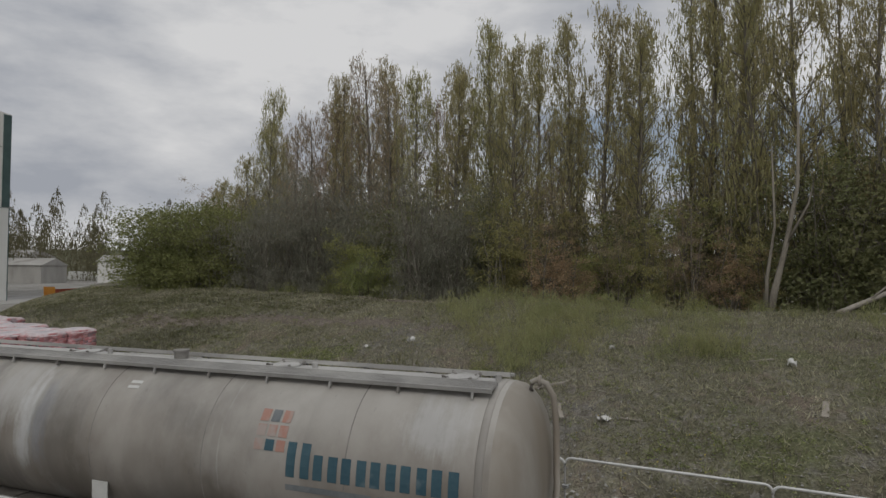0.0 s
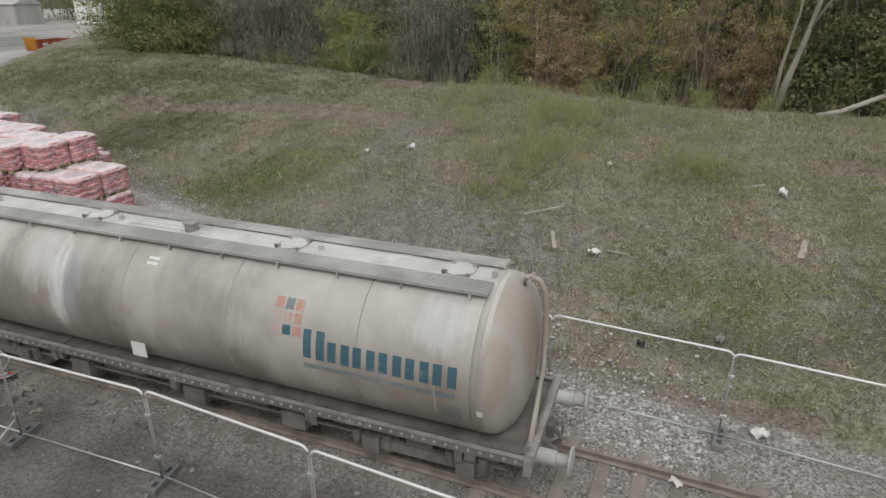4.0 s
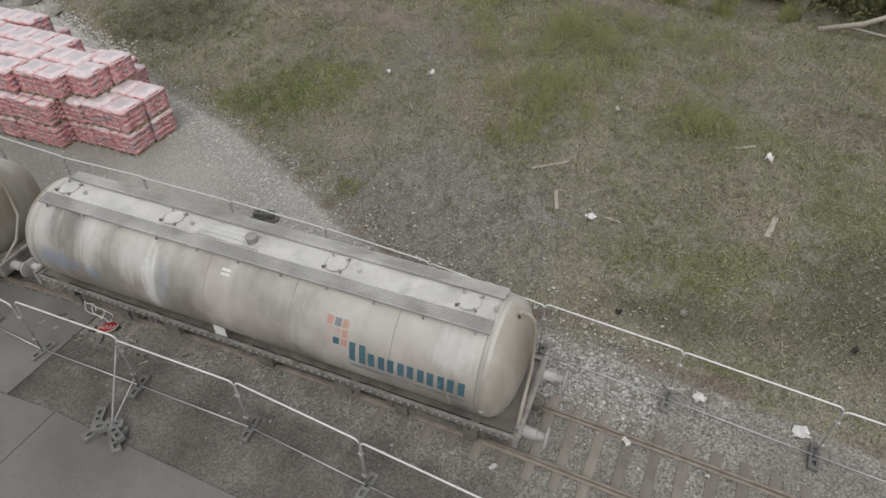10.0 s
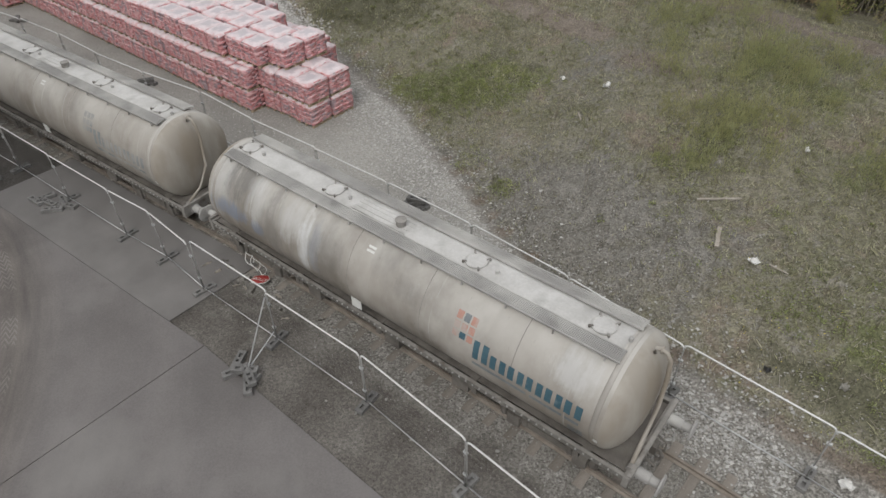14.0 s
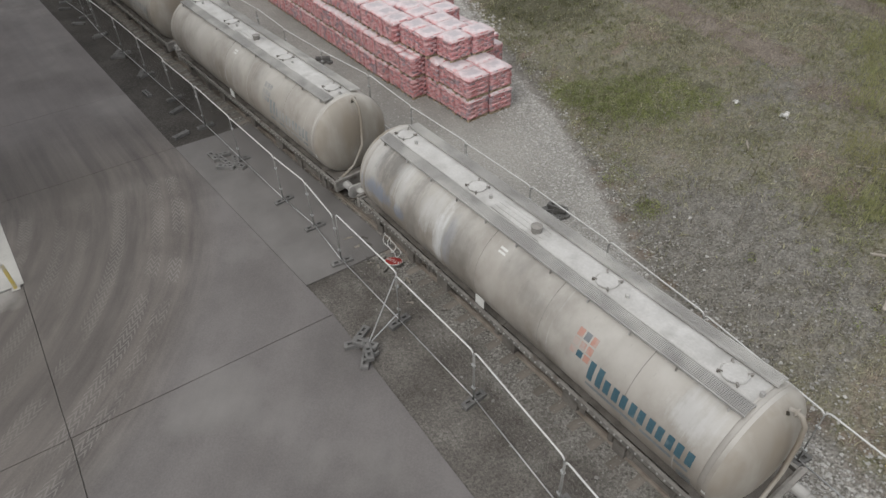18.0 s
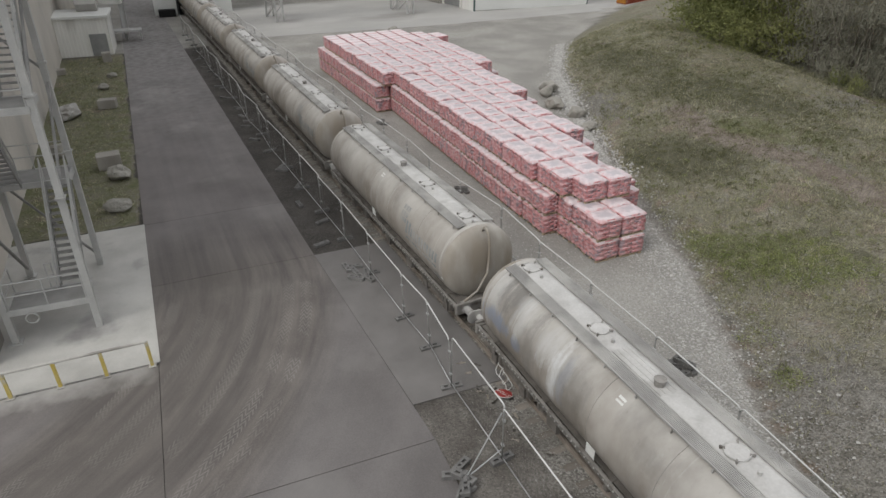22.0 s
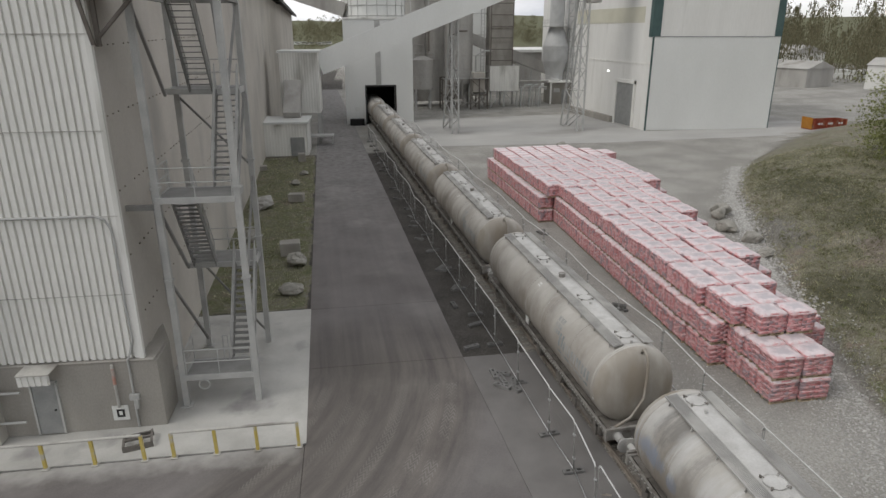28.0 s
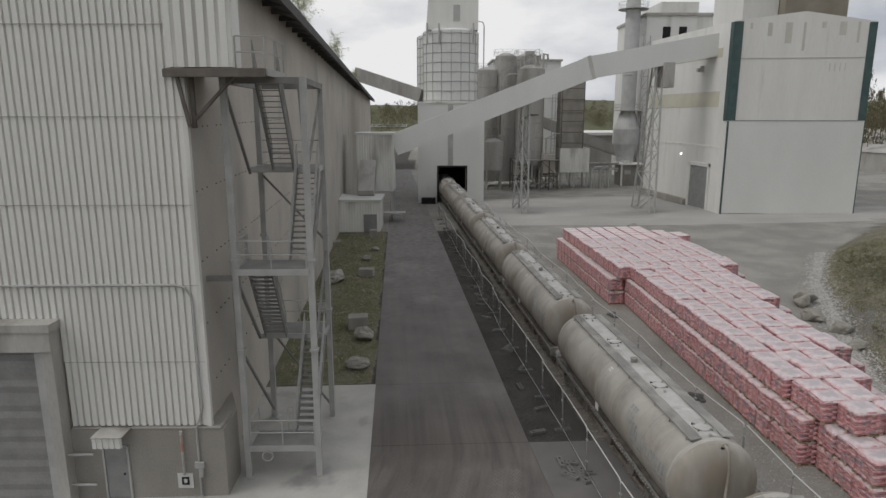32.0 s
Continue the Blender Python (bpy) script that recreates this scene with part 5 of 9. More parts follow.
foot_me = foot_block()
def fence_run(nodes, label, feet_turn=90, lean=0.0):
    fence = thing("site_fence", label, "fence", "temporary site fences")
    panels = {}
    for i, ((x0, y0), (x1, y1)) in enumerate(zip(nodes, nodes[1:])):
        wd = math.hypot(x1 - x0, y1 - y0)
        a = math.degrees(math.atan2(y1 - y0, x1 - x0))
        z = max(0.0, min(height(x0, y0), height(x1, y1)))
        m = pose(x0, y0, z, rs.uniform(-2, 2) + lean, 0, a)
        key = round(wd, 1)
        if key in panels:
            copy_thing(panels[key], m)
        else:
            panels[key] = fence_panel(wd, fence)
            panels[key].matrix_local = m
        f = pose(x0, y0, z, 0, 0, a + feet_turn + rs.uniform(-7, 7))
        link("foot", foot_me, None, fence).matrix_local = f


near = [(9.2, 5.3), (5.75, 5.6), (2.3, 5.85), (-1.2, 6.0), (-4.68, 6.16), (-8.07, 6.33), (-11.55, 6.19), (-14.9, 6.04), (-17.1, 6.12), (-19.2, 5.88), (-22.8, 5.6), (-26.3, 5.34), (-29.7, 5.0), (-33.1, 4.66), (-36.5, 4.34)]
x, y = near[-1]
while x > -86:
    x -= 3.44
    near.append((x, track_y(x) - 2.75 + 0.12 * math.sin(x * 0.7)))
fence_run(near, "galvanised mesh site fence on block feet along the road side")
far_fence = [(11.6, 10.75), (8.1, 10.95), (4.65, 11.12), (1.2, 11.34), (-2.25, 11.5), (-5.68, 11.78), (-9.1, 11.9), (-12.52, 11.88), (-15.9, 11.75), (-19.3, 11.55)]
x, y = far_fence[-1]
while x > -88:
    x -= 3.44
    far_fence.append((x, track_y(x) + 3.35 + 0.15 * math.sin(x * 0.5)))
fence_run(far_fence, "galvanised mesh site fence on block feet along the bank side")


# ---- palletised cement bags ----
def bag(bm, cx, cy, cz, lx, ly, lz):
    """A plump bag: a box pinched at its rim."""
    hx, hy, hz = lx / 2, ly / 2, lz / 2
    mid = [(-hx, -hy), (hx, -hy), (hx, hy), (-hx, hy)]
    rings = [[bm.verts.new((cx + x * k, cy + y * k, cz + hz * h)) for x, y in mid] for k, h in ((0.94, -1), (0.99, -0.6), (1, 0), (0.985, 0.62), (0.90, 1))]
    for a, c in zip(rings, rings[1:]):
        for i in range(4):
            bm.faces.new((a[i], a[(i + 1) % 4], c[(i + 1) % 4], c[i]))
    bm.faces.new(rings[-1])
    bm.faces.new(rings[0][::-1])


UH, PY = 1.0, 1.245


def film_material():
    """Dusty printed film drawn over a load: dark print in the middle, red towards the rim."""
    m = mat("dusty printed film", (0.58, 0.48, 0.49), (0.69, 0.615, 0.62), 0.42, scale=2.4, fine=14, bump=0.25, spread=0.16)
    n, l = m.node_tree.nodes, m.node_tree.links
    b = n["Principled BSDF"]
    src = b.inputs["Base Color"].links[0].from_socket
    tex, sep, ab, info, nz = n.new("ShaderNodeTexCoord"), n.new("ShaderNodeSeparateXYZ"), n.new("ShaderNodeVectorMath"), n.new("ShaderNodeObjectInfo"), n.new("ShaderNodeTexNoise")
    ab.operation = "ABSOLUTE"
    l.new(tex.outputs["Object"], ab.inputs[0])
    l.new(ab.outputs[0], sep.inputs[0])
    nz.noise_dimensions = "4D"
    nz.inputs["Scale"].default_value, nz.inputs["Detail"].default_value = 4.0, 5.0
    l.new(tex.outputs["Object"], nz.inputs["Vector"])
    w = n.new("ShaderNodeMath")
    w.operation = "MULTIPLY"
    l.new(info.outputs["Random"], w.inputs[0])
    w.inputs[1].default_value = 40.0
    l.new(w.outputs[0], nz.inputs["W"])
    def mth(op, a, c):
        k = n.new("ShaderNodeMath")
        k.operation, k.use_clamp = op, False
        for q, v in zip(k.inputs, (a, c)):
            if isinstance(v, (int, float)):
                q.default_value = v
            else:
                l.new(v, q)
        return k.outputs[0]
    def mixc(f, c):
        k = n.new("ShaderNodeMix")
        k.data_type = "RGBA"
        l.new(f, k.inputs["Factor"])
        l.new(src, k.inputs["A"])
        k.inputs["B"].default_value = (*c, 1)
        return k.outputs["Result"]
    d = mth("MAXIMUM", mth("MULTIPLY", sep.outputs["X"], 2.0), mth("MULTIPLY", sep.outputs["Y"], 1.78))
    d = mth("ADD", d, mth("MULTIPLY", mth("SUBTRACT", nz.outputs["Fac"], 0.5), 1.3))
    mid, rim = n.new("ShaderNodeMapRange"), n.new("ShaderNodeMapRange")
    for k, a, c, top in ((mid, 0.68, 0.32, 0.7), (rim, 0.88, 1.15, 0.75)):
        k.inputs["From Min"].default_value, k.inputs["From Max"].default_value, k.inputs["To Max"].default_value = a, c, top
        l.new(d, k.inputs["Value"])
    src = mixc(mid.outputs["Result"], (0.40, 0.37, 0.39))
    src = mixc(rim.outputs["Result"], (0.62, 0.29, 0.29))
    l.new(src, b.inputs["Base Color"])
    return m


M_film = film_material()


def film_mesh(seed):
    """A sheet of film sagging over the bags and turned down at the rim."""
    n, hx, hy = 9, 0.505, 0.575
    vs, fs = [], []
    for i in range(n):
        for j in range(n):
            u, v = i / (n - 1) * 2 - 1, j / (n - 1) * 2 - 1
            e = max(abs(u), abs(v))
            k = 1.0 if e < 0.99 else 1.01
            x, y = hx * k * math.copysign(min(1, abs(u) * 1.14), u), hy * k * math.copysign(min(1, abs(v) * 1.14), v)
            z = UH + 0.012 + 0.03 * noise.noise(Vector((x * 3.2, y * 3.2, seed * 7.3))) - 0.035 * smooth(0.6, 0.9, e)
            if e > 0.99:
                z -= 0.09 + 0.03 * noise.noise(Vector((x * 4, y * 4, seed * 3.1)))
            vs.append((x, y, z))
    for i in range(n - 1):
        for j in range(n - 1):
            fs.append((i * n + j, (i + 1) * n + j, (i + 1) * n + j + 1, i * n + j + 1))
    me = bpy.data.meshes.new("film")
    me.from_pydata(vs, [], fs)
    me.materials.append(M_film)
    me.polygons.foreach_set("use_smooth", [True] * len(fs))
    return me


films = [film_mesh(k) for k in range(6)]


def pallet_meshes(seed):
    r = random.Random(seed)
    bm = bmesh.new()
    for y in (-0.5, -0.25, 0, 0.25, 0.5):
        box(bm, -0.48, 0.48, y - 0.05, y + 0.05, 0.105, 0.127)
    for x in (-0.42, 0, 0.42):
        box(bm, x - 0.05, x + 0.05, -0.55, 0.55, 0.083, 0.105)
        box(bm, x - 0.05, x + 0.05, -0.55, 0.55, 0, 0.02)
        for y in (-0.48, 0, 0.48):
            box(bm, x - 0.05, x + 0.05, y - 0.06, y + 0.06, 0.02, 0.083)
    pm = bpy.data.meshes.new("pallet")
    bm.to_mesh(pm)
    bm.free()
    pm.materials.append(M_wood)
    bm = bmesh.new()
    n, z = 8, 0.127
    single = []
    hz = (UH - 0.01 - z) / n
    for k in range(n):
        zc = z + hz * (k + 0.5)
        j = lambda a=0.012: r.uniform(-a, a)
        if k % 2:
            cells = [(-0.24, -0.37, 0.47, 0.38), (0.24, -0.37, 0.47, 0.38), (-0.24, 0.01, 0.47, 0.38), (0.24, 0.01, 0.47, 0.38), (-0.24, 0.385, 0.47, 0.37), (0.24, 0.385, 0.47, 0.37)]
        else:
            cells = [(-0.325, -0.29, 0.32, 0.56), (0, -0.29, 0.32, 0.56), (0.325, -0.29, 0.32, 0.56), (-0.325, 0.285, 0.32, 0.56), (0, 0.285, 0.32, 0.56), (0.325, 0.285, 0.32, 0.56)]
        for cx, cy, lx, ly in cells:
            drop = 0.035 * (k == n - 1) * (abs(cx) > 0.2) * (abs(cy) > 0.2) + r.uniform(0, 0.03) * (k == n - 1)
            spec = (cx + j(), cy + j(), zc + j(0.004) - drop, lx + 0.02, ly + 0.015, hz * 1.12)
            single.append(spec)
            bag(bm, *spec)
    bmesh.ops.recalc_face_normals(bm, faces=bm.faces[:])
    me = bpy.data.meshes.new("bags")
    bm.to_mesh(me)
    bm.free()
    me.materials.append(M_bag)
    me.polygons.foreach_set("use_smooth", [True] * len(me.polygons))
    return pm, me, single


kinds = [pallet_meshes(s) for s in range(5)]
rp = random.Random(11)
cells = []


def stack_rows():
    """Rows of the stack, front to back: x, near edge and count of the two lower layers, then of the top one."""
    for i in range(39):
        x = -20.33 - i * 1.045
        if i < 2:
            yield x, 14.58, 2, None, 0
            continue
        right = 17.35 if x > -28.5 else 18.75 if x > -36.2 else 20.05 if x > -44.6 else 21.5
        if x > -23.4:
            y0, u0 = 14.5, 14.87
        elif x > -25.0:
            y0, u0 = 13.8, 14.3
        elif x > -45.4:
            y0, u0 = 13.7 - 0.3 * (-25 - x) / 20.4, 14.0 - 0.4 * (-25 - x) / 20.4
        else:
            y0, u0 = 12.25 - 0.06 * (-45.4 - x), 12.75 - 0.06 * (-45.4 - x)
        if x < -57:
            right -= (-57 - x) * 0.8
        yield x, y0, max(2, round((right + 0.9 - y0) / PY)), u0, max(1, round((right - u0) / PY))


for x, y0, n, u0, m in stack_rows():
    for layer in (0, 1):
        for k in range(n):
            edge = k in (0, n - 1)
            cells.append((x + rp.uniform(-0.03, 0.03), y0 + (k + 0.5) * PY + rp.uniform(-0.02, 0.02), layer * UH, edge or x > -22.5, layer))
    for k in range(m):
        cells.append((x + 0.42 + rp.uniform(-0.05, 0.05), u0 + (k + 0.5) * PY + rp.uniform(-0.04, 0.04), 2 * UH, True, 2))
cells.sort(key=lambda c: (not c[3], -c[0]))
shown, rest = cells[:290], cells[290:]
# the front pallets carry their bags one by one
bag_me = {}
def bag_mesh(lx, ly, lz):
    key = (round(lx, 2), round(ly, 2))
    if key not in bag_me:
        bm = bmesh.new()
        bag(bm, 0, 0, 0, lx, ly, lz)
        bmesh.ops.recalc_face_normals(bm, faces=bm.faces[:])
        me = bpy.data.meshes.new("bag")
        bm.to_mesh(me)
        bm.free()
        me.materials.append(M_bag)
        me.polygons.foreach_set("use_smooth", [True] * len(me.polygons))
        bag_me[key] = me
    return bag_me[key]
def plain_mesh(name, material, *spec):
    me = bpy.data.meshes.new(name)
    bm = boxes(spec)
    bm.to_mesh(me)
    bm.free()
    me.materials.append(material)
    return me
pallet_bits = (("board", plain_mesh("board", M_wood, -0.48, 0.48, -0.05, 0.05, 0, 0.022), [(0, y, 0.105) for y in (-0.5, -0.25, 0, 0.25, 0.5)]),
               ("bearer", plain_mesh("bearer", M_wood, -0.05, 0.05, -0.55, 0.55, 0, 0.021), [(x, 0, z) for x in (-0.42, 0, 0.42) for z in (0, 0.084)]),
               ("block", plain_mesh("block", M_wood, -0.05, 0.05, -0.06, 0.06, 0, 0.063), [(x, y, 0.021) for x in (-0.42, 0, 0.42) for y in (-0.48, 0, 0.48)]))
near_first = sorted(shown, key=lambda c: -c[0] - 0.2 * c[2])[:26]
for x, y, z, e, lay in near_first:
    k = rp.randrange(5)
    t = thing("bag_pallet", "wooden pallet stacked with red film-wrapped cement bags, pale on top", "pallet of bags", "stack of bag pallets")
    t.matrix_world = pose(x, y, z, rp.uniform(-0.5, 0.5), rp.uniform(-0.5, 0.5), 2.0 + rp.uniform(-2.5, 2.5))
    for nm, me, spots in pallet_bits:
        for p in spots:
            link(nm, me, None, t).matrix_local = pose(*p)
    for cx, cy, cz, lx, ly, lz in kinds[k][2]:
        link("bag", bag_mesh(lx, ly, lz), None, t).matrix_local = pose(cx, cy, cz, 0, 0, rp.choice((0, 180)))
    if lay == 2 or x > -22.6:
        link("film", films[k], None, t, "pale dusty printed film")
taken = set(near_first)
shown = [c for c in shown if c not in taken]
made = {}
for x, y, z, e, lay in shown:
    k = rp.randrange(5)
    m = pose(x, y, z + rp.uniform(-0.05, 0.05) * (lay == 2), rp.uniform(-2, 2) * (lay == 2), rp.uniform(-2, 2) * (lay == 2), 2.0 + rp.uniform(-2.5, 2.5) + (180 if rp.random() < 0.5 else 0))
    if k in made:
        copy_thing(made[k], m)
    else:
        t = thing("bag_pallet", "wooden pallet stacked with red film-wrapped cement bags, pale on top", "pallet of bags", "stack of bag pallets")
        tagged(link("pallet", kinds[k][0], None, t), kind="stuff")
        tagged(link("bag_load", kinds[k][1], None, t), kind="stuff")
        link("film", films[k], None, t, "pale dusty printed film")
        t.matrix_world = m
        made[k] = t
me_v, me_f, wd_v, wd_f = [], [], [], []
src = []
for pm, bmh, _ in kinds:
    lo = bmesh.new()
    for k in range(8):
        bag(lo, 0, 0, 0.127 + (UH - 0.137) / 8 * (k + 0.5), 0.98, 1.13, (UH - 0.137) / 8)
    bmesh.ops.recalc_face_normals(lo, faces=lo.faces[:])
    lo.verts.index_update()
    src.append(([tuple(q.co) for q in lo.verts], [tuple(q.index for q in f.verts) for f in lo.faces]))
    lo.free()
for x, y, z, e, lay in rest:
    v, f = src[rp.randrange(5)]
    a = radians(2 + rp.uniform(-2, 2))
    c, s = math.cos(a), math.sin(a)
    o = len(me_v)
    me_v += [(x + p[0] * c - p[1] * s, y + p[0] * s + p[1] * c, z + p[2]) for p in v]
    me_f += [tuple(i + o for i in q) for q in f]
    o = len(wd_v)
    wd_v += [(x + px, y + py, z + pz) for pz in (0, 0.12) for px, py in ((-0.46, -0.53), (0.46, -0.53), (0.46, 0.53), (-0.46, 0.53))]
    wd_f += [tuple(i + o for i in q) for q in ((3, 2, 1, 0), (4, 5, 6, 7), (0, 1, 5, 4), (1, 2, 6, 5), (2, 3, 7, 6), (3, 0, 4, 7))]
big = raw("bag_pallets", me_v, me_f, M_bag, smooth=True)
tagged(big, "closely packed rows of red cement bags on pallets, pale tops", "pallets of bags", kind="stuff")
raw("pallet_bases", wd_v, wd_f, M_wood, big)


# ---- clinker shed ----
def wall_y(x):
    return -8.55 + 0.0601 * (x + 22.1)


def eave_z(x):
    return 20.5 + 0.0165 * (x + 23.4)


shed = thing("storage_shed", "huge grimy storage shed with off-white ribbed gable cladding", "industrial building")
vs = [(-22.2, -62, 0), (-22.2, -8.6, 0), (-184, wall_y(-184), 0), (-184, -62, 0)]
bm = bmesh.new()
ring0 = [bm.verts.new(v) for v in vs]
ring1 = [bm.verts.new((x, y, eave_z(x) if y > -40 else eave_z(x) + 0.4)) for x, y, z in vs]
for i in range(4):
    j = (i + 1) % 4
    bm.faces.new((ring0[i], ring0[j], ring1[j], ring1[i]))
bmesh.ops.recalc_face_normals(bm, faces=bm.faces[:])
part("wall", bm, M_shedwall, shed, "grimy grey-brown rendered side wall")
# deep dark edge: shade under the overhang is put into its depth and colour
bm = bmesh.new()
prev = None
for k in range(33):
    x = -21.8 - k * 162.2 / 32
    a = [bm.verts.new((x, wall_y(x) + 1.25, eave_z(x) - 0.62)), bm.verts.new((x, wall_y(x) + 1.25, eave_z(x) - 0.02)), bm.verts.new((x, -36, eave_z(x) + 9)), bm.verts.new((x, -36, eave_z(x) + 8.7))]
    if prev:
        for i in range(4):
            j = (i + 1) % 4
            bm.faces.new((prev[i], prev[j], a[j], a[i]))
    else:
        bm.faces.new(a)
    prev = a
bm.faces.new(prev[::-1])
bmesh.ops.recalc_face_normals(bm, faces=bm.faces[:])
roof = part("roof", bm, M_roof, shed, "dark overhanging roof edge")
for k in range(40):
    x = -24 - k * 2.5
    part("rafter_end", boxes((x - 0.06, x + 0.06, wall_y(x), wall_y(x) + 1.2, eave_z(x) - 0.6, eave_z(x) - 0.3)), M_roof, roof)
# rows of fixing bolts along the wall
for row, z in enumerate((4.2, 6.6, 8.9, 11.4, 13.6)):
    bm = bmesh.new()
    for k in range(34):
        x = -22.7 - k * 0.62
        if (k * 7 + row * 3) % 5 == 0:
            continue
        box(bm, x - 0.026, x + 0.026, wall_y(x), wall_y(x) + 0.04, z + 0.004 * k, z + 0.05 + 0.004 * k)
    part("bolt_row", bm, M_bark, shed)
bm = bmesh.new()
tube(bm, [(-26.2, wall_y(-26) + 0.1, 3.1), (-26.2, wall_y(-26) + 0.1, 8.4)], 0.05, 6)
part("drain_pipe", bm, M_steel, shed)

# ribbed cladding sheets of the gable
def ribbed(w, h, pitch, depth, lap=0.0):
    """An upright trapezoid-ribbed sheet in the y-z plane, facing +x."""
    bm = bmesh.new()
    n = round(w / pitch)
    pts = []
    for k in range(n):
        y = k * pitch
        for a, d in ((0, 1), (0.62, 1), (0.68, 0), (0.94, 0)):
            pts.append((y + a * pitch, d * depth))
    pts.append((w, depth))
    lo = [bm.verts.new((d + lap, y, 0)) for y, d in pts]
    hi = [bm.verts.new((d, y, h)) for y, d in pts]
    for i in range(len(pts) - 1):
        bm.faces.new((lo[i], lo[i + 1], hi[i + 1], hi[i]))
    me = bpy.data.meshes.new("cladding_sheet")
    bm.to_mesh(me)
    bm.free()
    me.materials.append(M_clad)
    return me


sheet_me = ribbed(1.0, 3.02, 0.25, 0.10, 0.012)
bottoms = [2.9, 5.37, 8.2, 11.03, 13.98, 16.9]
for r, z in enumerate(bottoms):
    for k in range(17):
        y1 = -8.52 - k * 1.0
        if y1 < -13.3 and z < 5:
            continue
        o = link("cladding_sheet", sheet_me, None, shed)
        o.matrix_local = pose(-22.17 + 0.004 * (r % 2), y1 - 1.0, z)
for z in bottoms[1:]:
    part("lap_seam", boxes((-22.07, -22.045, -25.5, -8.53, z - 0.012, z + 0.012)), M_bay, shed)
bm = boxes((-22.25, -22.05, -8.62, -8.46, 2.86, 20.3))
part("corner_flashing", bm, M_clad, shed, "pale corner flashing")
# plinth
plinth = part("plinth", slab([(-23.5, -13.6), (-22.0, -13.6), (-22.0, -8.02), (-23.6, -8.02), (-25.2, -8.7), (-23.5, -8.9)], 0, 2.78), M_plinth, shed, "stained concrete plinth")
bm = boxes((-23.4, -21.97, -13.55, -8.1, 2.78, 2.87), bevel=0.03)
part("plinth_cap", bm, M_plinth, shed)
# steel door with canopy
door = part("door", boxes((-22.0, -21.93, -12.42, -11.62, 0.06, 2.14), bevel=0.01), M_door, shed, "grey steel personnel door")
part("door_frame", boxes((-22.0, -21.9, -12.5, -12.43, 0.05, 2.2), (-22.0, -21.9, -11.61, -11.54, 0.05, 2.2), (-22.0, -21.9, -12.5, -11.54, 2.15, 2.22)), M_steel, door)
part("handle", boxes((-21.93, -21.88, -11.78, -11.72, 1.02, 1.08)), M_black, door)
cm = ribbed(1.05, 0.42, 0.21, 0.05)
can = link("canopy", cm, None, door, "pale ribbed door canopy")
can.matrix_local = pose(-21.3, -12.45, 2.42)
part("canopy_top", boxes((-22.05, -21.2, -12.47, -11.38, 2.83, 2.87)), M_bay, door)
# shutter bay
bay = part("bay_cheek", boxes((-22.2, -21.5, -13.95, -13.6, 0, 6.7)), M_bay, shed, "dirty cream cladding cheek of the shutter bay")
part("bay_cheek", boxes((-22.2, -21.5, -20.3, -20.0, 0, 6.7)), M_bay, shed, "dirty cream cladding cheek of the shutter bay")
part("bay_roof", boxes((-22.2, -21.35, -20.4, -13.5, 6.72, 7.0), (-21.5, -21.4, -20.35, -13.56, 6.0, 6.72)), M_bay, bay)
part("guide_rail", boxes((-21.75, -21.55, -14.25, -13.96, 0, 6.3)), M_steel, bay)
bm = bmesh.new()
n = 26
for i in range(n):
    z0, z1 = 0.1 + i * 6.2 / n, 0.1 + (i + 1) * 6.2 / n
    off = 0.02 * math.sin(i * 2.4)
    g = [bm.verts.new((-21.66 + (off if z == z0 else 0.02 * math.sin((i + 1) * 2.4)), y, z)) for z in (z0, z1) for y in (-20.0, -14.24)]
    bm.faces.new((g[0], g[1], g[3], g[2]))
part("shutter", bm, mat("grey fabric shutter", (0.21, 0.207, 0.20), (0.29, 0.285, 0.275), 0.7, scale=1.2, fine=12, bump=0.3), bay, "creased dusty grey fabric shutter")
# handrails by the door, conduit, sign, striped post
for z in (0.75, 1.95):
    bm = bmesh.new()
    tube(bm, [(-21.7, -13.9, z), (-21.7, -12.7, z)], 0.05, 6)
    part("guard_rail", bm, M_steel, shed)
bm = bmesh.new()
tube(bm, [(-22.02, -24, 8.2), (-22.02, -9.3, 8.22), (-22.02, -9.0, 8.12), (-22.02, -8.82, 7.8), (-22.02, -8.78, 7.4), (-22.02, -8.78, 4.8), (-22.02, -8.75, 3.6), (-22.02, -8.9, 3.1), (-21.95, -9.0, 2.9), (-21.95, -9.0, 0.1)], 0.045, 8)
part("conduit", bm, M_steel, shed, "grey conduit running along and down the cladding")
part("wall_box", boxes((-21.99, -21.88, -9.15, -8.8, 1.25, 1.5), (-21.99, -21.85, -8.98, -8.86, 0.9, 1.25), bevel=0.01), M_steel, shed)
sign = part("wall_sign", boxes((-21.99, -21.96, -9.85, -9.28, 0.42, 1.02), bevel=0.004), M_white, shed, "white notice board with a dark square")
part("sign_print", boxes((-21.958, -21.952, -9.70, -9.42, 0.55, 0.88)), M_black, sign)
part("sign_print", boxes((-21.951, -21.946, -9.62, -9.50, 0.64, 0.80)), M_white, sign)
bm = bmesh.new()
tube(bm, [(-21.9, -9.56, 1.0), (-21.9, -9.56, 2.75)], 0.055, 8)
post = part("marker_post", bm, M_pad, shed)
bm = bmesh.new()
tube(bm, [(-21.9, -9.56, 1.95), (-21.9, -9.56, 2.6)], 0.058, 8)
part("red_band", bm, M_red, post, "faded red band")
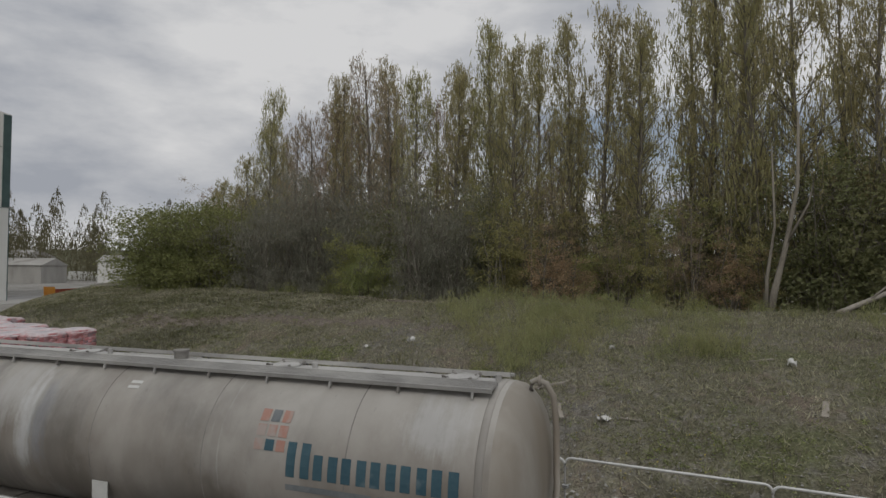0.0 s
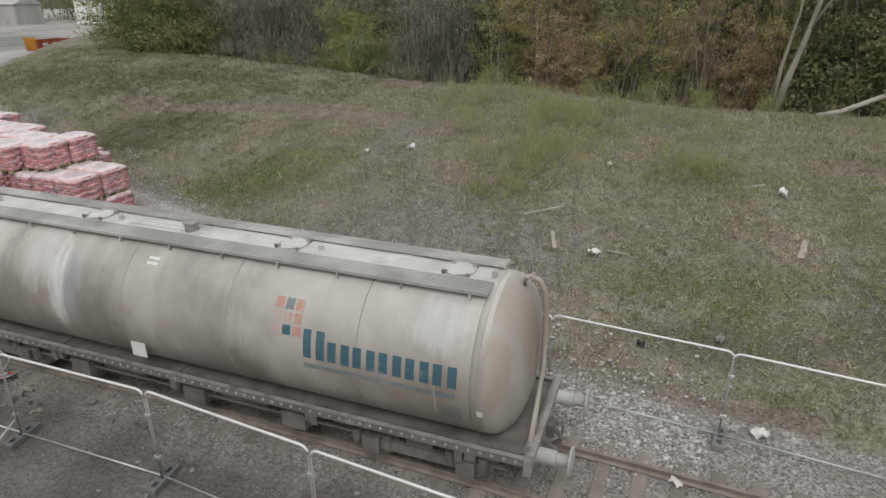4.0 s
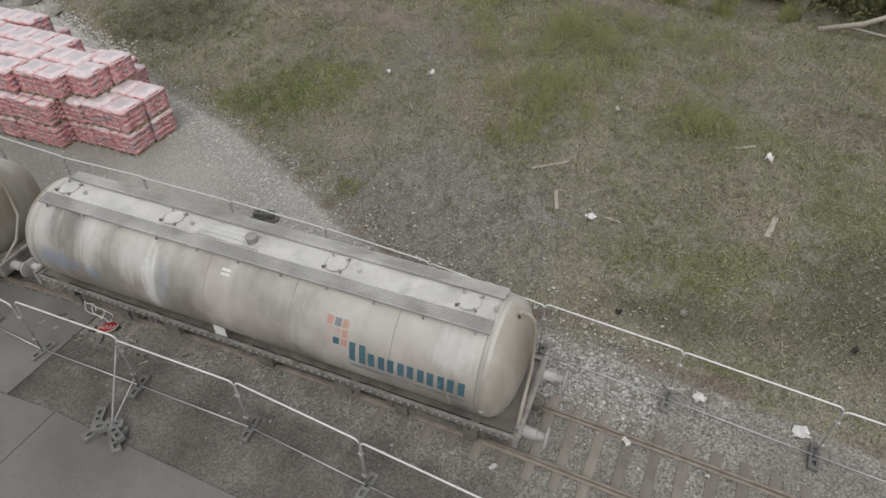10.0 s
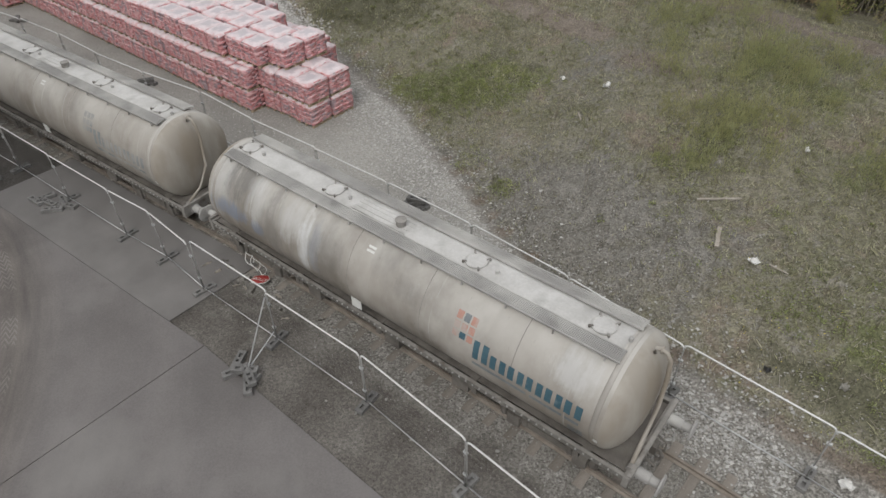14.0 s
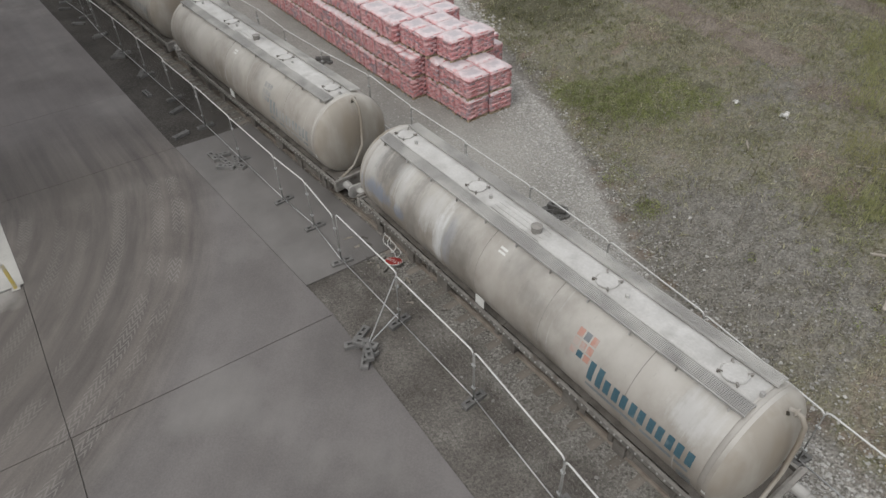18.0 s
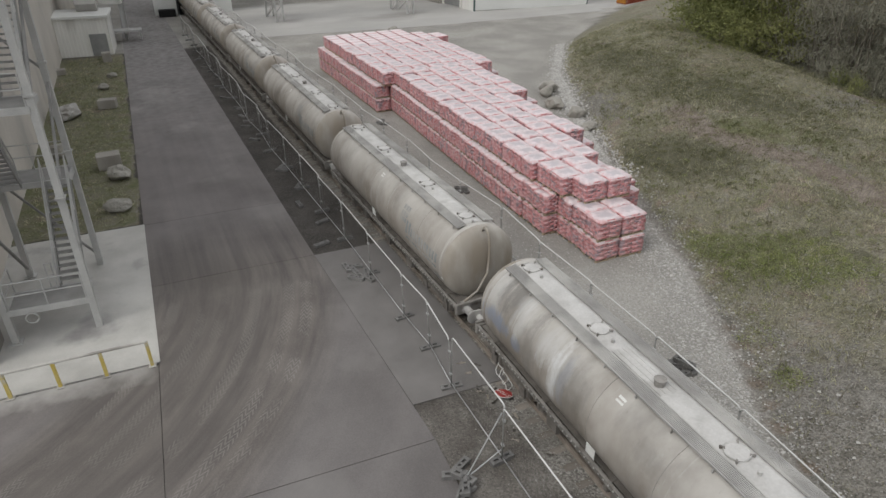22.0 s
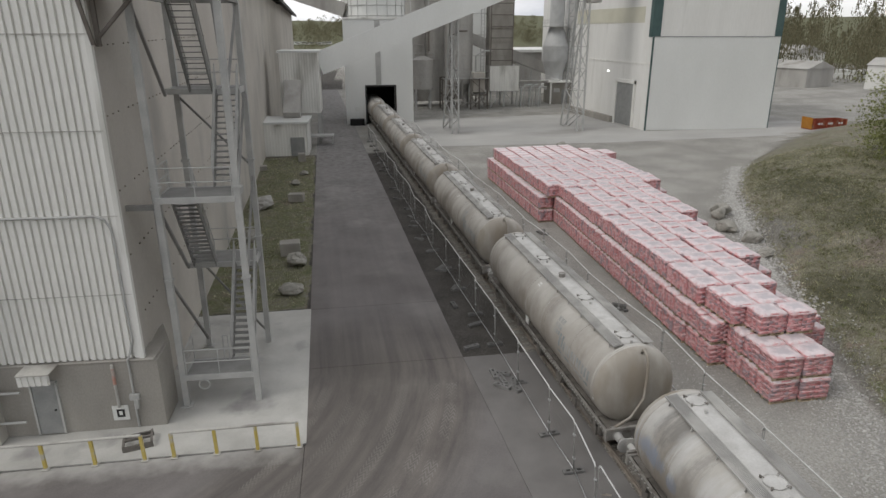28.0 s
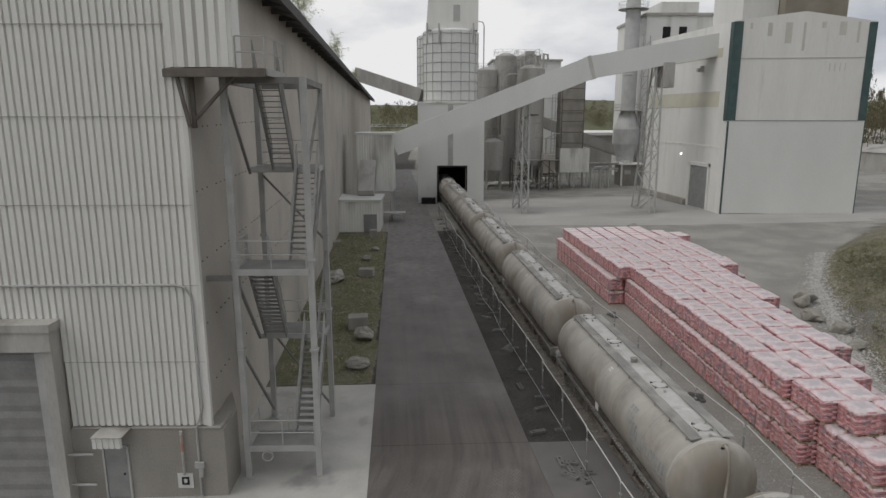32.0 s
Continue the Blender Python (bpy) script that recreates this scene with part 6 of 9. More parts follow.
# overhanging clad hoist box with its bracket
hoist = part("hoist_box", boxes((-22.9, -22.0, -8.95, -6.8, 15.56, 22)), M_clad, shed, "ribbed off-white box jutting from the gable")
hs = ribbed(2.16, 6.44, 0.36, 0.09)
o = link("cladding_sheet", hs, None, hoist)
o.matrix_local = pose(-22.06, -8.97, 15.56)
part("hoist_floor", boxes((-24.9, -21.95, -9.05, -5.8, 15.40, 15.53), (-21.95, -21.83, -9.07, -5.75, 15.24, 15.5), bevel=0.01), M_bracket, hoist)
bm = bmesh.new()
beam(bm, (-21.95, -8.65, 15.25), (-22.1, -8.4, 13.65), 0.11)
beam(bm, (-22.2, -6.9, 15.25), (-22.4, -8.3, 13.9), 0.10)
beam(bm, (-22.4, -8.35, 13.6), (-22.4, -8.35, 15.3), 0.13)
part("bracket", bm, M_bracket, hoist)

# ---- stair tower ----
stair = thing("stair_tower", "dusty grey steel stair tower beside the shed", "staircase")
for x, y in ((-23.4, -7.55), (-23.4, -4.8), (-28.5, -5.1), (-28.5, -7.8)):
    bm = boxes((x - 0.11, x + 0.11, y - 0.11, y + 0.11, 0.0, 15.25))
    col = part("column", bm, M_steel, stair)
    for name, k, z0, z1 in (("base_plate", 0.22, 0.04, 0.09), ("splice_plate", 0.16, 8.75, 8.83), ("splice_plate", 0.16, 5.3, 5.36)):
        part(name, boxes((x - k, x + k, y - k, y + k, z0, z1)), M_steel, col)
def brace(*spec):
    bm = bmesh.new()
    beam(bm, *spec)
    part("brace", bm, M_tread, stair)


for a, c in (((-23.4, -7.55), (-23.4, -4.8)), ((-23.4, -4.8), (-28.5, -5.1)), ((-28.5, -5.1), (-28.5, -7.8)), ((-28.5, -7.8), (-23.4, -7.55))):
    brace((*a, 15.15), (*c, 15.15), 0.14, 0.22)
for z0, z1 in ((5.0, 8.1), (8.4, 11.7), (11.9, 15.0)):
    brace((-23.4, -4.8, z0), (-28.5, -5.1, z1), 0.09)
brace((-28.5, -7.8, 0.4), (-23.4, -7.55, 5.3), 0.09)
brace((-23.4, -7.55, 8.0), (-26.2, -7.6, 4.8), 0.10)
brace((-23.4, -7.55, 15.0), (-26.2, -7.6, 11.7), 0.10)
brace((-28.5, -5.1, 0.6), (-28.5, -7.8, 4.4), 0.08)
brace((-28.5, -5.1, 8.5), (-28.5, -7.8, 11.5), 0.08)
brace((-23.4, -7.55, 8.1), (-23.4, -8.95, 8.1), 0.1, 0.2)
brace((-23.4, -4.8, 12.0), (-23.4, -4.95, 15.0), 0.1)



def railing(bm, pts, h=1.05):
    pts = [Vector(p) for p in pts]
    for z in (h, h * 0.52):
        tube(bm, [p + Vector((0, 0, z)) for p in pts], 0.024, 5)
    for a, c in zip(pts, pts[1:]):
        n = max(1, round((c - a).length / 1.2))
        for k in range(n + 1):
            p = a.lerp(c, k / n)
            tube(bm, [p, p + Vector((0, 0, h))], 0.022, 5)


def rails_of(parent, pts, h=1.05):
    """A stair railing in pieces: handrail, knee rail, posts."""
    pts = [Vector(p) for p in pts]
    for name, z in (("handrail", h), ("knee_rail", h * 0.52)):
        bm = bmesh.new()
        tube(bm, [p + Vector((0, 0, z)) for p in pts], 0.026, 6)
        part(name, bm, M_steel, parent)
    feet = []
    for a, c in zip(pts, pts[1:]):
        n = max(1, round((c - a).length / 1.2))
        feet += [a.lerp(c, k / n) for k in range(n)]
    for p in feet + [pts[-1]]:
        bm = bmesh.new()
        tube(bm, [p, p + Vector((0, 0, h))], 0.023, 6)
        part("post", bm, M_steel, parent)


def landing(x0, x1, y0, y1, z, rails):
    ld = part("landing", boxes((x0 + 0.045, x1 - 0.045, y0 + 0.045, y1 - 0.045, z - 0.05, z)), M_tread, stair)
    for y in (y0, y1):
        part("edge_beam", boxes((x0 - 0.04, x1 + 0.04, y - 0.04, y + 0.04, z - 0.2, z + 0.02)), M_steel, ld)
    for x in (x0, x1):
        part("edge_beam", boxes((x - 0.04, x + 0.04, y0 + 0.042, y1 - 0.042, z - 0.2, z + 0.018)), M_steel, ld)
    for r in rails:
        rails_of(ld, [(a, c, z) for a, c in r])


landing(-24.6, -23.3, -7.45, -4.9, 1.4, [[(-24.6, -7.4), (-23.35, -7.4), (-23.35, -4.95)], [(-24.5, -6.2), (-24.5, -6.0)]])
landing(-28.7, -27.1, -7.8, -5.1, 4.65, [[(-28.65, -7.75), (-28.65, -5.15)]])
landing(-24.9, -23.25, -7.55, -4.9, 8.45, [[(-24.9, -7.5), (-23.3, -7.5), (-23.3, -4.95)]])
landing(-28.7, -27.1, -7.8, -5.1, 11.85, [[(-28.65, -7.75), (-28.65, -5.15)]])
landing(-25.0, -22.3, -6.8, -5.75, 15.45, [[(-22.35, -6.75), (-22.35, -5.8), (-25.0, -5.8)]])


def flight(x0, z0, x1, z1, y0, y1):
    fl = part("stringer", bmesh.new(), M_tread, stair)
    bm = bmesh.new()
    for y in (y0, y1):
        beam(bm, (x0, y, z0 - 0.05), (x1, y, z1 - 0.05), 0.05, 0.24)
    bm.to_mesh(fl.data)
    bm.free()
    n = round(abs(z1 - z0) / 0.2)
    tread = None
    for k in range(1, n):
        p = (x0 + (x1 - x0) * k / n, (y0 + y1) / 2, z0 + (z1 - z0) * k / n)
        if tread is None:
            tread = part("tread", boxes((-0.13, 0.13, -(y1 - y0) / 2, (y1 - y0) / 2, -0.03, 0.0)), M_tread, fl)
            tread.matrix_local = pose(*p)
        else:
            link("tread", tread.data, None, fl).matrix_local = pose(*p)
    for y in (y0, y1):
        rails_of(fl, [(x0, y, z0), (x1, y, z1)], 0.95)


flight(-24.6, 1.4, -27.1, 4.65, -5.9, -5.05)
flight(-27.1, 4.65, -24.9, 8.45, -7.6, -6.7)
flight(-24.9, 8.45, -27.1, 11.85, -5.9, -5.05)
flight(-27.1, 11.85, -24.9, 15.7, -6.9, -6.05)
bm = bmesh.new()
tube(bm, [(-23.2, -6.75 + 0.2 * math.cos(k * 0.3307), 1.05 + 0.2 * math.sin(k * 0.3307)) for k in range(20)], 0.03, 6)
part("wheel", bm, M_steel, stair)

stair.location = (0.18, -0.02, 0)

# ---- yellow barrier ----
def barrier(ys, label):
    e = thing("safety_barrier", label, "barrier", "yellow barriers")
    for y in ys:
        bm = boxes((-19.93, -19.83, y - 0.05, y + 0.05, 0.05, 1.02))
        p = part("post", bm, M_yellow, e)
        part("base_plate", boxes((-20.0, -19.76, y - 0.12, y + 0.12, 0.05, 0.075)), M_bay, p)
    bm = bmesh.new()
    tube(bm, [(-19.88, ys[0] + 0.02, 0.95), (-19.88, ys[0], 1.05), (-19.88, ys[-1], 1.05), (-19.88, ys[-1] - 0.02, 0.95)], 0.05, 8)
    part("top_rail", bm, M_bay, e, "dust-covered top rail")


barrier((-2.96, -4.38, -5.77, -7.2), "chipped yellow steel barrier at the corner of the pad")
barrier((-8.18, -9.8, -11.4, -13.0), "chipped yellow steel barrier before the shed door")
e = thing("steel_trestle", "low rusty steel trestle lying by the barrier", "trestle", at=pose(-20.9, -8.7, 0.05, 0, 0, 15))
part("bar", boxes((-0.4, 0.4, -0.5, -0.42, 0.18, 0.25), (-0.4, 0.4, 0.42, 0.5, 0.18, 0.25), (-0.05, 0.05, -0.5, 0.5, 0.18, 0.26), (-0.4, -0.34, -0.5, 0.5, 0, 0.2), (0.34, 0.4, -0.5, 0.5, 0, 0.2)), M_under, e)


# ---- stones and blocks on the verge ----
def boulder(x, y, s, seed, material=None, label="rough grey boulder on the ground", sink=0.12, name="boulder"):
    bm = bmesh.new()
    bmesh.ops.create_icosphere(bm, subdivisions=3, radius=1)
    for v in bm.verts:
        p = v.co.copy()
        q = 0.55 * noise.noise(p * 0.9 + Vector((seed * 3.1, 0, 0))) + 0.2 * noise.noise(p * 2.6 + Vector((0, seed, 0)))
        p = p * (1 + q)
        for a in range(5):
            d = Vector((math.cos(a * 2.1 + seed), math.sin(a * 1.7 + seed * 2), math.cos(a + seed * 0.7))).normalized()
            k = p.dot(d) - 0.82
            if k > 0:
                p -= d * k * 0.85
        v.co = Vector((p.x * s[0], p.y * s[1], p.z * s[2]))
    ob = part(name, bm, material or M_rock)
    ob.matrix_world = pose(x, y, max(0, height(x, y)) + s[2] * (1 - sink * 2), 0, 0, seed * 57)
    return tagged(ob, label, name)


for i, (x, y, s) in enumerate(((-39, -4.75, (0.7, 0.6, 0.45)), (-34.2, -4.6, (0.65, 0.5, 0.35)), (-44.5, -8.6, (0.7, 0.6, 0.5)), (-61.5, -7.0, (0.5, 0.4, 0.3)), (-66, -6.6, (0.4, 0.35, 0.25)))):
    boulder(x, y, s, i + 1, label="grey boulder on the grass verge")
for i, (x, y, s) in enumerate(((-44.4, 26.3, (0.75, 0.65, 0.55)), (-43.4, 25.6, (0.6, 0.5, 0.45)), (-40.4, 24.6, (0.75, 0.6, 0.5)), (-37.9, 24.9, (0.7, 0.6, 0.42)), (-35.2, 24.3, (0.65, 0.5, 0.3)), (-60.5, 18.3, (0.7, 0.5, 0.35)), (-73.1, 22.5, (0.95, 0.75, 0.5)))):
    boulder(x, y, s, i + 11, label="limestone boulder at the foot of the bank")
for x, y, sx, sy, sz, a in ((-41.2, -5.4, 1.0, 1.3, 0.85, 6), (-55.2, -6.3, 0.8, 1.3, 0.7, -8), (-69.3, -11.2, 0.9, 1.0, 0.5, 10), (-73.5, -7.4, 1.0, 0.8, 0.9, 4)):
    bm = boxes((-sx / 2, sx / 2, -sy / 2, sy / 2, 0, sz), bevel=0.03)
    ob = part("concrete_block", bm, M_plinth)
    ob.matrix_world = pose(x, y, 0, 0, 0, a)
    tagged(ob, "grey cast concrete block on the grass verge", "concrete block", "verge blocks")
boulder(-53.5, -8.9, (1.1, 0.9, 0.6), 31, M_silo, "crumpled pale tarpaulin heap on the verge", name="tarpaulin")

# ---- loading tower over the track ----
tower = thing("loading_tower", "pale clad rail loading tower with ribbed silos above a tunnel", "industrial building")
X0, X1 = -113.0, -101.5
part("wall", boxes((X0, X1, -2.9, 0.3, 0, 15.4)), M_clad2, tower, "pale panel wall beside the tunnel")
part("wall", boxes((X0, X1, 4.55, 7.4, 0, 15.4)), M_clad2, tower)
part("wall", boxes((X0, X1, 0.3, 4.55, 5.65, 15.4)), M_clad2, tower)
# near-black lining: the shade inside the tunnel is put into the colour
part("tunnel_end", boxes((X0 - 0.3, X0, 0.3, 4.55, 0, 5.65), (X0, X1 - 0.6, 0.3, 0.34, 0, 5.65), (X0, X1 - 0.6, 4.51, 4.55, 0, 5.65), (X0, X1 - 0.6, 0.34, 4.51, 5.6, 5.65)), M_dark, tower, "dark tunnel interior")
part("portal_trim", boxes((X1, X1 + 0.06, 0.05, 0.3, 0, 5.9), (X1, X1 + 0.06, 4.55, 4.8, 0, 5.9), (X1, X1 + 0.06, 0.3, 4.55, 5.65, 5.9)), M_black, tower)
part("louvre_strip", boxes((X1, X1 + 0.05, 1.75, 2.55, 5.92, 15.2), *[(X1 + 0.05, X1 + 0.09, 1.75, 2.55, 6.2 + k * 0.6, 6.3 + k * 0.6) for k in range(15)]), M_steel, tower, "grey vertical louvre strip")
part("cornice", boxes((X0 - 0.1, X1 + 0.12, -3.0, 7.5, 15.4, 15.65)), M_clad, tower)
part("notice", boxes((X1, X1 + 0.03, -1.6, -0.9, 2.0, 2.6)), M_white, tower)
part("step_block", boxes((X1, X1 + 1.2, -2.4, -0.2, 0, 0.9)), M_dark, tower)
for cx, cy, r in ((-106.2, 2.25, 4.35), (-112.6, 1.0, 4.2)):
    bm = bmesh.new()
    prof = [(r, 15.65)]
    for k in range(7):
        z = 15.9 + k * 1.5
        prof += [(r, z), (r + 0.02, z + 0.08), (r, z + 0.16)]
    prof += [(r, 26.3), (r * 0.9, 26.6)]
    lathe(bm, prof, "z", 36, (cx, cy, 0))
    silo = part("silo", bm, M_clad2, tower, "ribbed white cylindrical silo")
    for k in range(8):
        bm = bmesh.new()
        tube(bm, [(cx + (r + 0.05) * math.cos(q * 0.1745), cy + (r + 0.05) * math.sin(q * 0.1745), 15.9 + k * 1.42) for q in range(37)], 0.06, 4)
        part("hoop", bm, M_steel, silo)
    for k in range(18):
        bm = bmesh.new()
        a = k * 2 * math.pi / 18
        beam(bm, (cx + (r + 0.05) * math.cos(a), cy + (r + 0.05) * math.sin(a), 15.7), (cx + (r + 0.05) * math.cos(a), cy + (r + 0.05) * math.sin(a), 26.2), 0.09, up=(1, 0, 0))
        part("rib", bm, M_steel, silo)
bm = bmesh.new()
v = [bm.verts.new(p) for p in ((-103, -1.6, 26.4), (-103, 6.4, 26.4), (-111, 6.4, 26.4), (-111, -1.6, 26.4), (-103, -0.9, 34.5), (-103, 6.4, 34.5), (-111, 6.4, 34.5), (-111, -0.9, 34.5))]
for f in ((3, 2, 1, 0), (4, 5, 6, 7), (0, 1, 5, 4), (1, 2, 6, 5), (2, 3, 7, 6), (3, 0, 4, 7)):
    bm.faces.new([v[i] for i in f])
head_house = part("head_house", bm, M_clad, tower, "pale clad head house")
part("louvre_strip", boxes((-103, -102.94, 2.6, 3.6, 27.6, 30.0)), M_steel, head_house)
bm = bmesh.new()
tube(bm, [(-101.8, 7.2, 15.6), (-101.8, 7.2, 26.8), (-102.2, 7.0, 27.4), (-103.0, 6.5, 27.6)], 0.09, 6)
for s in (-1.4, 0.4, 5.6):
    tube(bm, [(-102.0, s, 24.2), (-102.0, s, 27.2)], 0.15, 6)
part("pipe", bm, M_steel, tower)

# ---- conveyor gallery ----
gal = thing("conveyor_gallery", "long pale enclosed conveyor gallery rising to the warehouse", "conveyor")
def gallery(p, q, parent, w=2.6, h=2.9, material=None):
    bm = bmesh.new()
    beam(bm, p, q, w, h)
    return part("gallery_span", bm, material or M_clad2, parent)
gallery((-89, -5.8, 9.5), (-89, 20.42, 19.6), gal)
gallery((-89, 20.42, 19.6), (-89, 38.2, 22.7), gal, 2.58, 2.88)
bm = bmesh.new()
beam(bm, (-89, 20.2, 19.5), (-89, 20.65, 19.63), 2.76, 3.1)
part("joint_band", bm, M_clad, gal)
def trestle(legs, top, parent):
    bm = bmesh.new()
    (x0, y0), (x1, y1) = legs
    tops = [Vector((top[0] + d, top[1], top[2])) for d in (-0.7, 0.7)]
    bots = [Vector((x0, y0, 0)), Vector((x1, y1, 0))]
    for o in (-0.45, 0.45):
        for a, c in zip(bots, tops):
            beam(bm, a + Vector((0, o, 0)), c + Vector((0, o, 0)), 0.2)
        for k in range(7):
            a, c = bots[0].lerp(tops[0], k / 7), bots[1].lerp(tops[1], (k + 1) / 7)
            if k % 2:
                a, c = bots[1].lerp(tops[1], k / 7), bots[0].lerp(tops[0], (k + 1) / 7)
            beam(bm, a + Vector((0, o, 0)), c + Vector((0, o, 0)), 0.1)
            a, c = bots[0].lerp(tops[0], k / 7), bots[1].lerp(tops[1], k / 7)
            if k:
                beam(bm, a + Vector((0, o, 0)), c + Vector((0, o, 0)), 0.08)
    for k in range(9):
        for b0, t0 in zip(bots, tops):
            a, c = b0.lerp(t0, k / 9), b0.lerp(t0, (k + 1) / 9)
            s = 0.45 if k % 2 else -0.45
            beam(bm, a + Vector((0, s, 0)), c + Vector((0, -s, 0)), 0.07)
    return part("trestle", bm, M_steel, parent, "grey lattice steel trestle")
trestle(((-94.0, 11.6), (-88.4, 12.15)), (-89, 12.0, 14.9), gal)
trestle(((-92.2, 28.6), (-86.3, 29.1)), (-89, 29.6, 20.0), gal)
part("side_box", boxes((-90, -87.2, 29.9, 31.3, 17.0, 20.2)), M_silo, gal)

# ---- transfer tower and hut ----
tr = thing("transfer_tower", "pale clad transfer tower on legs beside the shed", "industrial building")
part("body", boxes((-90, -85, -10.5, -5.75, 4.0, 11.4)), M_clad, tr)
o = link("cladding_sheet", ribbed(4.62, 7.3, 0.33, 0.06), None, tr)
o.matrix_local = pose(-84.99, -10.42, 4.05)
part("roof", boxes((-90.2, -84.8, -10.7, -5.55, 11.4, 11.65)), M_clad2, tr)
for x, y in ((-85.3, -10.2), (-85.3, -6.0), (-89.7, -10.2), (-89.7, -6.0)):
    part("leg", boxes((x - 0.15, x + 0.15, y - 0.15, y + 0.15, 0, 4.0)), M_steel, tr)
bm = bmesh.new()
beam(bm, (-84.6, -8.9, 7.6), (-80.5, -8.9, 4.1), 2.0, 1.6)
part("chute", bm, M_silo, tr, "brown inclined chute")
part("landing", boxes((-84.8, -83.2, -7.4, -4.2, 1.2, 1.4), (-84.7, -84.5, -7.3, -7.1, 0, 1.2), (-84.7, -84.5, -4.5, -4.3, 0, 1.2)), M_steel, tr)
hut = thing("plant_hut", "low pale ribbed plant hut on the verge", "hut")
part("wall", boxes((-82.5, -77.05, -12.7, -6.95, 0, 3.75)), M_clad, hut)
o = link("cladding_sheet", ribbed(5.61, 3.7, 0.33, 0.05), None, hut)
o.matrix_local = pose(-77.04, -12.65, 0.05)
part("roof", boxes((-82.8, -76.8, -12.9, -6.75, 3.75, 4.0)), M_clad2, hut)
part("door", boxes((-77.0, -76.93, -8.9, -7.3, 0.05, 2.2)), M_door, hut)
bm = bmesh.new()
for z in (0.6, 1.1):
    tube(bm, [(-70, -12.0, z + 2.5), (-62, -11.4, z + 1.2)], 0.04, 5)
for k in range(5):
    tube(bm, [(-70 + 2 * k, -12 + 0.15 * k, 0), (-70 + 2 * k, -12 + 0.15 * k, 3.6 - 0.33 * k)], 0.04, 5)
railing_set = part("ramp_railing", bm, M_steel, hut)
# old overhead conveyor from the shed roof
old = thing("old_conveyor", "weathered brown overhead conveyor from the shed roof", "conveyor")
gallery((-112, -13.5, 20.6), (-110, -2.5, 17.0), old, 2.4, 2.1, M_silo)

# ---- warehouse ----
M_stain = mat("algae stain", (0.50, 0.485, 0.43), (0.60, 0.585, 0.53), 0.8, scale=0.8, fine=9, bump=0.03, stretch=(1, 1, 0.3))
M_rust = mat("faint rust run", (0.56, 0.50, 0.44), (0.64, 0.60, 0.55), 0.8, scale=1, fine=9, bump=0.03)
wh = thing("warehouse", "tall cream clad warehouse with dark green corner trims", "industrial building")
A, B, C, D = (-84.2, 37.4), (-82.2, 54.0), (-105.5, 57.0), (-107.5, 34.6)
bm = bmesh.new()
bot = [bm.verts.new((*p, 0)) for p in (A, B, C, D)]
top = [bm.verts.new((*p, z)) for p, z in ((A, 24.4), (B, 24.1), (C, 24.1), (D, 24.4))]
ap = [bm.verts.new((-83.2, 45.6, 25.4)), bm.verts.new((-106.5, 45.6, 25.4))]
bm.faces.new((bot[0], bot[1], top[1], ap[0], top[0]))
bm.faces.new((bot[1], bot[2], top[2], top[1]))
bm.faces.new((bot[2], bot[3], top[3], ap[1], top[2]))
bm.faces.new((bot[3], bot[0], top[0], top[3]))
bmesh.ops.recalc_face_normals(bm, faces=bm.faces[:])
part("wall", bm, M_clad3, wh, "streaked cream cladding")
bm = bmesh.new()
def front(y, out=0.0):
    t = (y - A[1]) / (B[1] - A[1])
    return A[0] + (B[0] - A[0]) * t + out


def front_panel(y0, y1, z0, z1, out, name, material, label="", depth=0.08):
    bm = bmesh.new()
    v = [bm.verts.new((front(y, o), y, z)) for o in (0.0, out) for z in (z0, z1) for y in (y0, y1)]
    for f in ((4, 5, 7, 6), (0, 4, 6, 2), (1, 3, 7, 5), (2, 6, 7, 3), (0, 1, 5, 4)):
        bm.faces.new([v[i] for i in f])
    bmesh.ops.recalc_face_normals(bm, faces=bm.faces[:])
    return part(name, bm, material, wh, label)


front_panel(37.62, 53.88, 0.15, 12.1, 0.12, "white_panel", M_clad2, "clean smooth white panelled lower front")
front_panel(37.4, 37.61, 0.0, 12.1, 0.14, "corner_trim", M_green)
front_panel(53.89, 54.0, 0.0, 12.1, 0.14, "corner_trim", M_green)
front_panel(37.4, 38.35, 12.15, 24.3, 0.1, "corner_trim", M_green, "dark green corner trim")
front_panel(53.1, 54.0, 12.15, 24.0, 0.1, "corner_trim", M_green)
front_panel(38.35, 53.1, 19.8, 19.88, 0.05, "seam", M_bay)
for k in range(7):
    front_panel(39.2 + k * 2.1, 39.5 + k * 2.1 + 0.25 * (k % 3), 23.4 - 0.9 * (k % 4), 24.1, 0.012, "stain", M_stain, "grey-green stain under the eave")
for k in range(4):
    front_panel(49.0 + k * 0.6, 49.12 + k * 0.6, 18.2, 19.2, 0.012, "stain", M_rust, "rusty run under the seam")
front_panel(37.62, 53.88, 12.1, 12.2, 0.16, "flashing", M_door)
# long side: door, yellow band, seams
def side_x(x):
    t = (x - A[0]) / (D[0] - A[0])
    return A[1] + (D[1] - A[1]) * t
def side_panel(x0, x1, z0, z1, out, name, material, label=""):
    bm = bmesh.new()
    v = [bm.verts.new((x, side_x(x) - o, z)) for o in (0.0, out) for z in (z0, z1) for x in (x0, x1)]
    for f in ((4, 5, 7, 6), (0, 4, 6, 2), (1, 3, 7, 5), (2, 6, 7, 3), (0, 1, 5, 4)):
        bm.faces.new([v[i] for i in f])
    bmesh.ops.recalc_face_normals(bm, faces=bm.faces[:])
    return part(name, bm, material, wh, label)
side_panel(-85.0, -84.2, 12.1, 24.3, 0.1, "corner_trim", M_green)
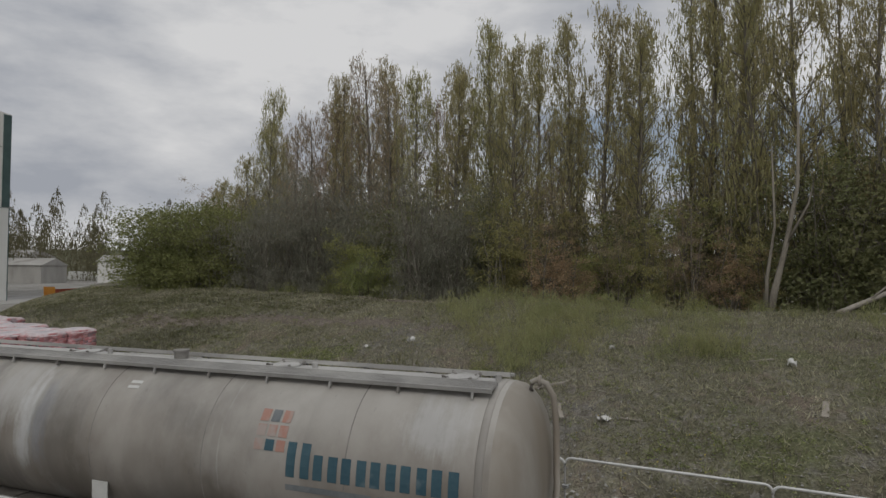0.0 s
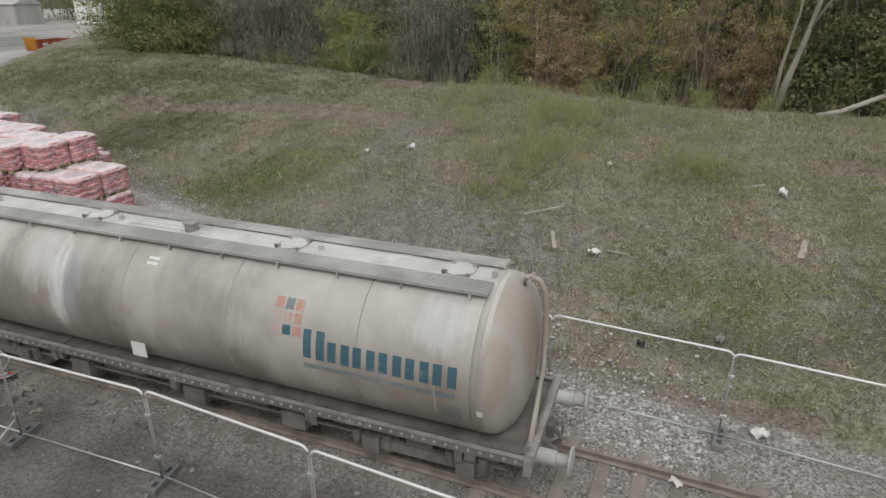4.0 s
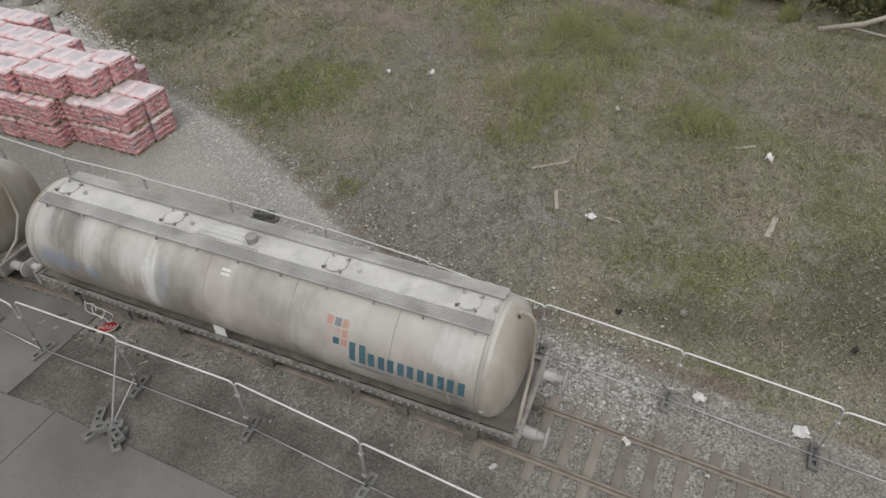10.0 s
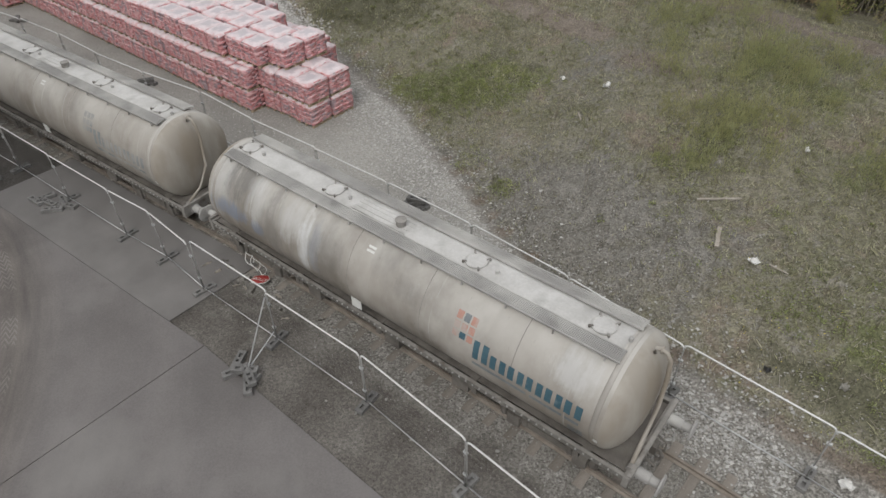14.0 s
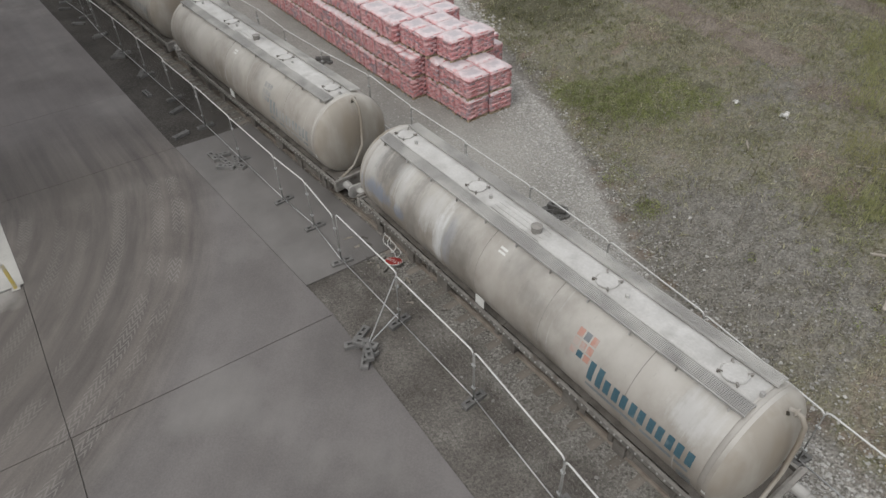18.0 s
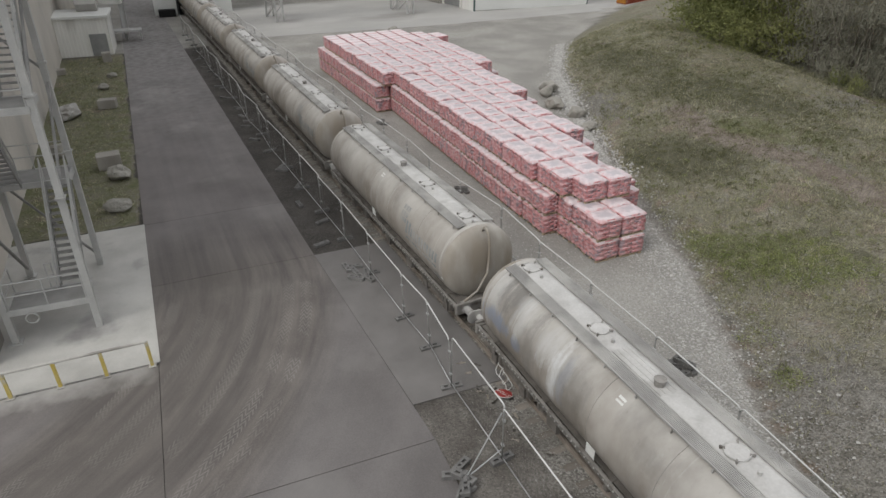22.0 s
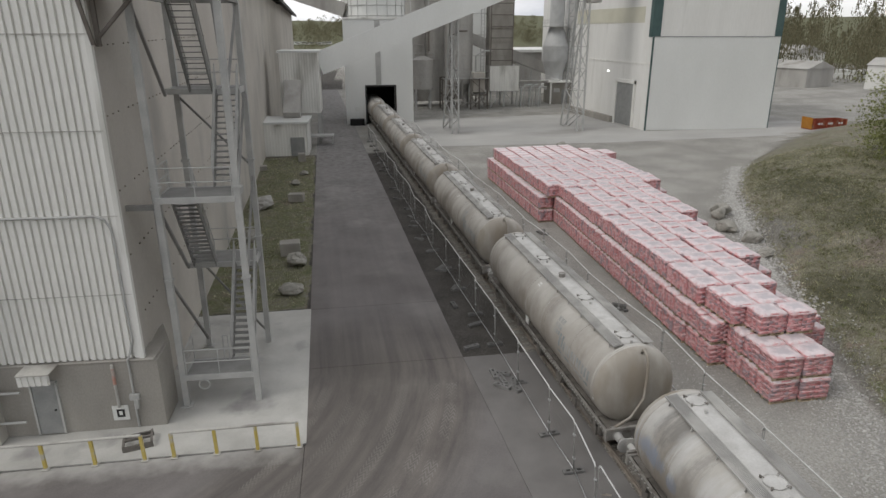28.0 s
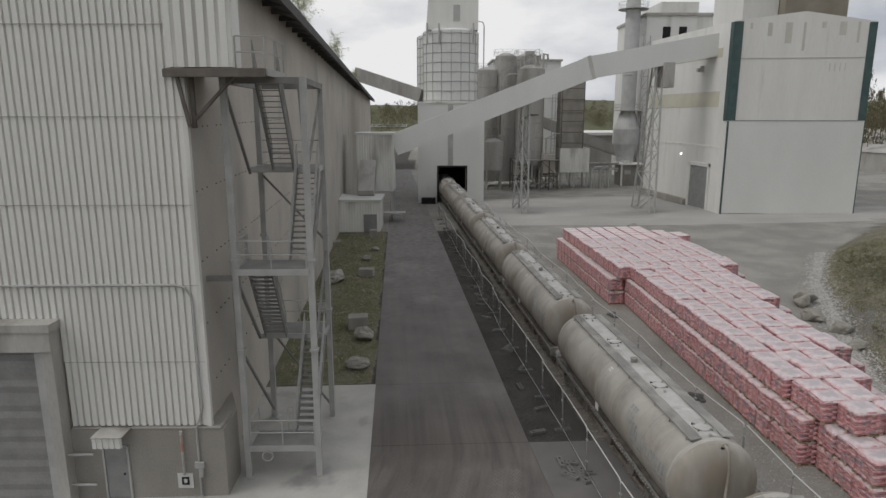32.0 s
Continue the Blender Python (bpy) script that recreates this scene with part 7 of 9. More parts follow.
dr = side_panel(-92.3, -87.6, 0.1, 5.9, 0.06, "door", M_door, "tall grey sliding door")
side_panel(-92.7, -92.3, 0, 6.4, 0.2, "door_frame", M_clad)
side_panel(-87.6, -87.2, 0, 6.4, 0.2, "door_frame", M_clad)
side_panel(-92.7, -87.2, 5.9, 6.4, 0.2, "door_frame", M_clad)
side_panel(-107, -86.5, 13.9, 15.9, 0.05, "yellow_band", mat("faded yellow translucent sheet", (0.52, 0.50, 0.40), (0.59, 0.57, 0.47), 0.6, scale=0.5, fine=10, bump=0.03), "faded yellow translucent strip")
side_panel(-107, -85.2, 8.6, 8.8, 0.06, "seam", M_clad)
side_panel(-107, -86.5, 20.2, 21.4, 0.05, "yellow_band", bpy.data.materials["faded yellow translucent sheet"])
side_panel(-107, -93, 0, 0.9, 0.5, "kerb", M_plinth)
M_glow = bpy.data.materials.new("lit lamp glass")
M_glow.use_nodes = True
M_glow.node_tree.nodes["Principled BSDF"].inputs["Emission Color"].default_value = (1, 1, 0.96, 1)
M_glow.node_tree.nodes["Principled BSDF"].inputs["Emission Strength"].default_value = 2.5
side_panel(-95.4, -95.2, 7.15, 7.35, 0.2, "wall_lamp", M_glow, "small lit wall lamp")
lampb = part("flood_lamp", boxes((-91.2, -90.6, side_x(-91) - 0.9, side_x(-91) - 0.1, 18.6, 19.1), (-91.0, -90.8, side_x(-91) - 0.5, side_x(-91), 19.1, 19.4)), M_steel, wh, "grey floodlight on the wall")
part("roof_house", boxes((-92, -84.5, 43.6, 51.5, 24.6, 28.5)), mat("brown stained cladding", (0.24, 0.215, 0.17), (0.31, 0.28, 0.23), 0.8, scale=0.5, fine=10, bump=0.05), wh, "brown roof house")
part("roof_house", boxes((-95, -86, 39.0, 43.5, 24.4, 31)), M_clad3, wh)

# ---- plant beyond ----
b2 = thing("process_building", "tall pale process building behind the warehouse", "industrial building")
part("wall", boxes((-142, -123, 38.5, 54, 0, 30.5)), M_clad3, b2)
part("roof", boxes((-142.3, -122.7, 38.2, 54.3, 30.5, 31.0)), M_silo, b2)
part("roof_house", boxes((-138, -126, 42, 49, 31, 33.4)), M_clad3, b2)
for y in (41.5, 44.5):
    part("window", boxes((-123, -122.9, y, y + 1.4, 26.5, 28.6)), M_dark, b2)

an = thing("process_annex", "tall white clad building behind the silos", "industrial building")
part("wall", boxes((-152, -140, 12, 26.3, 0, 24.2)), M_clad2, an)
part("roof", boxes((-152.3, -139.7, 11.7, 26.6, 24.2, 24.6)), M_silo, an)
for k in range(5):
    part("seam", boxes((-140, -139.95, 12, 26.3, 4.0 + k * 4.2, 4.1 + k * 4.2)), M_steel, an)

def cyl(name, x, y, prof, material, parent, seg=24, label=""):
    bm = bmesh.new()
    lathe(bm, prof, "z", seg, (x, y, 0))
    return part(name, bm, material, parent, label)
def silo_thing(x, y, r, z0, z1, label, cone=True, legs=True):
    e = thing("silo", label, "silo", "plant silos")
    prof = ([(r * 0.25, z0 - r * 1.1), (r, z0)] if cone else [(r, z0)])
    z = z0
    while z < z1 - 2.6:
        z += 2.5
        prof += [(r, z - 0.08), (r + 0.07, z - 0.05), (r + 0.07, z + 0.05), (r, z + 0.08)]
    prof += [(r, z1), (r * 0.35, z1 + r * 0.3), (0.05, z1 + r * 0.32)]
    cyl("shell", x, y, prof, M_silo, e)
    if legs:
        for a in range(4):
            t = a * math.pi / 2 + 0.78
            bm = bmesh.new()
            beam(bm, (x + r * 0.95 * math.cos(t), y + r * 0.95 * math.sin(t), 0), (x + r * 0.95 * math.cos(t), y + r * 0.95 * math.sin(t), z0), 0.28)
            part("leg", bm, M_steel, e)
    bm = bmesh.new()
    pts = [(x + (r + 0.3) * math.cos(a * 0.3926), y + (r + 0.3) * math.sin(a * 0.3926), z1) for a in range(17)]
    railing(bm, pts, 1.1)
    part("handrail", bm, M_steel, e)
    return e
silo_thing(-124, 9.5, 2.1, 1.0, 21.5, "tall grey cement silo with a flat cap", cone=False, legs=False)
silo_thing(-124, 13.0, 2.0, 1.0, 24.0, "tall streaked grey silo with pipework", cone=False, legs=False)
s3 = silo_thing(-119, 17.0, 2.45, 4.5, 21.4, "grey steel silo on legs with a railed top")
silo_thing(-118.5, 10.4, 1.9, 3.6, 8.6, "squat grey hopper silo on legs")
silo_thing(-127, 17.5, 2.3, 1.0, 24.2, "grey silo with vent pipes on top", cone=False, legs=False)
bm = bmesh.new()
for k in range(4):
    tube(bm, [(-119 + k * 0.7, 15.2 + k * 1.2, 21.5), (-119 + k * 0.7, 15.2 + k * 1.2, 23.4 + 0.5 * (k % 2)), (-119 + k * 0.7, 15.9 + k * 1.2, 23.7), (-119 + k * 0.7, 16.0 + k * 1.2, 22.6)], 0.22, 6)
box(bm, -121, -119.5, 16, 17.6, 21.5, 24.6)
part("top_gear", bm, M_silo, s3, "filter boxes and bent pipes")
bm = bmesh.new()
for k in range(6):
    beam(bm, (-114, 5.6 + k * 2, 18.0 + k * 0.9), (-114, 7.6 + k * 2, 18.9 + k * 0.9), 0.9, 0.12)
    railing(bm, [(-113.6, 5.6 + k * 2, 18.0 + k * 0.9), (-113.6, 7.6 + k * 2, 18.9 + k * 0.9)], 1.0)
part("catwalk", bm, M_steel, s3, "grey sloping catwalk")
bh = thing("filter_house", "ribbed grey filter house on steel legs with a dark duct tower", "filter house")
part("body", boxes((-121, -116.5, 22.2, 27.6, 2.9, 7.3)), M_silo, bh)
sm = ribbed(5.28, 4.3, 0.44, 0.14)
o = link("cladding_sheet", sm, None, bh)
o.matrix_local = pose(-116.49, 22.25, 2.95)
part("duct", boxes((-120.8, -117, 22.2, 26.3, 7.3, 19.3), *[(-120.9, -116.9, 22.1, 26.4, 9.0 + k * 2.3, 9.2 + k * 2.3) for k in range(4)]), M_plinth, bh, "dark banded duct tower")
for x in (-120.7, -116.9):
    for y in (22.5, 25, 27.3):
        part("leg", boxes((x - 0.14, x + 0.14, y - 0.14, y + 0.14, 0, 2.9)), M_steel, bh)
bm = bmesh.new()
beam(bm, (-116.8, 22.5, 0.2), (-116.8, 25, 2.8), 0.12)
beam(bm, (-116.8, 27.3, 0.2), (-116.8, 25, 2.8), 0.12)
beam(bm, (-118, 21.4, 0), (-118, 21.4, 19), 0.12)
beam(bm, (-118, 20.8, 0), (-118, 20.8, 19), 0.12)
for k in range(30):
    beam(bm, (-118, 20.8, 0.5 + k * 0.6), (-118, 21.4, 0.5 + k * 0.6), 0.06)
part("bracing", bm, M_steel, bh)
bm = bmesh.new()
for k in range(6):
    beam(bm, (-116.45, 22.2, 8.2 + k * 1.9), (-116.45, 26.3, 8.2 + k * 1.9), 0.1, 0.14)
for y in (22.3, 26.2):
    beam(bm, (-116.45, y, 7.3), (-116.45, y, 19.3), 0.16)
part("duct_frame", bm, M_bracket, bh, "rusty stiffeners round the duct")
bm = bmesh.new()
for k in range(3):
    tube(bm, [(-115.6, 27.8 + k * 1.6, 0), (-115.6, 27.8 + k * 1.6, 3.4), (-115.6, 28.6 + k * 1.6, 4.0), (-116.5, 30 + k, 4.0)], 0.13, 6)
part("riser_pipe", bm, M_galv, bh, "pale bent pipes beside the filter house")
st = thing("exhaust_stack", "silvery steel exhaust stack with platforms", "chimney")
M_stack = mat("dull silver stack", (0.42, 0.42, 0.41), (0.55, 0.55, 0.54), 0.55, 0.15, scale=0.6, fine=10, bump=0.1)
cyl("shaft", -124, 36.2, [(1.7, 0), (1.7, 5.0), (2.4, 7.5), (2.4, 10.2), (1.35, 13.5), (1.35, 20.0), (1.42, 20.05), (1.42, 20.3), (1.35, 20.35), (1.35, 31.6), (1.25, 31.8), (1.25, 40), (1.1, 40)], M_stack, st, 28)
for z in (13.6, 31.7):
    cyl("platform", -124, 36.2, [(1.4, z), (2.7, z), (2.7, z + 0.12), (1.4, z + 0.12)], M_steel, st)
    bm = bmesh.new()
    railing(bm, [(-124 + 2.65 * math.cos(a * 0.3926), 36.2 + 2.65 * math.sin(a * 0.3926), z + 0.1) for a in range(17)], 1.1)
    part("handrail", bm, M_steel, st)
bm = bmesh.new()
for y in (38.0, 39.2):
    beam(bm, (-122.6, y, 0), (-122.6, y, 27), 0.16)
for k in range(12):
    beam(bm, (-122.6, 38.0, k * 2.2), (-122.6, 39.2, k * 2.2 + 2.0), 0.08)
    beam(bm, (-122.6, 38.0, k * 2.2), (-122.6, 39.2, k * 2.2), 0.1)
part("ladder_frame", bm, M_steel, st)
M_kiosk = mat("brown-grey kiosk wall", (0.22, 0.205, 0.18), (0.31, 0.292, 0.26), 0.85, scale=0.8, fine=10, bump=0.1, stretch=(1, 1, 0.4))
gb = thing("grey_kiosk", "grey electrical kiosk with a flat roof", "kiosk")
part("body", boxes((-123.4, -118.7, 34.1, 38.1, 0, 3.9), bevel=0.04), M_kiosk, gb, "brown-grey stained walls")
part("roof", boxes((-123.7, -118.4, 33.8, 38.4, 3.9, 4.1)), M_clad, gb)
part("door", boxes((-118.7, -118.62, 36.2, 37.4, 0.1, 2.7)), M_door, gb)
part("corner_post", boxes((-118.75, -118.55, 34.0, 34.3, 0, 3.9)), M_clad3, gb)
part("louvre", boxes((-118.7, -118.62, 34.7, 35.8, 2.2, 2.9), (-122.6, -121.2, 34.0, 34.1, 2.4, 3.0)), M_steel, gb)
bm = bmesh.new()
for k in range(7):
    box(bm, -123 + k * 0.62, -122.6 + k * 0.62, 34.6 + 0.5 * (k % 3), 35.2 + 0.5 * (k % 3), 4.1, 4.3 + 0.12 * (k % 4))
part("roof_clutter", bm, M_white, gb, "pale boxes and sheets lying on the kiosk roof")
pr = thing("pipe_rack", "grey steel pipe rack across the yard", "pipe rack")
bm = bmesh.new()
for y in (28.6, 30.2, 31.6):
    for x in (-119.5, -116.5):
        beam(bm, (x, y, 0), (x, y, 4.2), 0.18)
part("frame_leg", bm, M_steel, pr)
bm = bmesh.new()
for z, x in ((4.2, -119), (4.2, -118), (3.4, -117.2), (4.5, -116.6)):
    tube(bm, [(x, 27.6, z), (x, 33.0, z)], 0.16, 6)
part("pipe", bm, M_silo, pr)
fr = thing("support_frame", "dark steel support frame with pipes under the silos", "steel frame")
for y0, y1, x in ((13.6, 16.2, -115.5), (18.6, 21.6, -115.0), (18.6, 21.6, -118.5), (13.6, 16.2, -119)):
    bm = bmesh.new()
    for y in (y0, (y0 + y1) / 2, y1):
        beam(bm, (x, y, 0), (x, y, 5.4), 0.2)
    for z in (2.6, 5.4):
        beam(bm, (x, y0, z), (x, y1, z), 0.16, 0.24)
    beam(bm, (x, y0, 0.2), (x, y1, 2.6), 0.1)
    beam(bm, (x, y1, 2.6), (x, y0, 5.3), 0.1)
    part("frame_bay", bm, M_bracket, fr)
for k in range(5):
    y = 13.8 + k * 1.7
    bm = bmesh.new()
    tube(bm, [(-116, y, 5.2 + k % 2), (-116, y, 2.2), (-116.4, y + 0.5, 1.2), (-116.4, y + 1.6, 1.0)], 0.2, 6)
    part("pipe", bm, M_silo, fr)
for spec in ((-119, -116, 14, 16, 2.7, 5.2), (-118.4, -115.4, 19, 21.2, 3.0, 6.4)):
    part("hopper", boxes(spec, bevel=0.1), M_shedwall, fr)
bm = bmesh.new()
railing(bm, [(-115, 13.6, 5.5), (-115, 21.8, 5.5)], 1.1)
railing(bm, [(-115.6, 27.8, 4.6), (-115.6, 33.5, 4.6)], 1.1)
beam(bm, (-115, 13.6, 5.45), (-115, 21.8, 5.45), 0.9, 0.1)
part("catwalk", bm, M_steel, fr)
for k, (y, z) in enumerate(((6.8, 12), (11.3, 15), (11.3, 19.5), (15.2, 12.5), (19.6, 9.2))):
    bm = bmesh.new()
    tube(bm, [(-116.2, y, z - 5), (-116.2, y, z), (-116.2, y + 1.5, z + 0.8), (-117, y + 3, z + 0.8)], 0.16, 6)
    part("riser_pipe", bm, M_bracket if k % 2 else M_steel, fr)
ps = thing("pipe_bridge", "sloping enclosed conveyor bridge behind the filter house", "conveyor")
bm = bmesh.new()
beam(bm, (-132, 14, 14.5), (-134, 38, 5.5), 1.8, 2.0)
part("gallery", bm, M_silo, ps)
bm = bmesh.new()
for y, z in ((20, 11.6), (27, 9.0), (34, 6.4)):
    beam(bm, (-133, y, 0), (-133, y, z), 0.3)
part("trestle", bm, M_steel, ps)
cs = thing("low_store", "long low grey store behind the plant", "shed")
part("wall", boxes((-175, -155, 24, 60, 0, 8)), M_silo, cs)
part("roof", boxes((-176, -154, 23, 61, 8, 8.6)), M_clad3, cs)

# ---- open skip ----
sk = thing("open_skip", "weathered red open skip with an orange end", "skip", at=pose(-80.2, 60.8, 0.02, 0, 0, 98) @ Matrix.Scale(0.82, 4))
def skip_wall(p, t=0.06):
    bm = bmesh.new()
    v = [bm.verts.new(q) for q in p]
    bm.faces.new(v)
    bmesh.ops.solidify(bm, geom=bm.faces[:], thickness=t)
    return bm
for s in (-1, 1):
    part("side", skip_wall([(-3.4, s * 1.1, 0.1), (3.4, s * 1.1, 0.1), (3.4, s * 1.15, 1.45), (-3.4, s * 1.15, 1.45)]), M_skipred, sk)
    part("stiffener", boxes(*[(-3.2 + k * 1.28, -3.1 + k * 1.28, s * 1.13, s * 1.22, 0.15, 1.4) for k in range(6)]), M_skipred, sk)
    part("lettering", boxes(*[(-2.4 + k * 2.0, -1.5 + k * 2.0, s * 1.20, s * 1.215, 0.75, 1.05) for k in range(3)]), M_white, sk, "pale lettering reduced to bars")
part("end", skip_wall([(-3.4, -1.1, 0.1), (-3.4, 1.1, 0.1), (-3.5, 1.15, 1.9), (-3.5, -1.15, 1.9)]), M_skipyel, sk, "orange end plate")
part("end", skip_wall([(3.4, -1.1, 0.1), (3.4, 1.1, 0.1), (3.4, 1.15, 1.45), (3.4, -1.15, 1.45)]), M_skipred, sk)
part("base", boxes((-3.4, 3.4, -1.1, 1.1, 0, 0.12)), M_skipred, sk)

# ---- distance beyond the yard ----
def shedlet(name, x, y, sx, sy, h, a, material, label):
    e = thing(name, label, "building", at=pose(x, y, 0, 0, 0, a))
    part("wall", boxes((-sx / 2, sx / 2, -sy / 2, sy / 2, 0, h)), material, e)
    bm = bmesh.new()
    v = [bm.verts.new(p) for p in ((-sx / 2 - .3, -sy / 2 - .3, h), (sx / 2 + .3, -sy / 2 - .3, h), (sx / 2 + .3, sy / 2 + .3, h), (-sx / 2 - .3, sy / 2 + .3, h), (-sx / 2 - .3, 0, h + sy * 0.18), (sx / 2 + .3, 0, h + sy * 0.18))]
    for f in ((0, 1, 5, 4), (2, 3, 4, 5), (0, 4, 3), (1, 2, 5)):
        bm.faces.new([v[i] for i in f])
    part("roof", bm, M_silo, e)
shedlet("grey_shed", -150, 95, 30, 9, 4, 20, M_silo, "long low grey shed beyond the yard")
shedlet("pale_shed", -175, 118, 14, 12, 6, 10, M_clad3, "pale gabled shed beyond the yard")
shedlet("pale_shed", -128, 112, 9, 8, 5, 30, M_clad3, "small pale shed beside stacked goods")
rq = random.Random(4)
g0 = None
for k in range(14):
    m = pose(-153 + rq.uniform(-8, 8), 128 + rq.uniform(-6, 6), 0, 0, 0, rq.uniform(0, 90))
    if g0 is None:
        g0 = part("goods_stack", boxes((-1.4, 1.4, -1.2, 1.2, 0.1, 1.3), (-1.3, 1.4, -1.1, 1.1, 1.35, 2.3), (-1.3, 1.3, -1.1, 1.1, 0, 0.1), bevel=0.06), M_white)
        g0.matrix_world = m
        tagged(g0, "white wrapped stack of goods on the far yard", "goods stack", "far goods stacks")
    else:
        copy_thing(g0, m)
v0 = None
for k in range(16):
    vx, vy = -560 + rq.uniform(-8, 8), -55 + k * 1.95
    m = pose(vx, vy, height(vx, vy) + 0.3, 0, 0, rq.uniform(-8, 8))
    if v0 is None:
        v0 = thing("parked_van", "white van parked in a far row", "van", "far parked vans")
        v0.matrix_world = m
        part("body", boxes((-2.6, 1.6, -1.0, 1.0, 0.45, 2.4), (1.6, 2.7, -0.95, 0.95, 0.45, 1.4), bevel=0.12), M_white, v0)
        part("windscreen", boxes((1.62, 1.9, -0.85, 0.85, 1.42, 2.1)), M_black, v0)
        for sx in (-1.7, 1.7):
            for sy in (-0.9, 0.9):
                bm = bmesh.new()
                lathe(bm, [(0.34, -0.1), (0.34, 0.1)], "y", 12, (sx, sy, 0.34))
                part("wheel", bm, M_black, v0)
    else:
        copy_thing(v0, m)


# ---- foliage ----
def leaf_mat(name, c1, c2, vary=0.14):
    m = mat(name, c1, c2, 0.75, scale=0.5, fine=3, bump=0, island=vary, spec=0.2)
    n, l = m.node_tree.nodes, m.node_tree.links
    b = n["Principled BSDF"]
    src = b.inputs["Base Color"].links[0].from_socket
    info, hsv, mr = n.new("ShaderNodeObjectInfo"), n.new("ShaderNodeHueSaturation"), n.new("ShaderNodeMapRange")
    mr.inputs["To Min"].default_value, mr.inputs["To Max"].default_value = 0.485, 0.512
    l.new(info.outputs["Random"], mr.inputs["Value"])
    l.new(mr.outputs["Result"], hsv.inputs["Hue"])
    l.new(src, hsv.inputs["Color"])
    l.new(hsv.outputs["Color"], b.inputs["Base Color"])
    tr, mx, out = n.new("ShaderNodeBsdfTranslucent"), n.new("ShaderNodeMixShader"), n["Material Output"]
    l.new(hsv.outputs["Color"], tr.inputs["Color"])
    mx.inputs["Fac"].default_value = 0.5
    l.new(b.outputs["BSDF"], mx.inputs[1])
    l.new(tr.outputs["BSDF"], mx.inputs[2])
    l.new(mx.outputs["Shader"], out.inputs["Surface"])
    return m


L_poplar = leaf_mat("poplar spring leaves", (0.36, 0.33, 0.165), (0.49, 0.45, 0.25))
L_bronze = leaf_mat("bronze spring leaves", (0.35, 0.28, 0.195), (0.46, 0.375, 0.275))
L_green = leaf_mat("fresh shrub leaves", (0.31, 0.335, 0.13), (0.42, 0.44, 0.19))
L_broom = leaf_mat("soft broom shoots", (0.33, 0.34, 0.16), (0.45, 0.45, 0.25))
L_dark = leaf_mat("dark evergreen leaves", (0.20, 0.212, 0.10), (0.31, 0.315, 0.165))
L_grey = leaf_mat("grey willow twigs", (0.26, 0.258, 0.20), (0.37, 0.362, 0.295), 0.2)
L_olive = leaf_mat("olive spring leaves", (0.33, 0.32, 0.14), (0.45, 0.43, 0.20))
L_thick = leaf_mat("hawthorn leaves", (0.19, 0.21, 0.085), (0.31, 0.33, 0.14), 0.3)
L_herb = leaf_mat("low herb leaves", (0.23, 0.265, 0.105), (0.37, 0.39, 0.18), 0.35)
L_turf = leaf_mat("dark weed leaves", (0.115, 0.122, 0.055), (0.19, 0.195, 0.10), 0.35)
L_rust = leaf_mat("rusty maple leaves", (0.41, 0.30, 0.185), (0.51, 0.385, 0.255))
L_far = leaf_mat("far wood canopy", (0.135, 0.13, 0.075), (0.20, 0.18, 0.115))
L_grass = leaf_mat("rough grass blades", (0.255, 0.255, 0.14), (0.48, 0.45, 0.34), 0.45)
L_straw = leaf_mat("dry straw stalks", (0.30, 0.27, 0.20), (0.42, 0.39, 0.31))


def leaves(centres, sizes, r, flat=0.0):
    """Small four-sided leaves at the given places, each turned at random."""
    c = np.asarray(centres)
    n = len(c)
    a, b = r.normal(size=(n, 3)), r.normal(size=(n, 3))
    a[:, 2] *= 1 - flat
    a /= np.linalg.norm(a, axis=1)[:, None] + 1e-9
    b = np.cross(a, b)
    b /= np.linalg.norm(b, axis=1)[:, None] + 1e-9
    s = np.asarray(sizes)[:, None]
    v = np.stack([c - a * s * 0.6, c + b * s * 0.36, c + a * s * 0.6, c - b * s * 0.36], axis=1).reshape(-1, 3)
    f = np.arange(4 * n).reshape(n, 4)
    return v, f


def flakes(centres, sizes, r, flat=0.3):
    """Small three-cornered leaves, each turned at random."""
    c = np.asarray(centres)
    n = len(c)
    a, b = r.normal(size=(n, 3)), r.normal(size=(n, 3))
    a[:, 2] *= 1 - flat
    a /= np.linalg.norm(a, axis=1)[:, None] + 1e-9
    b = np.cross(a, b)
    b /= np.linalg.norm(b, axis=1)[:, None] + 1e-9
    s = np.asarray(sizes)[:, None]
    v = np.stack([c - a * s * 0.6, c + a * s * 0.45 + b * s * 0.4, c + a * s * 0.45 - b * s * 0.4], axis=1).reshape(-1, 3)
    return v, np.arange(3 * n).reshape(n, 3)


def twigs(centres, length, width, r, lean=0.35):
    """Thin upright twigs, each one slim triangle."""
    c = np.asarray(centres)
    n = len(c)
    d = np.stack([r.normal(0, lean, n), r.normal(0, lean, n), np.ones(n)], axis=1)
    d /= np.linalg.norm(d, axis=1)[:, None]
    a = r.uniform(0, 6.283, n)
    s = np.stack([np.cos(a), np.sin(a), np.zeros(n)], axis=1)
    ln, wd = r.uniform(*length, n)[:, None] / 2, r.uniform(*width, n)[:, None] / 2
    v = np.stack([c - d * ln - s * wd, c - d * ln + s * wd, c + d * ln], axis=1).reshape(-1, 3)
    return v, np.arange(3 * n).reshape(n, 3)


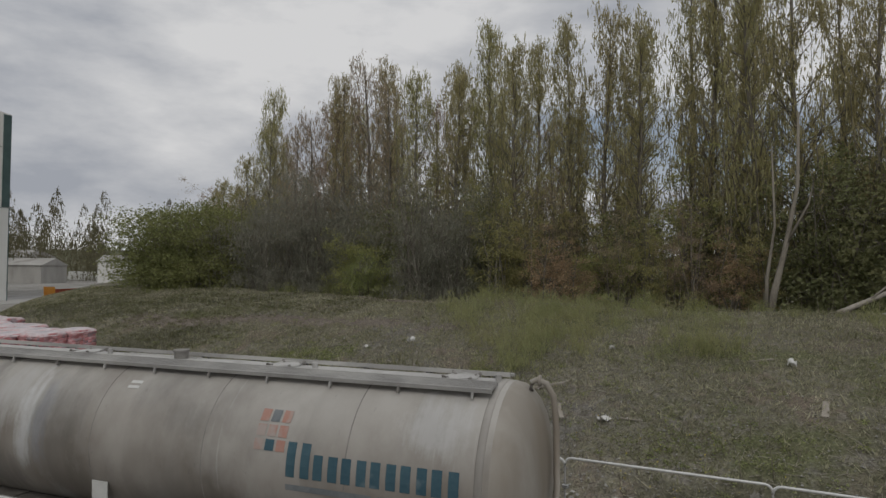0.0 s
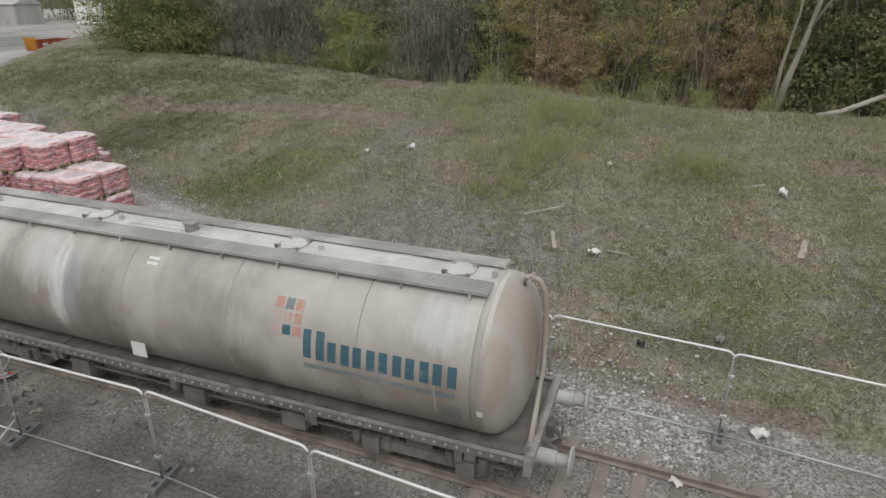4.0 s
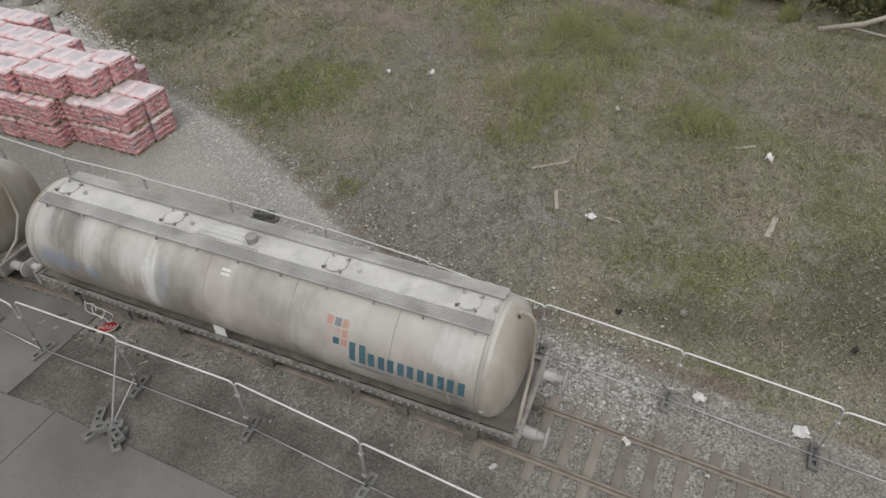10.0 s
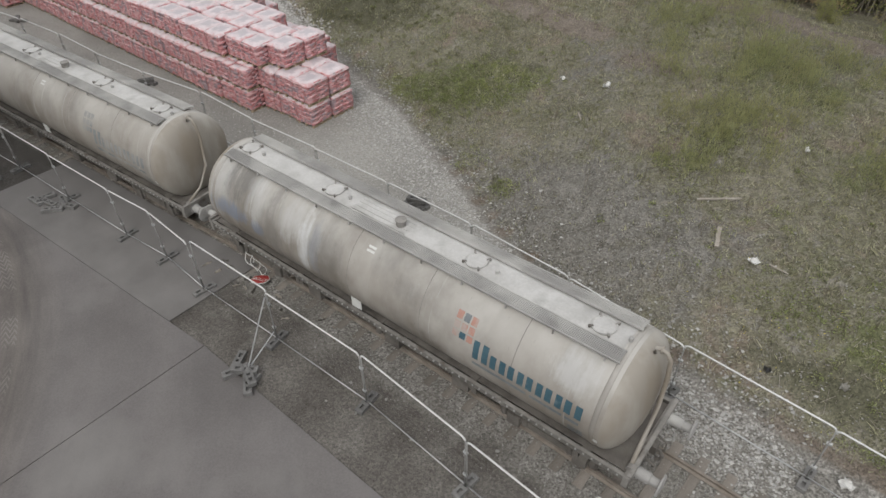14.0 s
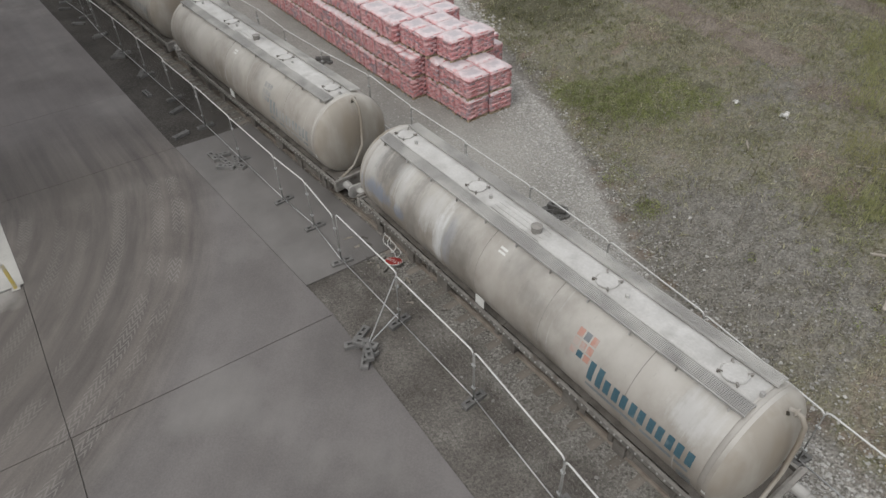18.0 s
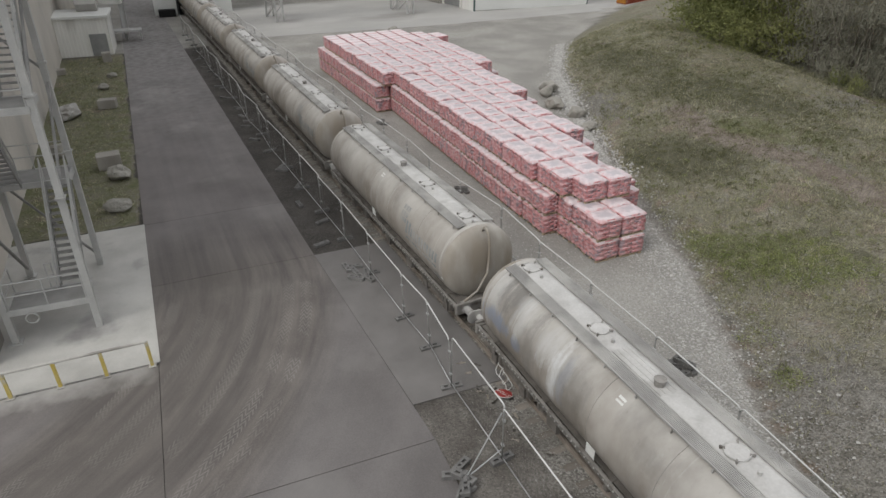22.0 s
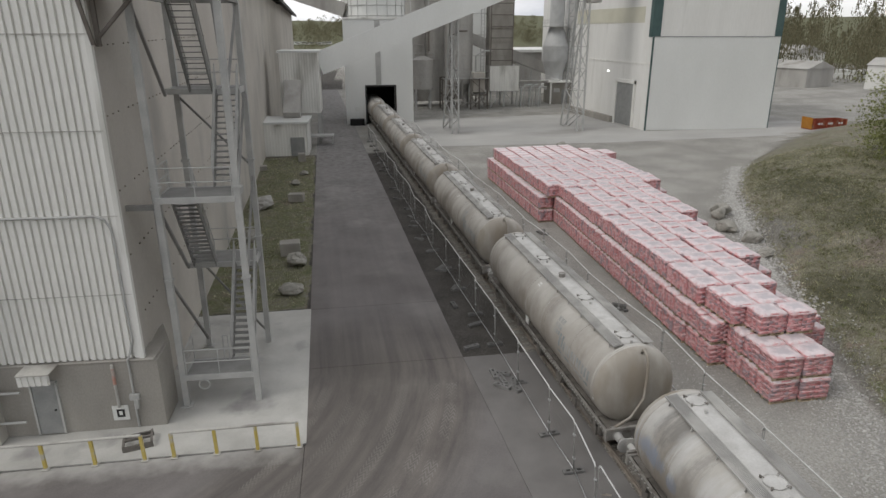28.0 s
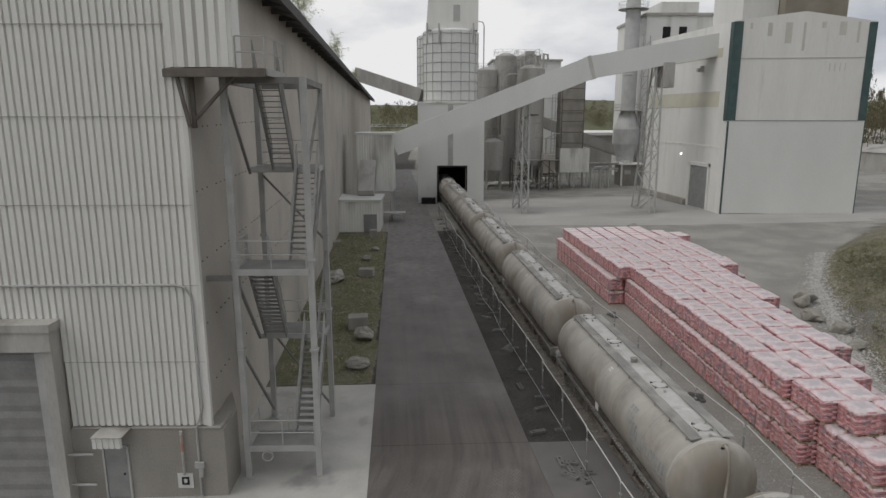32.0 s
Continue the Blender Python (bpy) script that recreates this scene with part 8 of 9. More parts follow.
def slivers(centres, length, width, r, lean=0.22):
    """Thin upright twigs and narrow leaves, each a slim four-sided blade."""
    c = np.asarray(centres)
    n = len(c)
    d = np.stack([r.normal(0, lean, n), r.normal(0, lean, n), np.ones(n)], axis=1)
    d /= np.linalg.norm(d, axis=1)[:, None]
    a = r.uniform(0, 6.283, n)
    s = np.stack([np.cos(a), np.sin(a), np.zeros(n)], axis=1)
    ln, wd = r.uniform(*length, n)[:, None] / 2, r.uniform(*width, n)[:, None] / 2
    v = np.stack([c - d * ln, c + s * wd, c + d * ln, c - s * wd], axis=1).reshape(-1, 3)
    return v, np.arange(4 * n).reshape(n, 4)


def both(p, q):
    return np.concatenate([p[0], q[0]]), np.concatenate([p[1], q[1] + len(p[0])])


def sticks(segments, sides=4):
    """Tapered limbs from (p, q, r0, r1)."""
    vs, fs = [], []
    for p, q, r0, r1 in segments:
        d = q - p
        ln = np.linalg.norm(d)
        if ln < 1e-6:
            continue
        d = d / ln
        u = np.cross(d, (0.31, 0.9, 0.2))
        u /= np.linalg.norm(u) + 1e-9
        w = np.cross(d, u)
        o = len(vs)
        for c, r in ((p, r0), (q, r1)):
            for k in range(sides):
                t = k * 2 * math.pi / sides
                vs.append(c + (u * math.cos(t) + w * math.sin(t)) * r)
        for k in range(sides):
            j = (k + 1) % sides
            fs.append((o + k, o + j, o + sides + j, o + sides + k))
    return vs, fs


def np_mesh(name, v, f, material):
    me = bpy.data.meshes.new(name)
    v, f = np.asarray(v, dtype=np.float32), np.asarray(f, dtype=np.int32)
    me.vertices.add(len(v))
    me.vertices.foreach_set("co", v.ravel())
    me.loops.add(f.size)
    me.loops.foreach_set("vertex_index", f.ravel())
    me.polygons.add(len(f))
    me.polygons.foreach_set("loop_start", np.arange(0, f.size, f.shape[1], dtype=np.int32))
    me.polygons.foreach_set("loop_total", np.full(len(f), f.shape[1], dtype=np.int32))
    me.update(calc_edges=True)
    me.validate()
    me.materials.append(material)
    return me


def poplar(seed, H, lm, width, dense, label):
    """A narrow upright tree: one leader, steep limbs, sparse young leaves."""
    r = np.random.default_rng(seed)
    seg, ctr = [], []
    n = 9
    sway = np.cumsum(r.normal(0, 0.09, (n + 1, 2)), axis=0)
    trunk = [np.array((sway[i, 0], sway[i, 1], H * 0.97 * i / n)) for i in range(n + 1)]
    rad = lambda h: 0.22 * (1 - h / H) ** 0.8 + 0.02
    for a, b in zip(trunk, trunk[1:]):
        seg.append((a, b, rad(a[2]), rad(b[2])))
    for k in range(int(80 * dense)):
        u = 0.10 + 0.88 * (k + r.random()) / (80 * dense)
        i = min(n - 1, int(u * n))
        p = trunk[i] + (trunk[i + 1] - trunk[i]) * (u * n - i)
        az, tilt = r.random() * 6.283, math.radians(r.uniform(12, 30))
        ln = (0.20 * H * (1 - u) ** 0.55 + 0.6) * r.uniform(0.7, 1.15)
        prof = width * (0.45 + 0.75 * math.sin(math.pi * min(1, u * 0.85 + 0.12)))
        hd = np.array((math.cos(az), math.sin(az), 0))
        q = p + np.array((0, 0, ln * 0.45)) + hd * min(prof, ln * math.tan(tilt) * 1.3)
        e = q + np.array((0, 0, ln * 0.55)) + hd * 0.12 + r.normal(0, 0.1, 3)
        r0 = max(0.012, rad(p[2]) * 0.28)
        seg += [(p, q, r0, r0 * 0.6), (q, e, r0 * 0.6, 0.008)]
        for _ in range(3):
            t = r.random()
            b = p + (q - p) * t if r.random() < 0.5 else q + (e - q) * t
            tw = b + r.normal(0, 0.35, 3) * (0.6, 0.6, 0.5) + (0, 0, 0.55)
            seg.append((b, tw, 0.012, 0.005))
            for s in range(int(7 * dense)):
                ctr.append(b + (tw - b) * r.random() + r.normal(0, 0.13, 3))
        for s in range(int(31 * dense)):
            t = r.random()
            b = p + (q - p) * t if r.random() < 0.35 else q + (e - q) * t
            ctr.append(b + r.normal(0, 0.24, 3) * (1, 1, 1.3))
    e = thing("poplar_tree", label, "tree", "row of poplars")
    v, f = sticks(seg, 3)
    link("trunk", np_mesh("trunk", v, f, M_bark), None, e)
    ctr = np.array(ctr)
    pick = r.random(len(ctr)) < 0.5
    v, f = both(leaves(ctr[pick], r.uniform(0.08, 0.17, pick.sum()), r), slivers(ctr[~pick], (0.35, 0.8), (0.05, 0.10), r))
    link("crown", np_mesh("crown", v, f, lm), None, e)
    return e


def shrub(seed, H, W, lm, label, name="shrub", stems=9, leafsize=(0.05, 0.11), count=9000, ragged=0.35, twiggy=0.0, skirt=0.0):
    """A many-stemmed bush or low tree: clumps of small leaves, with gaps, an uneven outline and a skirt."""
    r = np.random.default_rng(seed)
    seg, ctr, tips = [], [], []
    for k in range(stems):
        az = r.random() * 6.283
        base = np.array((r.normal(0, W * 0.08), r.normal(0, W * 0.08), -0.1))
        out = r.uniform(0.1, 0.75) * W / 2
        top = np.array((math.cos(az) * out, math.sin(az) * out, H * r.uniform(0.55, 1.0) * (1 - 0.35 * (2 * out / W) ** 2)))
        mid = base + (top - base) * 0.5 + r.normal(0, 0.18, 3) * (1, 1, 0.3) + (0, 0, H * 0.05)
        r0 = 0.015 + 0.008 * H * r.uniform(0.6, 1.2)
        seg += [(base, mid, r0, r0 * 0.65), (mid, top, r0 * 0.65, 0.012)]
        for j in range(8):
            b = mid + (top - mid) * r.random() if r.random() < 0.62 else base + (mid - base) * r.uniform(0.2, 1)
            d = r.normal(0, 1, 3)
            d[2] = abs(d[2]) * 0.6 - 0.1
            d /= np.linalg.norm(d)
            t = b + d * W * 0.22 * r.uniform(0.5, 1.3)
            seg.append((b, t, 0.014, 0.005))
            tips.append(t)
            for i in range(2):
                t2 = t + r.normal(0, W * 0.09, 3)
                seg.append((b + (t - b) * 0.6, t2, 0.008, 0.003))
                tips.append(t2)
    for k in range(int(skirt * 60)):
        a, d = r.random() * 6.283, W * 0.5 * math.sqrt(r.uniform(0.15, 1.0))
        tips.append(np.array((math.cos(a) * d, math.sin(a) * d, H * r.uniform(0.04, 0.4))))
    tips = np.array(tips)
    per = max(1, int(count / len(tips)))
    for t in tips:
        k = r.uniform(0.2, 0.55) * (0.35 + ragged) * W * 0.10 + 0.09
        m = int(per * r.uniform(0.4, 1.6))
        c = t + r.normal(0, k, (m, 3)) * (1, 1, 0.6)
        ctr.append(c[c[:, 2] > 0.02])
    ctr = np.concatenate(ctr)
    e = thing(name, label, "shrub" if H < 7 else "tree", "woodland edge")
    v, f = sticks(seg, 3)
    link("trunk" if H >= 7 else "branchwork", np_mesh("branchwork", v, f, M_bark), None, e)
    pick = r.random(len(ctr)) >= twiggy
    v, f = flakes(ctr[pick], r.uniform(*leafsize, pick.sum()), r)
    if twiggy:
        v, f = both((v, f), twigs(ctr[~pick], (0.25, 0.6), (0.02, 0.045), r, 0.5))
    link("crown", np_mesh("crown", v, f, lm), None, e)
    return e


rt = random.Random(21)
def planted(makers, spots):
    """Build each kind once, then set copies on the ground."""
    built = {}
    for k, x, y, s in spots:
        m = pose(x, y, height(x, y) - 0.08, rt.uniform(-2, 2), rt.uniform(-2, 2), rt.uniform(0, 360)) @ Matrix.Diagonal((s, s, s * rt.uniform(0.93, 1.07), 1))
        if k not in built:
            built[k] = makers[k]()
            built[k].matrix_world = m
        else:
            c = copy_thing(built[k], Matrix())
            c.matrix_world = m


P_LABEL = "tall narrow poplar coming into leaf behind the bank"
pops = [lambda i=i, h=h, lm=lm, w=w, d=d: poplar(100 + i, h, lm, w, d, P_LABEL) for i, (h, lm, w, d) in enumerate(((22, L_poplar, 1.25, 1.15), (20, L_poplar, 1.5, 1.1), (23, L_poplar, 1.1, 1.2), (19, L_bronze, 1.6, 0.8), (20.5, L_bronze, 1.4, 0.85), (21.5, L_poplar, 1.7, 1.1)))]
spots = []
for row, (dy, step) in enumerate(((9.5, 2.6), (14.5, 3.3), (21, 5.5))):
    x = -52 + row * 1.1
    while x < 24:
        y = along(CREST, x) + dy + rt.uniform(-1.2, 1.2) + max(0, (-x - 30) * 0.12)
        brown = -36 < x < -14
        k = rt.choice((3, 4, 3, 4, 1)) if brown and rt.random() < 0.7 else rt.choice((0, 1, 2, 5))
        s = rt.uniform(0.86, 1.08) * (1.0 if x > -34 else max(0.5, 1.0 - (-34 - x) * 0.03)) * (1.06 if x > -4 else 1.0) * (0.97, 0.91, 0.9)[row] * (0.93 if -20 < x < -5 else 1.0)
        spots.append((k, x, y, s))
        x += step * rt.uniform(0.65, 1.35)
planted(pops, spots)
shr = [
    lambda: shrub(201, 5.5, 5.5, L_green, "fresh green shrub at the woodland edge", leafsize=(0.07, 0.15), count=8000, skirt=0.8),
    lambda: shrub(202, 7.5, 6.5, L_grey, "grey leafless willow bush at the woodland edge", "willow_bush", 18, (0.06, 0.12), 10000, 0.5, 0.45, 0.8),
    lambda: shrub(203, 8.5, 6.0, L_rust, "rusty-leaved young maple at the woodland edge", "maple_tree", 8, (0.09, 0.18), 5200),
    lambda: shrub(204, 9.5, 6.5, L_olive, "olive-green tree at the woodland edge", "broadleaf_tree", 8, (0.09, 0.18), 5800, skirt=0.1),
    lambda: shrub(205, 7.0, 6.5, L_dark, "dark dense thicket under the poplars", "thicket", 12, (0.08, 0.17), 7500, skirt=0.7),
    lambda: shrub(206, 10.5, 7.0, L_bronze, "brown budding tree under the poplars", "broadleaf_tree", 9, (0.07, 0.14), 5200, twiggy=0.5),
    lambda: shrub(207, 6.0, 6.5, L_thick, "dense green spreading thicket by the yard", "thicket", 14, (0.08, 0.17), 12000, 0.4, skirt=1.4),
    lambda: shrub(208, 2.4, 2.6, L_green, "low pale bramble at the foot of the trees", "bramble", 10, (0.05, 0.10), 2200, 0.6, 0.6),
]
spots = [(5, -46, 53, 1.0), (5, -40, 51, 1.05), (5, -35, 49, 1.1), (5, -31, 47, 1.1), (3, -37, 47, 1.0), (6, -49, 45.8, 1.45), (6, -45, 44.3, 1.45), (6, -41, 43, 1.4), (6, -37.3, 42.2, 1.3), (6, -47, 49.5, 1.6), (6, -41, 48, 1.6), (1, -33.6, 42.3, 1.2), (1, -30, 41.3, 1.3), (1, -27, 40.6, 1.3), (1, -24.2, 40.2, 1.2), (0, -21.9, 38.4, 0.95), (7, -20.6, 36.4, 1.2), (0, -20.1, 37.4, 0.62), (1, -16.8, 37.2, 1.15), (1, -14.3, 37.0, 1.05), (3, -11.4, 36.2, 0.75), (3, -9.8, 37.2, 0.75), (2, -7.8, 35.4, 0.64), (2, -6.4, 36.0, 0.55), (5, -4.2, 36.4, 0.65), (3, -2.7, 36.0, 0.62), (5, -0.9, 36.0, 0.65), (0, -5.2, 37.2, 0.9), (2, 1.4, 35.5, 0.62), (3, 2.7, 36.0, 0.6), (4, 6.0, 36.0, 1.3), (4, 9.0, 35.4, 1.4), (4, 7.5, 38.4, 1.6), (4, 12.2, 35.0, 1.4), (4, 11.0, 38.0, 1.5), (4, 16.0, 34.0, 1.3), (3, 14.5, 32.0, 0.7), (4, 3.8, 38.6, 1.2), (4, 0.0, 39.2, 1.1), (4, -4.0, 39.6, 1.1), (4, -9.0, 40.2, 1.1), (4, -13.0, 40.8, 1.2), (4, -18.5, 41.0, 1.1), (4, -22.0, 43.0, 1.3)]
x = -58
while x < 24:
    for dy, kinds_ in ((8.5, (5, 4, 3, 4)), (13.5, (5, 3, 4))):
        y = along(CREST, x) + dy + rt.uniform(-1.0, 1.0)
        spots.append((rt.choice(kinds_), x + rt.uniform(-1, 1), y, rt.uniform(0.75, 1.1) * (1.3 if dy > 10 else 0.95)))
    x += rt.uniform(3.4, 4.8)
x = -30
while x < 3:
    spots.append((7, x, along(CREST, x) + 2.4 + rt.uniform(-0.8, 0.8), rt.uniform(0.28, 0.62)))
    x += rt.uniform(1.6, 3.4)
planted(shr, spots)

# far woods round the works, too many to count
r = np.random.default_rng(77)
ctr, sz, tv, tf = [], [], [], []
for k in range(900):
    a = math.radians(r.uniform(108, 131) if k % 5 < 2 else r.uniform(140, 190) if k % 5 < 4 else r.uniform(78, 200))
    d = r.uniform(230, 360) if a > math.radians(150) else r.uniform(170, 300)
    if math.radians(158) < a < math.radians(188):
        d = r.uniform(480, 1100)
    x, y = d * math.cos(a), d * math.sin(a)
    H = r.uniform(13, 25) * (0.8 if d > 400 else 1)
    W = r.uniform(2.2, 5.0) * (2.2 if d > 400 else 1)
    n = 420
    u = r.random(n)
    rad = W * np.sqrt(r.random(n)) * np.sin(np.pi * np.clip(u * 0.85 + 0.12, 0, 1))
    t = r.uniform(0, 6.283, n)
    ctr.append(np.stack([x + rad * np.cos(t), y + rad * np.sin(t), height(x, y) + u * H], axis=1))
    sz.append(r.uniform(0.25, 0.6, n) * (2.4 if d > 400 else 1))
fc, fs = np.concatenate(ctr), np.concatenate(sz)
pick = fs < np.median(fs)
v, f = both(leaves(fc[pick], fs[pick], r), slivers(fc[~pick], (0.8, 2.0), (0.16, 0.36), r, 0.12))
far = link("far_woods", np_mesh("far_woods", v, f, L_far), None)
tagged(far, "distant brown and green woodland round the works", "woods", kind="stuff")

# saplings rooted on the shed roof
for x, y, s in ((-52, wall_y(-52) + 0.2, 0.9), (-56, wall_y(-56) - 0.4, 0.7), (-76, wall_y(-76) + 0.9, 0.72), (-106, wall_y(-106) + 0.9, 0.5)):
    e = shrub(int(-x), 5.0, 3.2, L_green, "straggly birch sapling rooted on the shed roof edge", "birch_sapling", 6, (0.06, 0.13), 2600, 0.6)
    e.matrix_world = pose(x, y, eave_z(x) - 0.05) @ Matrix.Scale(s, 4)

# ---- bank vegetation ----
r = np.random.default_rng(9)
vs, n_t = [], 0
ctr = []
while n_t < 62000:
    x, y = r.uniform(-58, 14), r.uniform(11, 44)
    d = bank(x, y)
    if d < 0.2 or y > along(CREST, x) + 5:
        continue
    g = cover(x, y)[0] + 0.35 * noise.noise(Vector((x * 0.7, y * 0.7, 1)))
    if r.random() > max(0.06, g - 0.15) * (1 - 0.8 * loamy(x, y)):
        continue
    ctr.append((x, y, height(x, y)))
    n_t += 1
for _ in range(5000):
    x = r.uniform(-76, -32.4)
    y = r.uniform(wall_y(x) + 0.3, road_left(x) - 0.3)
    ctr.append((x, y, 0.0))
c = np.array(ctr)
k = len(c)
hgt = r.gamma(3.0, 0.026, k) + 0.02
lean = r.normal(0, 0.5, (k, 2)) * hgt[:, None]
az = r.uniform(0, 6.283, k)
wd = r.uniform(0.009, 0.026, k)
side = np.stack([np.cos(az) * wd, np.sin(az) * wd, np.zeros(k)], axis=1)
tri = []
for off in range(3):
    o = np.stack([r.normal(0, 0.06, k), r.normal(0, 0.06, k), np.zeros(k)], axis=1)
    tip = c + o + np.stack([lean[:, 0] + r.normal(0, 0.05, k), lean[:, 1] + r.normal(0, 0.05, k), hgt * r.uniform(0.6, 1.2, k)], axis=1)
    tri.append(np.stack([c + o - side, c + o + side, tip], axis=1))
v = np.concatenate(tri).reshape(-1, 3)
grass = link("bank_grass", np_mesh("bank_grass", v, np.arange(len(v)).reshape(-1, 3), L_grass), None)
tagged(grass, "rough olive and straw grass on the bank and verge", "grass", kind="stuff")

# straw tufts, standing dry stalks, low herbs, twigs lying about
def on_bank(x0, x1, y0, y1):
    while True:
        x, y = r.uniform(x0, x1), r.uniform(y0, y1)
        if bank(x, y) > 0.4 and y < along(CREST, x) + 2:
            return x, y, height(x, y)
ctr = []
for _ in range(1500):
    x, y, z = on_bank(-45, 12, 13, 40)
    if cover(x, y)[0] < 0.4 or loamy(x, y) > 0.3:
        continue
    s = r.uniform(0.5, 1.2)
    for _ in range(16):
        ctr.append((x + r.normal(0, 0.09) * s, y + r.normal(0, 0.09) * s, z + 0.09 * s))
v, f = twigs(np.array(ctr), (0.14, 0.36), (0.008, 0.018), r, 0.65)
tufts = link("straw_tufts", np_mesh("straw_tufts", v, f, L_straw), None)
tagged(tufts, "pale dry grass tufts over the bank", "grass", kind="stuff")
seg = []
for _ in range(620):
    x, y, z = on_bank(-44, 11, 14, 38)
    h = r.uniform(0.3, 0.85)
    p = np.array((x, y, z - 0.02))
    seg.append((p, p + (r.normal(0, 0.08) * h, r.normal(0, 0.08) * h, h), 0.013, 0.007))
v, f = sticks(seg, 3)
stalks = link("dry_stalks", np_mesh("dry_stalks", v, f, L_straw), None)
tagged(stalks, "pale dry weed stalks standing on the bank", "weeds", kind="stuff")
ctr, sz = [], []
def herbs(cx, cy, sx, sy, n, size=1.0):
    for _ in range(n):
        x, y = r.normal(cx, sx), r.normal(cy, sy)
        if bank(x, y) < 0.3:
            continue
        z, s = height(x, y), r.uniform(0.12, 0.34) * size
        m = int(46 * size)
        q = r.normal(0, 1, (m, 3)) * (s * 0.5, s * 0.5, s * 0.25) + (x, y, z + s * 0.3)
        ctr.append(q[q[:, 2] > z])
        sz.append(r.uniform(0.025, 0.06, len(ctr[-1])))
for spec in ((-14.6, 20.4, 1.3, 0.8, 150), (-15.8, 19.2, 1.4, 0.8, 90), (-17.6, 18.9, 1.0, 0.5, 50), (-10.6, 15.6, 0.3, 0.2, 22), (-12.9, 16.5, 0.5, 0.4, 16), (-6.0, 18.5, 0.8, 0.6, 26), (-0.4, 15.0, 1.0, 0.45, 30), (1.6, 14.6, 0.8, 0.5, 14), (4.5, 16.5, 2.4, 1.8, 36), (-3.5, 16.8, 1.6, 1.0, 30), (7.5, 19.5, 2.0, 2.0, 50), (-20, 22, 3.5, 2.0, 60), (2.5, 12.6, 0.6, 0.2, 12), (-33, 26, 3, 1.2, 30), (-0.5, 20.4, 1.4, 0.8, 24)):
    herbs(*spec)
v, f = flakes(np.concatenate(ctr), np.concatenate(sz), r, 0.5)
herb = link("low_herbs", np_mesh("low_herbs", v, f, L_herb), None)
tagged(herb, "low vivid green herb clumps on the bank", "weeds", kind="stuff")
ctr, sz = [], []
for _ in range(2600):
    x, y, z = on_bank(-56, -16, 18, 42)
    if noise.noise(Vector((x * 0.3, y * 0.3, 5))) + loamy(x, y) < 0.1 or bank(x, y) < 0.8:
        continue
    s = r.uniform(0.12, 0.4)
    q = r.normal(0, 1, (34, 3)) * (s * 0.6, s * 0.6, s * 0.22) + (x, y, z + s * 0.2)
    ctr.append(q[q[:, 2] > z])
    sz.append(r.uniform(0.03, 0.075, len(ctr[-1])))
v, f = flakes(np.concatenate(ctr), np.concatenate(sz), r, 0.5)
turf = link("dark_turf", np_mesh("dark_turf", v, f, L_turf), None)
tagged(turf, "dark olive weed clumps over the bank beside the bag stack", "weeds", kind="stuff")
for name, material, n, wd, label in (("twig_litter", M_deadwood, 5200, (0.004, 0.010), "bleached twigs lying on the bank"), ("dark_twig_litter", M_bark, 2600, (0.004, 0.009), "dark dead stems lying on the bank")):
    seg = []
    for _ in range(n):
        x, y, z = on_bank(-18, 10, 12, 25)
        ln, a = r.gamma(2.2, 0.07) + 0.06, r.uniform(0, 6.283)
        q = np.array((x + math.cos(a) * ln, y + math.sin(a) * ln, 0.0))
        q[2] = height(q[0], q[1]) + r.uniform(0.01, 0.06)
        w = r.uniform(*wd)
        seg.append((np.array((x, y, z + 0.015)), q, w, w * 0.6))
    v, f = sticks(seg, 3)
    tagged(link(name, np_mesh(name, v, f, material), None), label, "twigs", kind="stuff")

# soft broom clumps
def broom(seed):
    q = np.random.default_rng(seed)
    ctr = []
    for _ in range(34):
        a, d = q.uniform(0, 6.283), abs(q.normal(0, 0.42))
        h = q.uniform(0.35, 0.95) * math.exp(-d * 0.7)
        for _ in range(11):
            u = q.random() ** 0.7
            ctr.append((math.cos(a) * (d + 0.3 * h * u) + q.normal(0, 0.06), math.sin(a) * (d + 0.3 * h * u) + q.normal(0, 0.06), h * u))
    v, f = slivers(np.array(ctr), (0.10, 0.24), (0.010, 0.022), q, 0.3)
    ob = link("broom_clump", np_mesh("broom_clump", v, f, L_broom), None)
    return tagged(ob, "soft green broom clump on the bank", "weed clump", "broom clumps", "stuff")
built = [broom(s) for s in (1, 2, 3)]
spots = []
for cx, cy, n, sp in ((-6.1, 25.0, 30, 1.9), (-5.3, 20.9, 20, 1.1), (-0.3, 20.6, 8, 0.55), (-9, 28.5, 12, 2.0), (-1, 26.5, 12, 1.8), (-6.0, 18.7, 6, 0.7), (-2.5, 23, 8, 1.3), (6, 25, 5, 2)):
    for _ in range(n):
        spots.append((cx + r.normal(0, sp), cy + r.normal(0, sp * 0.7), r.uniform(0.6, 1.25)))
for i, (x, y, s) in enumerate(spots):
    m = pose(x, y, height(x, y), 0, 0, r.uniform(0, 360)) @ Matrix.Scale(float(s), 4)
    if i < 3:
        built[i].matrix_world = m
    else:
        copy_thing(built[i % 3], Matrix()).matrix_world = m


